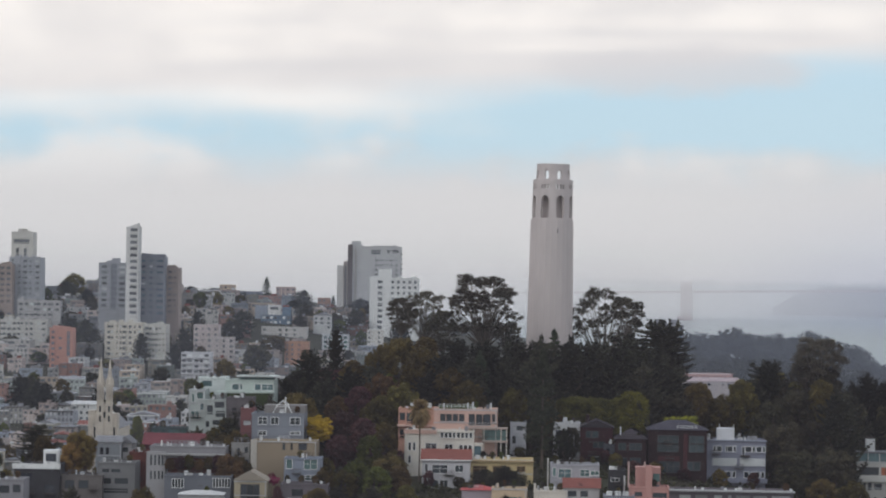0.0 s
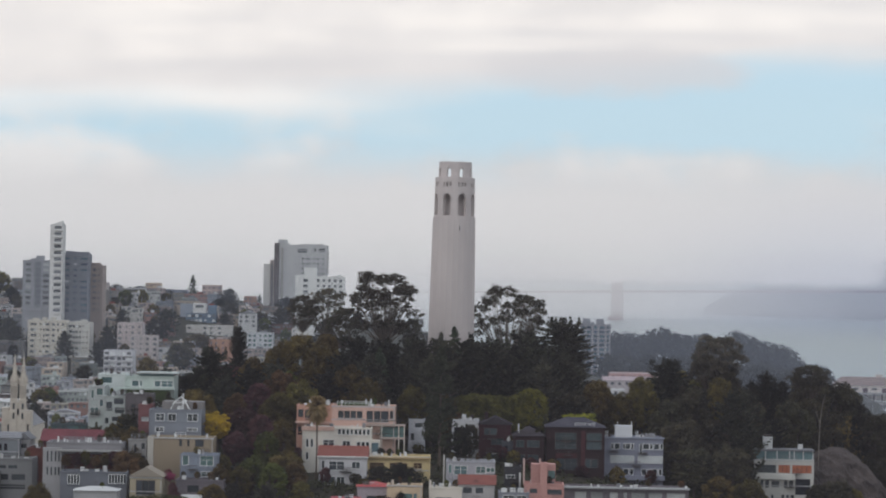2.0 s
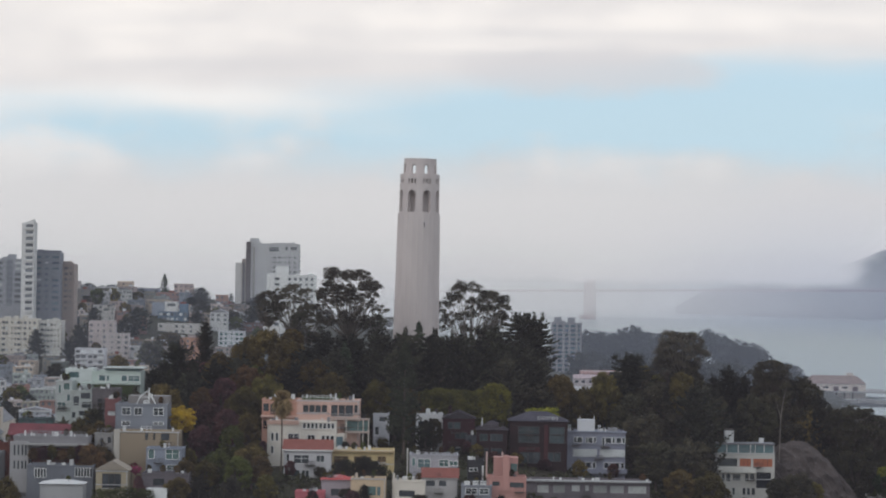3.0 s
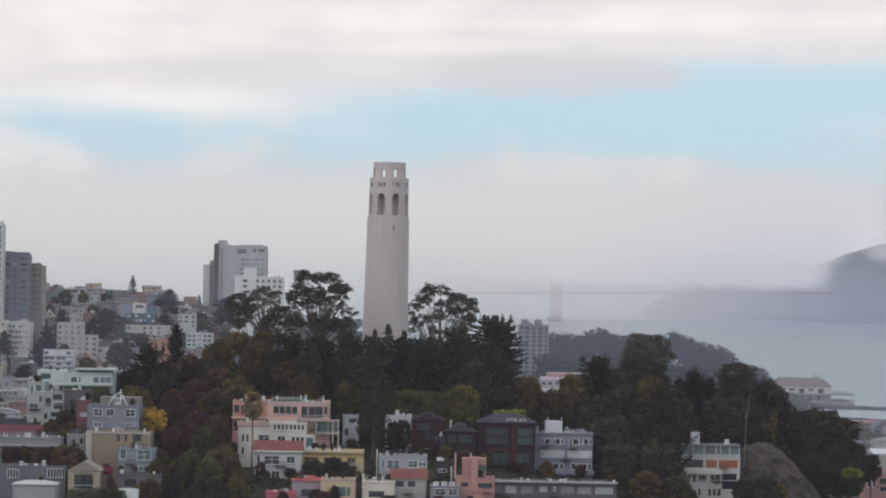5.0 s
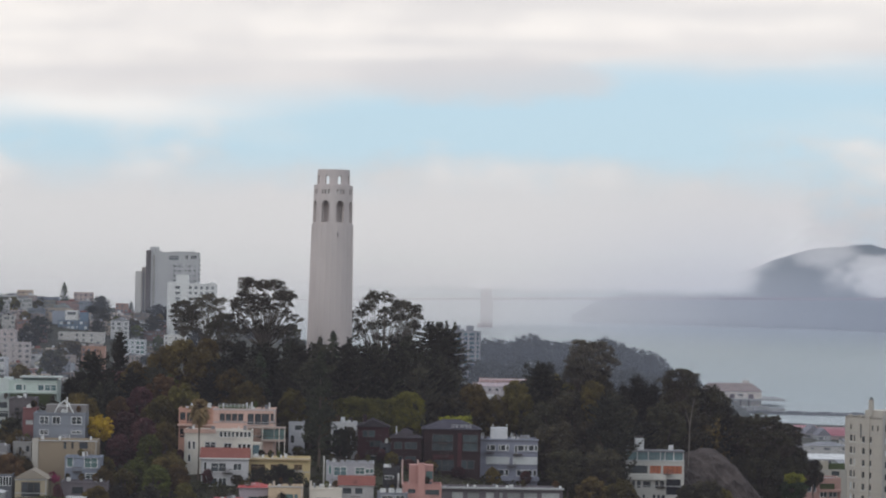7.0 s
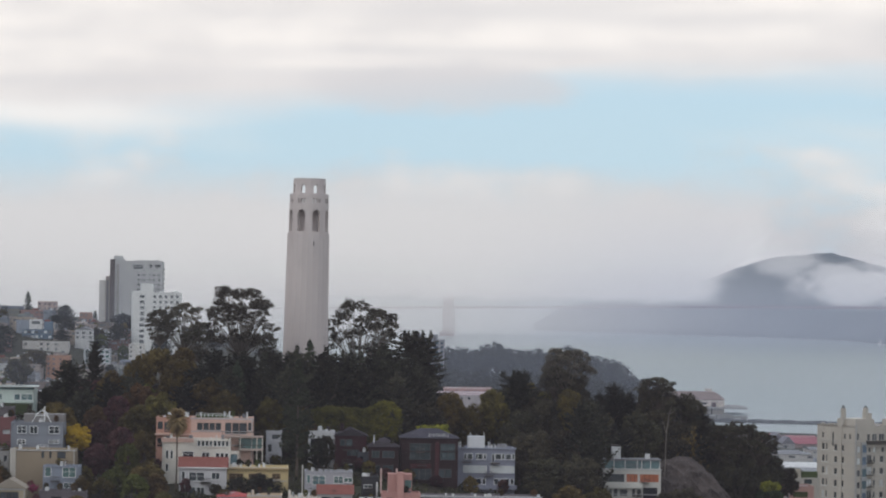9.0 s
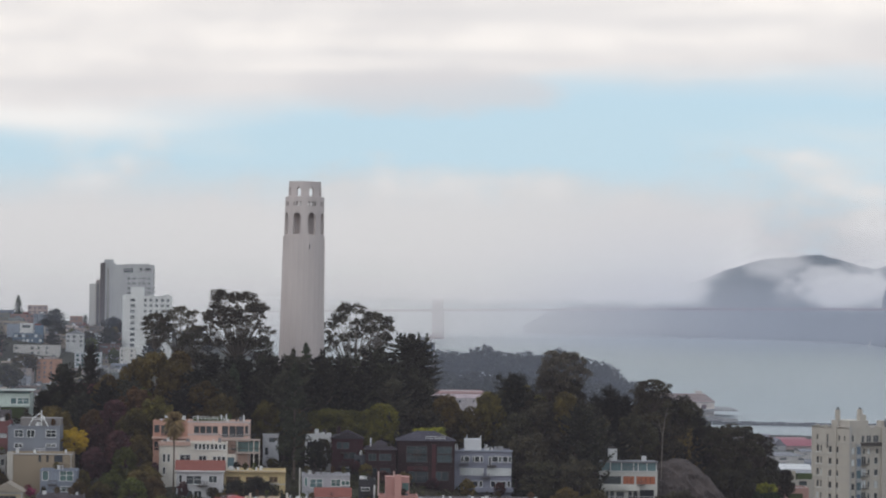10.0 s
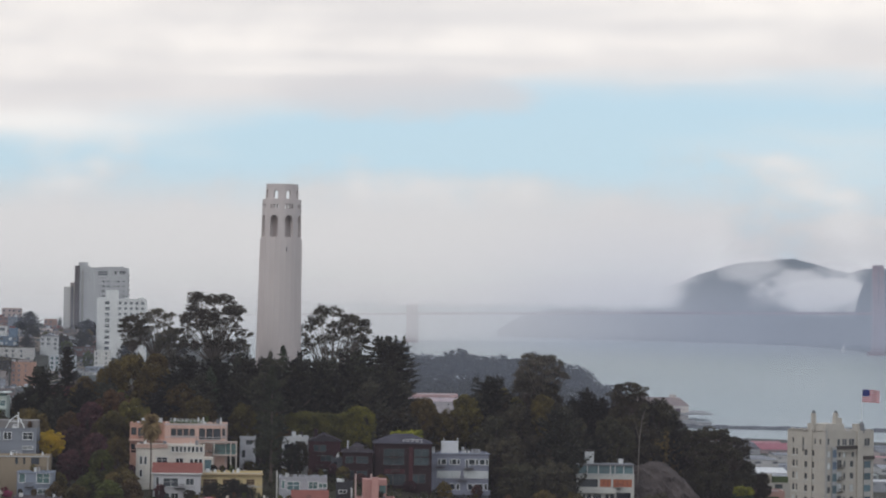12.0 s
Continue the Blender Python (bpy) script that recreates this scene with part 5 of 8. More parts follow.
def small_house(rng, x, y, w, d, h, group):
    k = rng.randrange(len(TINTS))
    shade = rng.choice([0.4, 0.6, 0.75, 0.9, 0.95])
    tint = tuple(shade * c for c in TINTS[k])
    base = lowest(x - w / 2, y, w, d, 0)
    style = rng.choice(["flat", "flat", "flat", "flat", "gable_front", "gable", "hip"])
    rise = rng.uniform(1.0, 1.9)
    h = clear_height(x, y, w, base, h) - (0 if style == "flat" else 0.5)
    if h < 3.5:
        return None
    holes, v = [], rng.uniform(0.7, 1.1)
    while v + 1.8 < min(h, 10):
        tall, n = rng.uniform(1.3, 1.8), max(2, round(w / rng.uniform(2.0, 3.2)))
        a = w / n
        for i in range(n):
            if rng.random() < 0.88:
                wide = a * rng.uniform(0.36, 0.62)
                holes.append((a * (i + 0.5) - wide / 2, v, a * (i + 0.5) + wide / 2, v + tall))
        v += 3.1
    roof_mat = rng.choice([ROOF_GREY, ROOF_GREY, ROOF_GREY, ROOF_WHITE, ROOF_RED if style != "flat" else ROOF_GREY])
    turn = rng.uniform(-9, 9)
    if len(BUILT) >= 185:
        return far_house(pose(x - w / 2, y, base, 0, 0, turn), w, d, h, paint(*tint), roof_mat, holes)
    BUILT.append(y)
    house = far_building("town_house", TINT_WORDS[k] + " stucco town house with a " + {"flat": "flat", "gable": "gabled", "gable_front": "gabled", "hip": "hipped"}[style] + " roof", "house", x - w / 2, y, base + h, w, d, paint(*tint), holes, roof=style, rise=rise, roof_mat=roof_mat, group=group, blind=0.25, turn=turn, foot=base, plain=True)
    tone = rng.choice([paint(*tint), paint(*tint), WHITE_TRIM, DARK_TRIM])
    box("cornice", tone, house, -0.15, w + 0.15, -0.4, 0.0, h - 0.5, h - 0.05)
    if h > 6 and rng.random() < 0.4:
        u = rng.choice([0.5, w - 3.1])
        bay = box("bay", paint(*tint), house, u, u + 2.6, -0.85, 0.0, 2.6, h - 0.7)
        for k in range(int((h - 3.2) // 3.1)):
            box("bay_window", FAR_GLASS, house, u + 0.25, u + 2.35, -0.92, -0.84, h - 2.9 - 3.1 * k, h - 1.3 - 3.1 * k)
    if style == "flat":
        u, v = rng.uniform(0.8, w - 3), rng.uniform(2, d - 5)
        on_roof(house, "roof_room", rng.choice([paint(*tint), ROOF_WHITE, ROOF_GREY]), u, u + rng.uniform(1.4, 3), v, v + rng.uniform(1.5, 3), -rng.uniform(0.4, 2.0), 0.5)
    else:
        u = rng.uniform(1, w - 2)
        on_roof(house, "chimney", paint(0.30, 0.22, 0.20), u, u + 0.8, d * 0.4, d * 0.4 + 0.8, -rise - 0.5, 0.2)
    return house


rng = random.Random(11)
rows = [*range(290, 930, 48), *range(940, 1400, 34), 1440, 1490]
for y in rows:
    reach = (y + 716) / 5246
    x = -1000 * reach
    while x < (-400 if y < 800 else -330) * reach:
        w, d, h = rng.choice([rng.uniform(6.5, 10), rng.uniform(9, 17)]), rng.uniform(10, 15), rng.uniform(6.5, 13)
        yy = y + rng.uniform(-8, 8)
        if rng.random() < 0.9 and free(x + w / 2, yy + d / 2, w - 2, d - 2):
            small_house(rng, x + w / 2, yy, w, d, h, "town houses between the hills")
        x += w + rng.choice([0.1, 0.1, 0.4, 1.5, 4])
join_far_houses()
# ---- low sheds and shops of the waterfront ----
def keep(ob):
    """Notes a building's ground as taken."""
    wall = next(c for c in ob.children if c.name.startswith("wall"))
    v = [ob.matrix_world @ Vector(c) for c in wall.bound_box]
    TAKEN.append(((v[0].x + v[6].x) / 2, abs(v[6].x - v[0].x), (v[0].y + v[6].y) / 2, abs(v[6].y - v[0].y)))
    return ob


DUSTY_RED = surface("dusty_red_roof", (0.30, 0.105, 0.125), (0.22, 0.085, 0.10), 0.9, 0.2, 0.8, 1.0)
SLATE = surface("blue_grey_slate_roof", (0.20, 0.19, 0.215), (0.14, 0.135, 0.155), 0.9, 0.2, 0.8, 1.0)
for px, py, yy, wide, deep, tint, roof, top_mat, words, up in (
        (1430, 806, 1080, 90, 30, (0.34, 0.33, 0.33), "gable", ROOF_WHITE, "long low shed under a pale metal roof", 2.6),
        (1424, 772, 1400, 30, 24, (0.36, 0.34, 0.34), "gable_front", SLATE, "grey gabled waterfront hall with slate roof", 6.0),
        (1446, 776, 1375, 24, 22, (0.42, 0.42, 0.42), "gable_front", SLATE, "pale grey gabled waterfront hall with slate roof", 5.0),
        (1460, 773, 1390, 70, 24, (0.40, 0.30, 0.29), "gable", DUSTY_RED, "long hall under a dusty red roof", 4.2),
        (1535, 770, 1400, 40, 22, (0.42, 0.40, 0.38), "gable_front", SLATE, "grey gabled waterfront hall with slate roof", 5.0),
        (1408, 816, 1010, 34, 24, (0.30, 0.30, 0.31), "flat", ROOF_GREY, "flat grey workshop near the shore", 2.0),
        (1445, 828, 960, 50, 26, (0.36, 0.35, 0.34), "hip", SLATE, "grey hipped workshop near the shore", 2.6),
        (1500, 822, 980, 60, 26, (0.44, 0.38, 0.34), "flat", ROOF_WHITE, "tan flat-roofed workshop near the shore", 2.0),
        (1418, 790, 1230, 60, 26, (0.28, 0.27, 0.29), "flat", ROOF_GREY, "dark flat-roofed warehouse near the shore", 2.0),
        (1485, 792, 1200, 70, 26, (0.34, 0.36, 0.42), "flat", ROOF_GREY, "blue-grey warehouse near the shore", 2.0)):
    k = (yy + 709) / 5246
    x0 = (px - 1432) * k + 285.6 * (yy + 709) / 1809
    top = 121.4 - (py - 489) * k
    ww = wide * k
    keep(far_building("waterfront_shed", words, "building", x0, yy, max(top, lowest(x0, yy, ww, deep, 0) + 4), ww, deep, paint(*(0.8 * c for c in tint)), grid(ww, int(ww // 6), 1, 1.2, 3.4, 3.0, 1.5, 1.0), roof=roof, rise=up, roof_mat=top_mat, group="waterfront sheds", plain=True))
# houses on the near bank, beyond the hill's shoulder
SALMON = paint(0.36, 0.22, 0.19)
h1 = building("bank_house", "salmon stucco house with planted balconies", "house", 133.6, 110, 65.8, 10.08, 10, SALMON, [(0.63, 2.20, 1.73, 3.94), (2.20, 2.20, 2.99, 3.94), (4.25, 3.46, 6.14, 5.35), (6.77, 3.46, 8.98, 5.35)], roof_mat=ROOF_GREY, trim=WHITE_TRIM)
on_roof(h1, "balcony", SALMON, 3.78, 10.08, -1.3, 0, 3.15, 3.94)
on_roof(h1, "planter", leaf_stuff("balcony_plant_leaf", (0.06, 0.075, 0.03), (0.03, 0.04, 0.018)), 4.09, 8.19, -0.9, -0.2, 1.57, 3.15, "overgrown balcony planter")
on_roof(h1, "parapet_arch", SALMON, 0, 3.15, -0.3, 0.2, -0.47, 0.3)
h1 = building("bank_house", "white flat house with dark roof terraces", "house", 139.7, 134, 66.7, 9.72, 9, paint(0.36, 0.34, 0.30), [(0.97, 0.65, 2.27, 1.78), (5.19, 0.49, 7.45, 1.78)], roof_mat=ROOF_GREY)
on_roof(h1, "roof_room", paint(0.36, 0.33, 0.27), 2.27, 4.54, 2, 5, -2.27, 0.4)
on_roof(h1, "terrace_plants", leaf_stuff("balcony_plant_leaf", (0.06, 0.075, 0.03), (0.03, 0.04, 0.018)), 4.86, 9.40, 2, 4, -1.62, 0.4)
for y in (860, 940, 1020, 1100, 1180, 1250, 1320, 1390, 1450):
    reach = (y + 716) / 5246
    x = max(150 * reach, 380 * reach if y < 1400 else 230 * reach)
    while x < 1090 * reach:
        w, d, h = rng.uniform(14, 34), rng.uniform(18, 34), rng.uniform(4, 9) if y < 1440 else rng.uniform(3.5, 6)
        yy = y + rng.uniform(-8, 8)
        if rng.random() < 0.85 and free(x + w / 2, yy + d / 2, w, d) and ground_z(x + w, yy + d) > 2 and ground_z(x, yy + d) > 2:
            k = rng.randrange(len(TINTS))
            base = lowest(x, yy, w, d, 0)
            far_building("waterfront_shed", "low " + TINT_WORDS[k] + " waterfront building with a broad roof", "building", x, yy, base + h, w, d, paint(*(0.75 * c for c in TINTS[k])), grid(w, int(w // 7), max(1, int(h // 4)), 1.0, 3.4, 4.2, 1.4, 1.0), roof=rng.choice(["flat", "flat", "gable", "hip"]), rise=rng.uniform(1, 2.5), roof_mat=rng.choice([ROOF_GREY, ROOF_WHITE, ROOF_GREY, paint(0.36, 0.16, 0.17)]), group="waterfront sheds", foot=base, plain=True)
        x += w + rng.uniform(1, 9)
# pinkish roofs seen past the hill's shoulder
building("waterfront_shed", "brick-pink factory building with white parapets", "building", 99.3, 1500, 44.7, 35.91, 24, paint(0.50, 0.30, 0.27), grid(35.91, 9, 2, 2, 4, 2, 1.8), roof_mat=ROOF_WHITE, group="waterfront sheds")

building("waterfront_shed", "long hall under a faded pink roof", "building", 92.0, 1440, 41.5, 44.0, 22, paint(0.46, 0.40, 0.38), grid(44.0, 9, 1, 1.4, 4, 2, 1.8), roof="gable", rise=2.5, roof_mat=surface("faded_pink_roof", (0.40, 0.30, 0.30), (0.32, 0.25, 0.25)), group="waterfront sheds")
building("waterfront_shed", "white flat-roofed hall with roof plant", "building", 76.0, 1400, 36.5, 30.0, 22, paint(0.56, 0.55, 0.54), grid(30.0, 7, 1, 1.4, 4, 2, 1.8), roof_mat=ROOF_WHITE, group="waterfront sheds")

# ---- flats with the flag ----
w = 19.4
FLATS = paint(0.47, 0.43, 0.375)
FLAT_TRIM = paint(0.40, 0.385, 0.36)
FLAT_GLASS = glass("grey_flat_glass", (0.085, 0.09, 0.095))
front, flank = [], []
for j in range(8):
    z = 5.6 + 3.55 * j
    front += [(0.7, z + 0.4, 1.9, z + 2.2), (9.8, z + 3.4, 11.2, z + 5.2), (7.2, z + 3.4, 7.9, z + 5.0), (16.3, z + 3.6, 17.0, z + 5.2), (17.4, z + 3.6, 18.1, z + 5.2)]
    front += [(4.6, z + 3.0, 6.4, z + 5.3)]
    flank += [(2.2, z, 3.3, z + 1.9), (3.9, z, 4.6, z + 1.9), (7.6, z + 0.2, 8.9, z + 2.1), (10.6, z + 0.2, 11.9, z + 2.1)]
front += [(4.6, 2.4, 5.7, 4.3), (6.6, 2.4, 8.4, 4.3), (9.3, 2.4, 11.4, 4.3), (15.6, 2.4, 17.8, 4.6), (5.2, 6.0, 6.0, 7.8), (7.0, 6.0, 8.0, 7.8), (10.4, 6.0, 11.4, 7.8), (0.6, 2.2, 1.4, 4.0)]
flank += [(2.2, 2.4, 2.9, 4.0), (6.6, 2.2, 7.4, 6.4), (11.8, 2.4, 12.6, 4.0), (14.2, 2.4, 14.9, 4.0)]
flats = building("apartment_house", "tall beige apartment house with chimneys and iron balconies", "building", 162.7, 150, 81.1, w, 17.0, FLATS, front, left=flank, turn=32, pane=FLAT_GLASS, trim=FLAT_TRIM, foot=20, blind=0.12)
for u0, u1, v0, v1, up in ((2.6, 3.7, 8.4, 9.6, 5.0), (8.4, 9.5, 5, 6.2, 5.2), (9.5, 11.0, 5, 7.6, 3.6), (3.4, 11.0, 4, 12, 1.9), (12.8, 14.8, 0.3, 2.4, 2.0)):
    on_roof(flats, "chimney" if up > 3.6 else "roof_room", FLATS, u0, u1, v0, v1, -up, 0.5)
for u0, v0 in ((2.7, 8.5), (8.5, 5.1)):
    on_roof(flats, "chimney_pot", ROOF_GREY, u0, u0 + 0.35, v0 + 0.2, v0 + 0.55, -5.9, -5.0)
    on_roof(flats, "chimney_pot", ROOF_GREY, u0 + 0.5, u0 + 0.85, v0 + 0.2, v0 + 0.55, -5.7, -5.0)
for k in range(6):
    on_roof(flats, "crenel", FLATS, 0.2 + 3.3 * k, 1.4 + 3.3 * k, 0.0, 0.3, -0.45, 0.0)
for k in range(4):
    on_roof(flats, "crenel", FLATS, 0.0, 0.3, 2.0 + 4.0 * k, 3.4 + 4.0 * k, -0.5, 0.0)
on_roof(flats, "string_course", FLAT_TRIM, -0.12, w + 0.1, -0.14, 0, 4.75, 5.0)
on_roof(flats, "string_course", FLAT_TRIM, -0.14, 0, 0.2, 17.0, 4.75, 5.0)
for j in range(8):
    z = 5.6 + 3.55 * j
    on_roof(flats, "string_course", FLAT_TRIM, -0.1, 0, 0.2, 17.0, z + 2.75, z + 2.95)
    for v0, v1 in ((12.4, 14.8), (8.1, 9.4), (5.1, 6.4)):
        on_roof(flats, "window_sill", WHITE_TRIM, -0.16, 0, v0 - 0.1, v1 + 0.1, z + 2.0, z + 2.15)
    on_roof(flats, "window_sill", WHITE_TRIM, 9.7, 11.3, -0.16, 0, z + 5.2, z + 5.34)
    on_roof(flats, "bay_glass", BLUE_GLASS, 2.5, 4.0, -0.45, -0.35, z, z + 2.3, "grey-blue bay window")
    on_roof(flats, "bay_glass", BLUE_GLASS, 15.2, 17.8, -0.45, -0.35, z + 3.6, z + 5.6, "grey-blue bay window")
    on_roof(flats, "bay_spandrel", FLAT_TRIM, 15.1, 17.9, -0.5, -0.36, z + 5.6, z + 7.1)
    on_roof(flats, "bay_spandrel", paint(0.33, 0.34, 0.34), 2.4, 4.1, -0.5, -0.36, z + 2.3, z + 3.5)
on_roof(flats, "bay", paint(0.36, 0.36, 0.35), 2.3, 4.2, -0.36, 0, 4.8, 38)
on_roof(flats, "bay", paint(0.40, 0.38, 0.35), 15.0, 18.0, -0.36, 0, 8.6, 38)
on_roof(flats, "corner_pier", FLAT_TRIM, -0.2, 0.5, -0.2, 0.2, -0.6, 40)
on_roof(flats, "corner_pier", FLATS, -0.25, 0, 5.9, 7.4, -0.6, 40)
on_roof(flats, "balcony", DARK_TRIM, 4.2, 12.0, -0.9, 0, 4.4, 5.4, "dark iron balcony")
on_roof(flats, "cornice", FLATS, 3.8, 12.2, -0.7, 0, 6.0, 6.3)
on_roof(flats, "pilaster", FLATS, 12.4, 14.6, -0.6, 0, 0, 40)
on_roof(flats, "balcony", DARK_TRIM, 14.8, 19.0, -0.9, 0, 7.6, 8.6)
for j in range(7):
    z = 11.0 + 3.55 * j
    bars = [box_data(4.5 + 0.3 * q, 4.55 + 0.3 * q, -0.85, -0.8, flats["height"] - z, flats["height"] - z + 0.95) for q in range(9)]
    part("balcony", mesh_of("balcony", *joined(box_data(4.4, 7.1, -0.9, 0.0, flats["height"] - z - 0.15, flats["height"] - z), box_data(4.4, 7.1, -0.88, -0.8, flats["height"] - z + 0.9, flats["height"] - z + 1.0), *bars), DARK_TRIM), DARK_TRIM, flats, "small dark iron balcony")


def make_flag(x, y, z0, z1):
    pole = tagged(new("flagpole"), "thin white pole flying a striped flag", "flag")
    pole.matrix_world = Matrix.Translation((x, y, z0))
    part("pole", mesh_of("pole", *tube_data([(0, 0, 0), (0, 0, z1 - z0)], [0.12, 0.07], 8), WHITE_TRIM), WHITE_TRIM, pole)
    part("base", mesh_of("base", *turned_data([(0.9, -0.6), (0.8, 2.2), (0.3, 3.0)], 12), ROOF_GREY), ROOF_GREY, pole)
    wid, hei, n = 5.4, 3.7, 18
    red, white, navy = surface("flag_red", (0.50, 0.06, 0.08), rough=0.8), surface("flag_white", (0.70, 0.68, 0.70), rough=0.8), surface("flag_navy", (0.03, 0.04, 0.16), rough=0.8)

    def wave(u, v):
        return (0.08 + u * wid * 0.97, 0.35 * u * math.sin(u * 9 + v), z1 - z0 - 0.2 - v * hei - 0.35 * u * u)

    def cloth(u0, u1, v0, v1, off):
        verts = [tuple(Vector(wave(u0 + (u1 - u0) * i / n, v)) + Vector((0, off, 0))) for i in range(n + 1) for v in (v0, v1)]
        return verts, [(2 * i, 2 * i + 1, 2 * i + 3, 2 * i + 2) for i in range(n)]

    for k in range(13):
        part("stripe", mesh_of("stripe", *cloth(0, 1, k / 13, (k + 1) / 13, 0), red if k % 2 == 0 else white), red if k % 2 == 0 else white, pole)
    part("canton", mesh_of("canton", *cloth(0, 0.42, 0, 7 / 13, -0.03), navy), navy, pole)
    return pole


make_flag(175.0, 158, 80.8, 93.6)


# ---- trees ----
def leaf_data(clumps, size, per, rng, flat=0.0):
    """Small pointed leaves strewn over clumps (x, y, z, rx, rz)."""
    verts, faces = [], []
    for cx, cy, cz, rx, rz in clumps:
        n = int(per * rx * (rx + 2 * rz) / 3 + 4)
        d = rng.normal(size=(n, 3))
        d /= np.linalg.norm(d, axis=1)[:, None]
        rad = rng.uniform(0.25, 1.0, n) ** 0.45
        p = np.array((cx, cy, cz)) + d * rad[:, None] * np.array((rx, rx, rz))
        # blades lie loosely along the outside of their clump
        a = np.cross(d + 0.55 * rng.normal(size=(n, 3)), rng.normal(size=(n, 3)))
        a[:, 2] *= 1 - flat
        a /= np.linalg.norm(a, axis=1)[:, None] + 1e-6
        b = np.cross(a, d + 0.45 * rng.normal(size=(n, 3)))
        b /= np.linalg.norm(b, axis=1)[:, None] + 1e-6
        s = size * rng.uniform(0.6, 1.4, n)[:, None]
        base = len(verts)
        quad = np.stack([p - a * s, p - b * s * 0.5, p + a * s, p + b * s * 0.5], 1).reshape(-1, 3)
        verts += quad.tolist()
        faces += [(base + 4 * i, base + 4 * i + 1, base + 4 * i + 2, base + 4 * i + 3) for i in range(n)]
    return verts, faces


GUM_LEAF = leaf_stuff("eucalyptus_leaf", (0.115, 0.100, 0.070), (0.045, 0.041, 0.032))
CYPRESS_LEAF = leaf_stuff("cypress_leaf", (0.056, 0.053, 0.034), (0.021, 0.021, 0.016), 0.45)
PINE_LEAF = leaf_stuff("pine_needle", (0.070, 0.082, 0.046), (0.030, 0.037, 0.023))
OLIVE_LEAF = leaf_stuff("olive_green_leaf", (0.128, 0.098, 0.027), (0.046, 0.036, 0.014), 0.3)
BAY_LEAF = leaf_stuff("dark_evergreen_leaf", (0.070, 0.060, 0.033), (0.027, 0.025, 0.018))
GREEN_LEAF = leaf_stuff("fresh_green_leaf", (0.098, 0.108, 0.022), (0.042, 0.047, 0.014))
YELLOW_LEAF = leaf_stuff("yellow_blossom_leaf", (0.58, 0.37, 0.03), (0.30, 0.20, 0.025), 0.05)
LIME_LEAF = leaf_stuff("lime_hedge_leaf", (0.26, 0.27, 0.03), (0.12, 0.14, 0.02))
PLUM_LEAF = leaf_stuff("purple_plum_leaf", (0.098, 0.041, 0.043), (0.042, 0.020, 0.023))
MAGENTA_LEAF = leaf_stuff("magenta_bract", (0.32, 0.05, 0.12), (0.15, 0.03, 0.06))
RUST_LEAF = leaf_stuff("rust_brown_leaf", (0.118, 0.072, 0.028), (0.055, 0.036, 0.017), 0.3)
AMBER_LEAF = leaf_stuff("amber_leaf", (0.26, 0.165, 0.045), (0.13, 0.08, 0.03), 0.2)
PALM_LEAF = leaf_stuff("palm_frond", (0.27, 0.185, 0.085), (0.15, 0.105, 0.05), 0.05)


def limbs(rng, trunk_top, ends, r0, lean=0.0):
    """Trunk and limbs that reach the given ends."""
    tx, ty, tz = trunk_top
    pieces = [tube_data([(0, 0, 0), (tx * 0.4 + lean, ty * 0.5, tz * 0.5), trunk_top], [r0, r0 * 0.8, r0 * 0.62], 7)]
    for e in ends:
        mid = [trunk_top[i] * 0.5 + e[i] * 0.5 + rng.uniform(-0.7, 0.7) for i in range(3)]
        pieces.append(tube_data([trunk_top, mid, e], [r0 * 0.42, r0 * 0.26, r0 * 0.08], 5))
    return joined(*pieces)


def gum_shape(seed, open_crown, low=15):
    """Eucalyptus: forked pale limbs that end in small billowing lobes, which together make one scalloped dome with sky between them."""
    rng = np.random.default_rng(seed)
    clumps, ends, twigs = [], [], []
    lobes = [(0.4, 0.2, 29.2, 2.2)]
    for n, out, z, size in ((7, 3.9, 28.5, 2.3), (10, 6.4, 26.9, 2.2), (12, 7.8, 24.6, 2.0), (10, 7.8, 21.8, 1.8), (9, 5.8, max(low + 2.5, 18.6), 1.7)):
        turn = rng.uniform(0, 6.28)
        for i in range(n):
            w = turn + 6.283 * (i + rng.uniform(-0.3, 0.3)) / n
            r = out * rng.uniform(0.84, 1.1)
            if not (open_crown and rng.uniform() < 0.12):
                lobes.append((r * math.cos(w), r * math.sin(w), z + rng.uniform(-2.1, 1.3), size * rng.uniform(0.7, 1.25) * (0.9 if open_crown else 1.05)))
    for k, (x, y, z, size) in enumerate(lobes):
        ends.append((x, y, z - size * 0.25))
        # a domed cap of small sprays, ragged below
        for k in range(14 if open_crown else 18):
            w, f = rng.uniform(0, 6.28), rng.uniform(0, 1) ** 0.5
            up = math.sqrt(1 - f * f) * rng.uniform(0.6, 1.1) - 0.4 * (rng.uniform() < 0.3)
            r = rng.uniform(0.42, 0.8) * size * 0.5
            c = (x + size * f * math.cos(w), y + size * f * math.sin(w), z + size * 0.78 * up, r, r * rng.uniform(0.45, 0.75))
            clumps.append(c)
            if k % 4 == 0:
                twigs.append(tube_data([ends[-1], c[:3]], [0.10, 0.03], 3))
    for i in range(6 if open_crown else 40):
        w, r = rng.uniform(0, 6.28), rng.uniform(0.5, 5.6)
        clumps.append((r * math.cos(w), r * math.sin(w), rng.uniform(low + 2, 26) - r * 0.2, rng.uniform(0.8, 1.4), rng.uniform(0.4, 0.8)))
    return joined(limbs(rng, (0.5, 0.2, 13.0), ends, 0.6), *twigs), leaf_data(clumps, 0.2, 80 if open_crown else 95, rng)


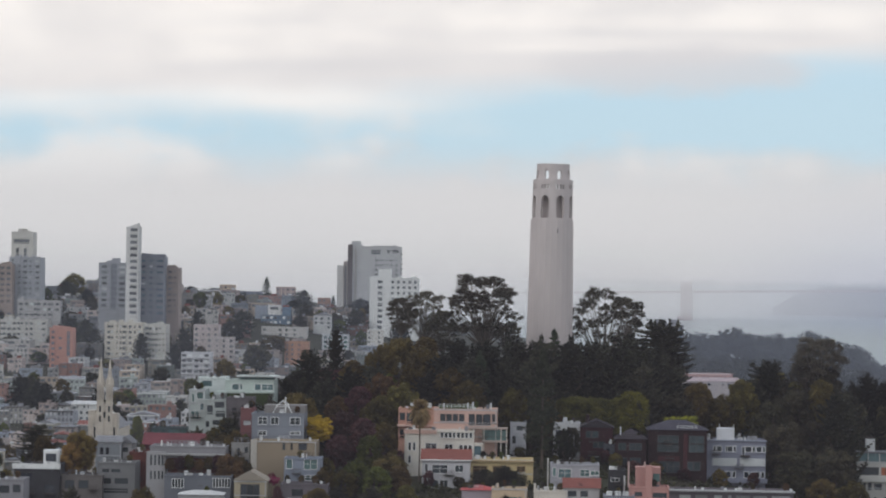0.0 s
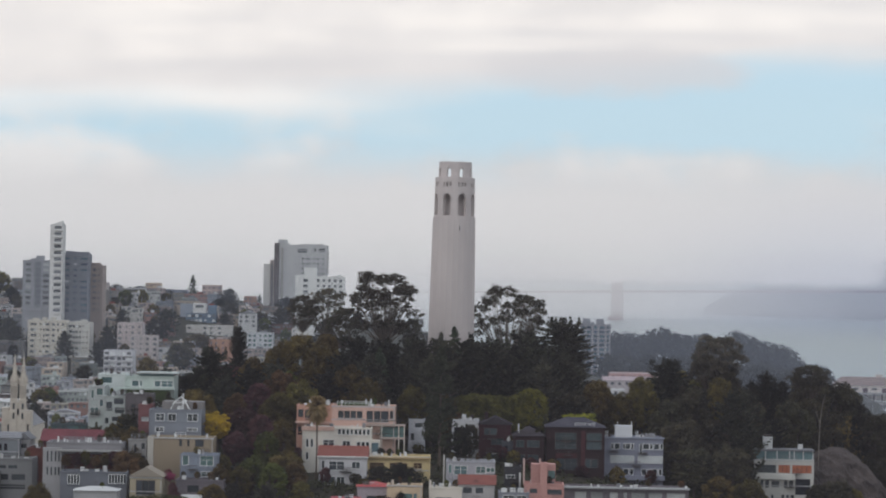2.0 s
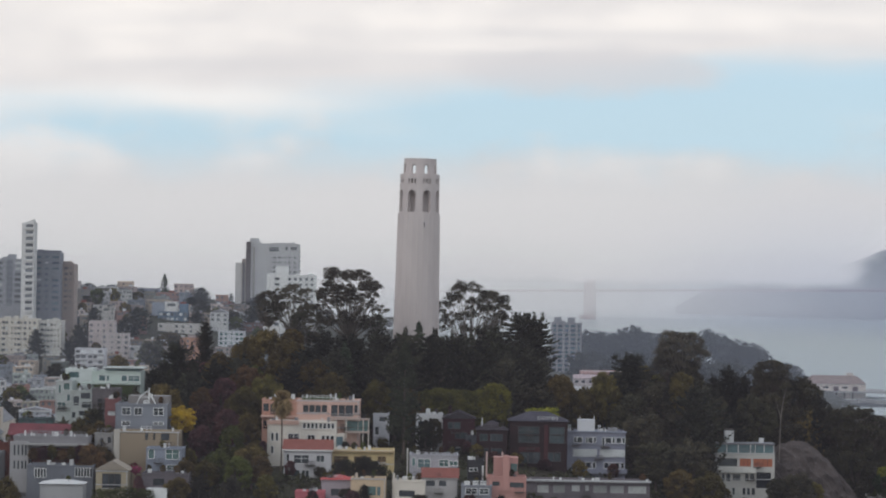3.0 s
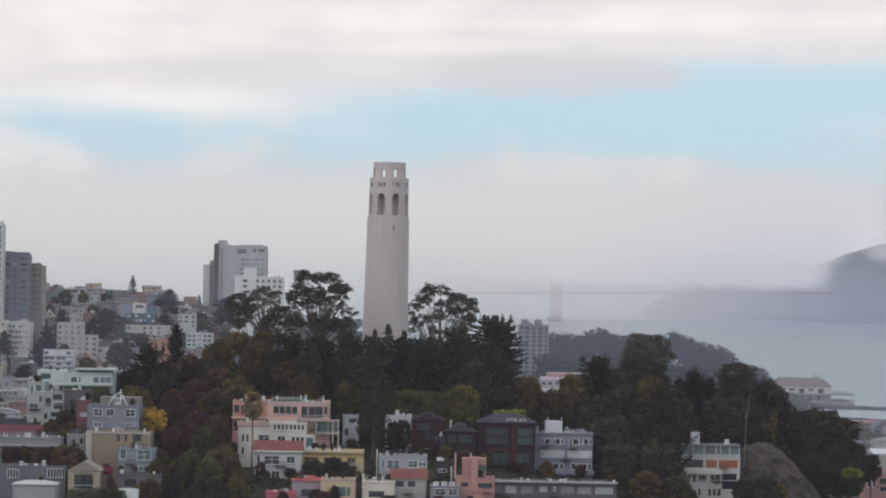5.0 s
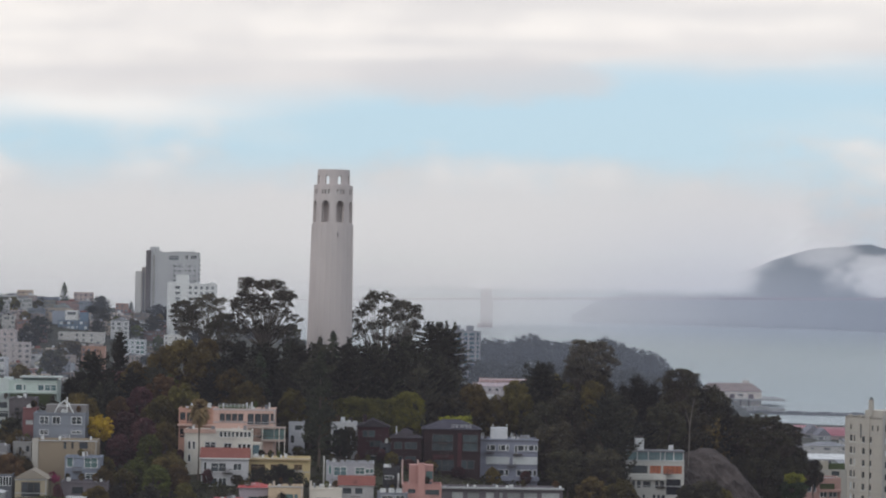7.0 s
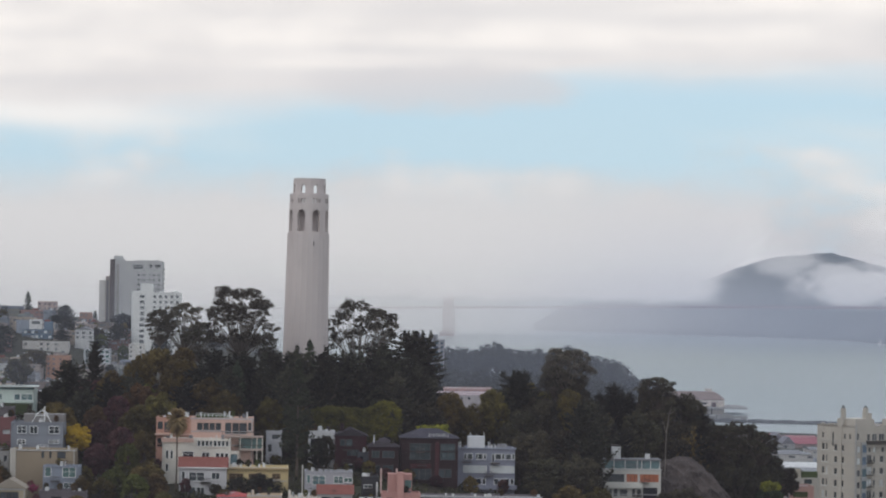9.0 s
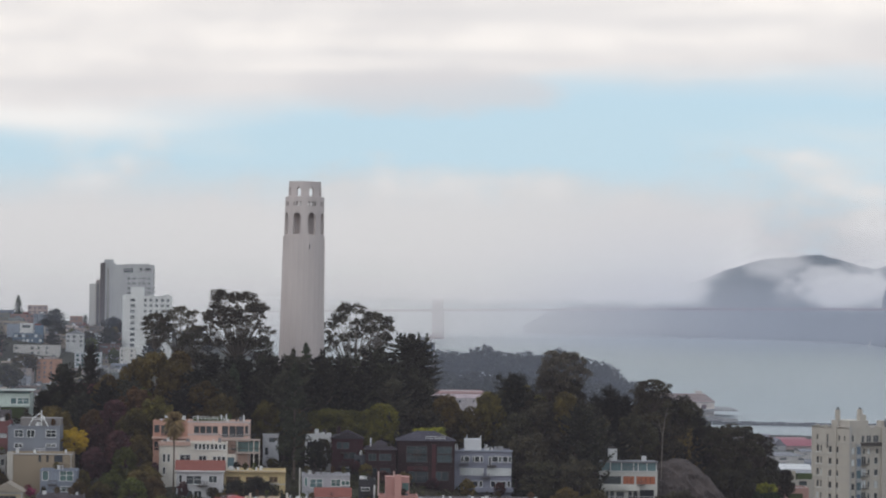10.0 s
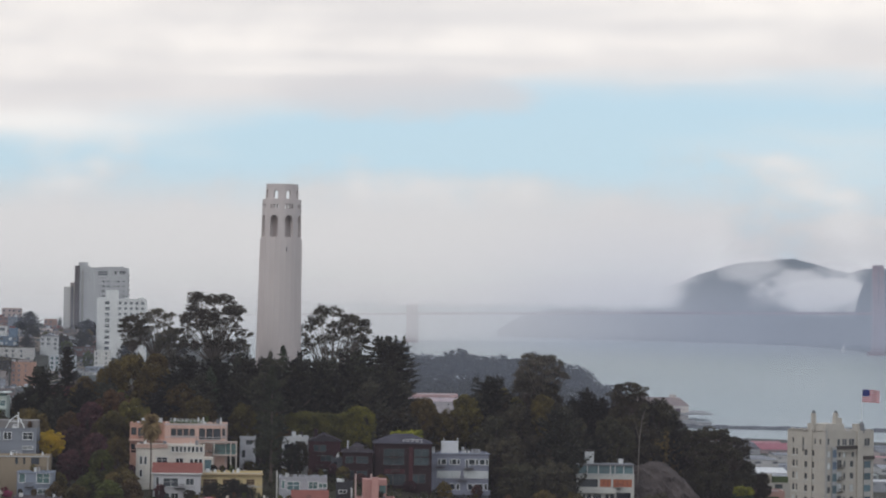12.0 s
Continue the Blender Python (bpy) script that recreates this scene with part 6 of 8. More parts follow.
def cypress_shape(seed, flat_top=False):
    """Monterey cypress: dense dark layered boughs with ragged upswept tips; old ones spread to a flat top."""
    rng = np.random.default_rng(seed)
    clumps, ends = [], []
    for i in range(105):
        f = (i + rng.uniform(0, 1)) / 105
        z = 2.6 + 15.4 * f
        girth = (0.80 + 0.28 * math.sin(f * 3.0) - 0.30 * f ** 4) if flat_top else (1 - 0.66 * f ** 3.0)
        reach = 6.9 * girth * rng.uniform(0.72, 1.08)
        w, rise = i * 2.4 + rng.uniform(-0.5, 0.5), rng.uniform(-0.04, 0.16) if flat_top else rng.uniform(0.05, 0.32)
        thick = rng.uniform(1.0, 1.5) * (0.55 + 0.45 * girth)
        # one bough: a flat fan that narrows to an upswept point
        for g in (0.22, 0.42, 0.60, 0.75, 0.87, 0.96, 1.03):
            rx = thick * (1.06 - g) ** 0.6 + 0.08
            sway = 0.5 * rng.uniform(-1, 1) * (1 - g)
            clumps.append((reach * g * math.cos(w) - sway * math.sin(w), reach * g * math.sin(w) + sway * math.cos(w), z + reach * (rise * g * 0.6 + (0.12 if flat_top else 0.22) * g ** 4) - 0.5 * g, rx, rx * 0.30))
        if i % 9 == 0:
            ends.append((reach * 0.8 * math.cos(w), reach * 0.8 * math.sin(w), z + reach * rise * 0.4))
    for i in range(16 if flat_top else 5):
        w, r = rng.uniform(0, 6.28), rng.uniform(0.3, 4.4 if flat_top else 1.5)
        clumps.append((r * math.cos(w), r * math.sin(w), rng.uniform(17.6, 18.6), 0.5, 0.8))
        clumps.append((r * math.cos(w), r * math.sin(w), rng.uniform(18.6, 19.2), 0.16, 0.6))
    return limbs(rng, (0.2, 0.1, 8.0), ends[:8], 0.55), leaf_data(clumps, 0.27, 95, rng, 0.6)


def conifer_shape(seed):
    """Spire-shaped conifer: boughs at uneven heights round a straight stem, upswept at the tips."""
    rng = np.random.default_rng(seed)
    clumps = []
    for k in range(150):
        f = rng.uniform(0, 1) ** 0.8
        z = 2.0 + 17.2 * f
        reach = 6.2 * (1 - f) ** 0.75 * rng.uniform(0.75, 1.15) + 0.25
        w = rng.uniform(0, 6.28)
        for g in (0.3, 0.62, 0.9):
            rr = reach * g
            clumps.append((rr * math.cos(w), rr * math.sin(w), z + 0.1 * rr + 0.25 * g * g, 0.35 + 0.75 * reach / 6 * (1.15 - g * 0.6), 0.34))
    clumps.append((0, 0, 19.3, 0.3, 0.8))
    return tube_data([(0, 0, 0), (0, 0, 10), (0, 0, 19.6)], [0.42, 0.25, 0.04], 7), leaf_data(clumps, 0.26, 60, rng, 0.3)


def round_shape(seed, lift=0.0):
    """Broadleaf tree: an uneven crown of many leafy clumps."""
    rng = np.random.default_rng(seed)
    clumps, ends = [], []
    for i in range(120):
        d = rng.normal(size=3)
        d /= np.linalg.norm(d)
        rr = rng.uniform(0.3, 1.0) ** 0.4
        z = 11.2 + lift + d[2] * rr * 7.0
        x, y = d[0] * rr * 5.4, d[1] * rr * 5.4
        rx = rng.uniform(0.9, 1.8)
        clumps.append((x, y, z, rx, rx * rng.uniform(0.6, 0.9)))
        if i % 9 == 0:
            ends.append((x, y, z))
    return limbs(rng, (0.2, -0.1, 6.0 + lift), ends, 0.42), leaf_data(clumps, 0.30, 85, rng)


def palm_shape(seed):
    rng = np.random.default_rng(seed)
    wood = tube_data([(0, 0, 0), (0.15, 0, 8), (0, 0, 16.6)], [0.3, 0.25, 0.3], 8)
    verts, faces = [], []
    for i in range(170):
        w, tilt = rng.uniform(0, 6.28), rng.uniform(-1.3, 1.4)
        prev = None
        for s in range(7):
            f = s / 6
            out = 4.3 * f * math.cos(tilt) + 0.2
            z = 16.6 + 3.6 * f * math.sin(tilt) - 1.2 * f * f
            half = 0.75 * math.sin(math.pi * min(f * 0.85 + 0.15, 1)) + 0.03
            c, sn = math.cos(w), math.sin(w)
            n = len(verts)
            verts += [(out * c - half * sn, out * sn + half * c, z - 0.3 * half), (out * c, out * sn, z + 0.1), (out * c + half * sn, out * sn - half * c, z - 0.3 * half)]
            if prev is not None:
                faces += [(prev, prev + 1, n + 1, n), (prev + 1, prev + 2, n + 2, n + 1)]
            prev = n
    return wood, (verts, faces)


def shrub_shape(seed):
    rng = np.random.default_rng(seed)
    clumps = []
    for i in range(60):
        d = rng.normal(size=3)
        d /= np.linalg.norm(d)
        rr = rng.uniform(0.2, 1.0) ** 0.4
        clumps.append((d[0] * rr * 5.8, d[1] * rr * 5.8, 9.5 + d[2] * rr * 8.5, 1.6, 1.9))
    return tube_data([(0, 0, 0), (0, 0, 6)], [0.4, 0.2], 6), leaf_data(clumps, 0.3, 60, rng)


KINDS = {
    "gum": (lambda s: gum_shape(s, False), GUM_LEAF, PALE_BARK, "broad eucalyptus tree with dark umbrella crown and pale limbs", "eucalyptus_tree", 3, 31.0, 18.0),
    "open_gum": (lambda s: gum_shape(s, True), GUM_LEAF, PALE_BARK, "open-crowned eucalyptus tree with sky showing between limbs", "eucalyptus_tree", 2, 31.0, 18.0),
    "dark_gum": (lambda s: gum_shape(s, False, 20), BAY_LEAF, BARK, "tall dark eucalyptus tree with a bare trunk", "eucalyptus_tree", 3, 31.0, 18.0),
    "cypress": (cypress_shape, CYPRESS_LEAF, BARK, "dense dark green cypress tree with ragged layers", "cypress_tree", 4, 19.2, 14.0),
    "old_cypress": (lambda s: cypress_shape(s, True), CYPRESS_LEAF, BARK, "spreading dark cypress tree with a flat ragged top", "cypress_tree", 2, 19.4, 15.0),
    "conifer": (conifer_shape, PINE_LEAF, BARK, "spire-shaped dark green conifer with tiered boughs", "conifer_tree", 2, 20.0, 14.0),
    "olive": (round_shape, OLIVE_LEAF, BARK, "olive-green broadleaf tree with an uneven crown", "broadleaf_tree", 3, 18.7, 13.4),
    "bay": (round_shape, BAY_LEAF, BARK, "dark evergreen broadleaf tree with a rounded crown", "evergreen_tree", 3, 18.7, 13.4),
    "green": (round_shape, GREEN_LEAF, BARK, "fresh green broadleaf tree with dense leaves", "broadleaf_tree", 2, 18.7, 13.4),
    "yellow": (round_shape, YELLOW_LEAF, BARK, "bright yellow flowering tree", "flowering_tree", 1, 18.7, 13.4),
    "lime": (shrub_shape, LIME_LEAF, BARK, "bright lime-green clipped shrub", "shrub", 1, 20.0, 14.0),
    "plum": (round_shape, PLUM_LEAF, BARK, "dark purple-leaved plum tree", "plum_tree", 2, 18.7, 13.4),
    "rust": (round_shape, RUST_LEAF, BARK, "rust-brown autumn broadleaf tree", "autumn_tree", 2, 18.7, 13.4),
    "tall_amber": (lambda s: round_shape(s, 16), AMBER_LEAF, BARK, "tall amber-yellow tree with a loose rounded crown", "broadleaf_tree", 1, 34.7, 13.4),
    "tall_rust": (lambda s: round_shape(s, 16), RUST_LEAF, BARK, "tall rust-brown tree with a rounded crown", "autumn_tree", 1, 34.7, 13.4),
    "magenta": (shrub_shape, MAGENTA_LEAF, BARK, "bright magenta flowering climber over a wall", "flowering_shrub", 1, 20.0, 14.0),
    "palm": (palm_shape, PALM_LEAF, BARK, "tall fan palm with a shaggy crown", "palm_tree", 1, 19.6, 8.6),
}
MODELS, COUNT = {}, {}


def tree(kind, x, y, top, width, turn=None, foot=None, own=0.0):
    """Plants a tree whose crown's top is at the given height; its foot is on the ground. own: how far its crown may be drawn out in height, over a bare stem."""
    shape, leaf, bark, label, name, variants, high, wide = KINDS[kind]
    n = COUNT[kind] = COUNT.get(kind, -1) + 1
    v = n % variants
    base = (ground_z(x, y) if foot is None else foot) - 0.3
    tall = max(top - base, 2.0)
    if kind in ("bay", "olive", "cypress", "rust") and tall < 45 and not own:
        width = max(width, tall * 0.56)
    s = width / wide
    sz = min(tall / high, own * s) if own else tall / high
    lift = tall - sz * high
    m = pose(x, y, base, 0, 0, (n * 77) % 360 if turn is None else turn) @ Matrix.Diagonal((s, s, sz, 1))
    if lift > 0.5:  # a bare stem carries the crown
        m = Matrix.Translation((0, 0, lift)) @ m
    lite = (y > 250 or tall < 6) and kind != "palm"
    if (kind, v, lite) not in MODELS:
        wood, leaves = shape(31 + v * 7 + len(kind))
        if lite:  # far and small ones carry fewer, larger sprays
            q = np.array(leaves[0]).reshape(-1, 4, 3)[::6]
            mid = q.mean(axis=1, keepdims=True)
            leaves = ((mid + (q - mid) * 2.1).reshape(-1, 3).tolist(), leaves[1][:len(q)])
        MODELS[kind, v, lite] = mesh_of("trunk", *wood, bark), mesh_of("crown", *leaves, leaf)
    ob = tagged(new(name), label, "shrub" if kind in ("lime", "magenta") else "tree")
    ob.matrix_basis = m
    part("trunk", MODELS[kind, v, lite][0], bark, ob)
    part("crown", MODELS[kind, v, lite][1], leaf, ob)
    return stemmed(ob, lift / sz, bark)


STEMS = {}


def stemmed(ob, long, bark):
    if long > 0.5:
        if bark.name not in STEMS:
            STEMS[bark.name] = mesh_of("stem", *tube_data([(0, 0, 0), (0.1, 0.1, 0.5), (0, 0, 1)], [0.75, 0.6, 0.55], 8), bark)
        part("stem", STEMS[bark.name], bark, ob, at=Matrix.Translation((0, 0, -long)) @ Matrix.Diagonal((1, 1, long, 1)))
    return ob


# the skyline of the hilltop
tree("gum", -15.9, -20, 119.3, 16.13, 20, own=1.00)
tree("open_gum", -29.6, -12, 116.1, 11.23, 60, own=1.10)
tree("gum", -34.9, -14, 114.0, 7.47, 140, own=1.15)
tree("open_gum", 13.3, 8, 117.1, 18.6, 200, own=1.05)
tree("open_gum", 18.5, 12, 114.8, 8.58, 75, own=1.20)
tree("gum", -9.9, -12, 109.2, 5.88, 250, own=1.30)
tree("gum", -25.7, -16, 111.0, 7.98, 310, own=1.20)
tree("old_cypress", 26.0, -8, 110.1, 15.60, own=0.95)
tree("old_cypress", 18.4, -10, 106.5, 14.75, own=0.95)
tree("old_cypress", 28.3, -4, 108.1, 11.36, own=1.20)
tree("old_cypress", 10.8, -14, 104.8, 13.34, own=1.00)
tree("old_cypress", 6.0, -18, 104.3, 8.49, own=1.30)
tree("conifer", 0.8, -28, 108.1, 6.80, own=1.20)
tree("old_cypress", -3.1, -26, 104.8, 8.65, own=1.30)
tree("old_cypress", -8.7, -24, 104.9, 9.20, own=1.30)
tree("old_cypress", -16.3, -32, 104.7, 12.47, own=1.30)
tree("old_cypress", -21.6, -30, 105.4, 11.73, own=1.30)
tree("cypress", 16.3, -20, 104.7, 11.90, own=1.40)
tree("cypress", 25.6, -18, 103.2, 11.93, own=1.50)
tree("old_cypress", 28.9, -22, 99.5, 9.23, own=1.60)
tree("rust", -29.2, -22, 105.7, 7.91, own=1.30)
tree("olive", -34.6, -30, 105.2, 12.51, own=1.20)
tree("olive", -39.4, -32, 103.6, 8.06, own=1.30)
tree("olive", -44.0, -34, 100.4, 11.40, own=1.20)
tree("olive", -29.0, -36, 103.3, 11.62, own=1.20)
tree("old_cypress", -55.6, -22, 102.2, 12.13, own=1.40)
tree("cypress", -58.1, -26, 98.1, 8.39, own=1.40)
tree("cypress", -51.4, -28, 98.3, 9.15, own=1.50)
tree("cypress", -52.2, 10, 106.6, 5.6, own=1.60)
tree("cypress", -60.6, -30, 96.3, 7.82, own=1.30)
tree("conifer", -15.9, -40, 103.1, 10.02, own=1.30)
tree("conifer", -1.6, -64, 104.7, 10.40, own=1.70)
tree("cypress", -9.4, -42, 102.0, 11.27, own=1.40)
tree("cypress", 5.2, -32, 102.0, 10.91, own=1.40)
tree("cypress", 13.7, -32, 101.9, 11.69, own=1.40)
tree("cypress", 22.1, -34, 101.7, 11.66, own=1.40)
tree("olive", -7.8, -52, 95.2, 7.57, own=1.20)
tree("olive", -22.7, -44, 99.3, 11.49, own=1.30)
tree("rust", -37.3, -46, 97.8, 11.45, own=1.20)
tree("cypress", -27.7, -46, 98.0, 11.45, own=1.30)
tree("olive", -18.0, -50, 96.4, 10.12, own=1.20)
tree("olive", -33.0, -52, 95.8, 10.09, own=1.20)
tree("plum", -42.6, -50, 95.1, 7.59, own=1.20)
tree("plum", -44.4, -66, 90.4, 9.63, own=1.10)
tree("plum", -40.1, -70, 89.0, 7.36, own=1.10)
tree("rust", -38.8, -58, 92.0, 7.50, own=1.30)
tree("rust", -47.3, -54, 92.9, 6.29, own=1.20)
tree("olive", -35.0, -76, 88.5, 6.08, own=1.40)
tree("olive", -37.2, -60, 93.3, 7.48, own=1.30)
tree("yellow", -49.3, -76, 89.9, 6.56, own=0.85)
tree("plum", -44.9, -80, 85.8, 6.76, own=1.00)
tree("green", -37.9, -84, 85.9, 6.00, own=1.20)
tree("green", -40.2, -92, 81.5, 6.87, own=1.00)
tree("olive", -33.1, -92, 82.8, 8.29, own=1.20)
tree("rust", -30.9, -98, 80.7, 5.87, own=1.00)
tree("olive", -42.2, -96, 79.4, 7.06, own=1.00)
tree("green", -35.2, -100, 80.4, 6.78, own=1.00)
tree("olive", -46.7, -90, 81.3, 4.28, own=1.20)
tree("palm", -27.7, -78, 94.2, 5.11, 0)
tree("olive", 37.5, -58, 78.3, 4.01)
tree("cypress", -9.2, -90, 80.3, 8.35)
tree("cypress", -14.0, -90, 79.3, 5.97)
tree("cypress", 2.9, -60, 86.8, 6.25)
# the right shoulder of the hill
tree("olive", 33.6, -30, 96.3, 8.08, own=1.20)
tree("olive", 44.1, -22, 96.5, 9.76, own=1.20)
tree("olive", 38.6, -28, 93.3, 9.15, own=1.20)
tree("old_cypress", 50.9, -10, 100.9, 13.95, own=1.00)
tree("cypress", 47.1, -14, 96.8, 9.34, own=1.20)
tree("gum", 62.7, -14, 105.9, 12.27, 35, own=0.95)
tree("dark_gum", 60.2, -12, 102.1, 8.02, own=1.10)
tree("bay", 64.2, -16, 99.8, 9.31, own=1.20)
tree("olive", 61.9, -30, 97.3, 7.30, own=1.30)
tree("bay", 56.2, -28, 94.9, 10.46, own=1.20)
tree("cypress", 74.5, -8, 98.0, 10.49, own=1.20)
tree("cypress", 70.9, -10, 96.0, 8.05, own=1.30)
tree("cypress", 78.5, -6, 96.0, 8.09, own=1.30)
tree("dark_gum", 84.5, -10, 99.6, 9.39, 80, own=1.00)
tree("bay", 84.8, -8, 97.0, 10.76, own=1.20)
tree("bay", 90.6, -6, 96.2, 12.41, own=1.20)
tree("dark_gum", 93.9, -4, 93.9, 8.12, own=1.20)
tree("cypress", 96.1, -6, 91.7, 9.44, own=1.20)
tree("bay", 80.5, -14, 92.1, 12.00, own=1.20)
tree("bay", 69.3, -20, 92.1, 11.90, own=1.20)
tree("bay", 88.7, -12, 89.4, 12.04, own=1.20)
tree("cypress", 99.3, -2, 88.9, 8.14, own=1.20)
tree("bay", 62.7, -52, 83.3, 10.59, own=1.00)
tree("olive", 59.2, -64, 76.8, 8.17, own=1.00)
tree("olive", 65.8, -64, 76.6, 8.17, own=1.00)
tree("bay", 54.8, -52, 82.6, 10.85, own=1.20)
tree("bay", 50.3, -30, 92.2, 11.73, own=1.20)
tree("bay", 52.3, -40, 88.2, 11.56, own=1.30)
tree("bay", 59.4, -40, 89.0, 10.27, own=1.30)
tree("cypress", 74.1, -26, 88.5, 10.49, own=1.30)
tree("dark_gum", 104.3, -10, 89.3, 14.75, 40, own=0.95)
tree("dark_gum", 111.2, -4, 86.5, 8.66, 120, own=1.10)
tree("dark_gum", 100.8, -6, 86.9, 8.09, 260, own=1.10)
tree("bay", 108.0, 2, 85.7, 13.64, own=1.10)
tree("bay", 113.2, 0, 82.5, 9.52, own=1.20)
tree("green", 111.0, 2, 74.2, 6.27, own=1.10)
tree("rust", 33.7, -14, 95.6, 8.03, own=1.2)
tree("bay", 4.7, -57, 87.1, 4.77)
tree("olive", -1.1, -46, 93.4, 6.39)
# bushes before the trees by the rock
tree("bay", 104.3, -14, 82.5, 12.27, own=1.10)
tree("bay", 99.3, -12, 80.3, 8.02, own=1.10)
tree("bay", 112.1, -8, 78.9, 8.07, own=1.10)
tree("bay", 119.0, 2, 77.6, 6.00, own=1.10)
tree("bay", 87.0, -46, 75.8, 9.30, own=1.00)
tree("bay", 82.5, -48, 74.4, 6.44, own=1.00)
tree("olive", 90.8, -44, 73.2, 5.70, own=1.00)
# boughs that close the view below the tower's foot
for px, py, yy in ((915, 606, -34), (960, 604, -36), (1005, 606, -34), (1045, 612, -30), (865, 612, -36), (1120, 600, -26), (940, 640, -46), (985, 645, -32), (1035, 650, -32), (1085, 655, -32), (1140, 650, -38), (1175, 640, -26), (830, 640, -44), (780, 632, -40), (620, 660, -44), (660, 650, -42), (575, 678, -46)):
    dist = yy + 709
    tree("cypress", (px - 973) * dist / 5246, yy, 121.7 - (py - 481 + 0.0134 * (784 - px)) * dist / 5246, 13.0)


def make_bare_gum():
    """A thin pale eucalyptus stem that leans out of the wood, its few leaves at the tip."""
    ob = tagged(new("eucalyptus_tree"), "thin pale leaning eucalyptus stem with a sparse crown", "tree")
    base = ground_z(85.0, -26) - 0.3
    ob.matrix_world = Matrix.Translation((85.0, -26, base))
    h = 94.5 - base
    stem = [(0, 0, 0), (0.1, 0, h * 0.5), (0.3, 0, h * 0.75), (0.9, 0, h * 0.9), (1.8, 0, h)]
    part("trunk", mesh_of("trunk", *joined(tube_data(stem, [0.17, 0.15, 0.13, 0.1, 0.05], 7), tube_data([stem[2], (-1.2, 0.2, h * 0.92)], [0.09, 0.03], 5), tube_data([stem[3], (2.6, 0.3, h * 0.93)], [0.07, 0.03], 5)), PALE_BARK), PALE_BARK, ob)
    rng = np.random.default_rng(12)
    tips = [(1.8, 0, h), (-1.2, 0.2, h * 0.92), (2.6, 0.3, h * 0.93), (1.0, 0, h * 0.97)]
    part("crown", mesh_of("crown", *leaf_data([(x + rng.uniform(-0.6, 0.6), y, z + rng.uniform(-0.4, 0.4), 0.8, 0.45) for x, y, z in tips for _ in range(4)], 0.2, 90, rng), BAY_LEAF), BAY_LEAF, ob)
    return ob


make_bare_gum()
fill = random.Random(5)
for i in range(130):
    # the wooded slope between and behind these
    px, yy = fill.uniform(-62, 102), fill.uniform(-40, 60)
    if abs(px) < 9 and -3 < yy < 14 or px > 78 and yy < -12:
        continue
    g = ground_z(px, yy)
    top_allowed = 121 - (fill.uniform(648, 700) - 480 + max(0, (px - 60)) * 1.6 + (45 if 27 < px < 52 else 0)) * (yy + 716) / 5246
    clear = all(abs(px - a) > b / 2 + 2 or abs(yy - c) > e / 2 + 2 for a, b, c, e in TAKEN)
    if clear and top_allowed - g > 5:
        tree(fill.choice(["cypress", "olive", "olive", "gum", "olive", "conifer", "rust", "rust", "plum", "green"] if px < -14 else ["cypress", "cypress", "bay", "bay", "dark_gum", "olive"]), px, yy, min(top_allowed, g + 26), fill.uniform(10, 15))
for i in range(70):
    px, yy = fill.uniform(52, 104), fill.uniform(-24, 20)
    g = ground_z(px, yy)
    if all(abs(px - a) > b / 2 + 3 or abs(yy - c) > e / 2 + 4 for a, b, c, e in TAKEN) and not (px > 76 and yy < -14):
        tree(fill.choice(["cypress", "bay", "bay", "cypress"]), px, yy, min(g + fill.uniform(9, 17), 121 - (690 - 480 + max(0, px - 60) * 2.6) * (yy + 716) / 5246), fill.uniform(9, 13))


def make_rock(y):
    """A weathered rock rib that runs down the slope, its crest in a few corners, its face cracked and uneven."""
    crest = [(80.7, 77.2), (85.1, 80.1), (88.7, 81.3), (91.8, 81.0), (95.0, 78.8), (97.6, 76.0), (101.1, 71.8), (104.7, 67.2), (109.4, 60.6)]
    cx, cz = [c[0] for c in crest], [c[1] for c in crest]
    nx, rows = 110, 56
    verts, faces = [], []
    for i in range(nx + 1):
        x = cx[0] + (cx[-1] - cx[0]) * i / nx
        z0 = float(np.interp(x, cx, cz)) + 0.35 * noise.noise((x * 0.8, 0, 4)) + 0.15 * noise.noise((x * 2.5, 1, 4))
        for j in range(rows + 1):
            s = j / rows * 1.25 - 0.25
            if s < 0:
                yy, z = y + 26 * -s, z0 + (ground_z(x, y + 6) - 3 - z0) * (-s * 4) ** 1.6
            else:
                yy, z = y - 17 * s ** 0.9, z0 + (ground_z(x, y - 17) - 3 - z0) * s ** 1.25
            p = Vector((x * 0.22 + z * 0.1, yy * 0.22, z * 0.13))
            rib = 1 - abs(noise.noise(p * 2.1 + Vector((7, 0, 0)))) * 2
            lump = 1.1 * noise.noise(p) + 0.8 * rib + 0.3 * noise.noise(p * 6) + 0.14 * noise.noise(p * 17)
            fade = min(1, abs(s) * 5 + 0.12)
            verts.append((x + 0.4 * lump * fade, yy - lump * fade, z + 0.45 * lump * fade))
    m = rows + 1
    for i in range(nx):
        for j in range(rows):
            faces.append((i * m + j, i * m + j + 1, (i + 1) * m + j + 1, (i + 1) * m + j))
    stone = surface("brown_grey_rock", (0.092, 0.074, 0.068), (0.032, 0.027, 0.027), 0.95, 0.5, 0.75, 2.2, 0.35)
    ob = new("rock_outcrop", mesh_of("outcrop", verts, faces, stone))
    return tagged(ob, "bare brown-grey rock outcrop on the wooded slope", "rock")


make_rock(-22)


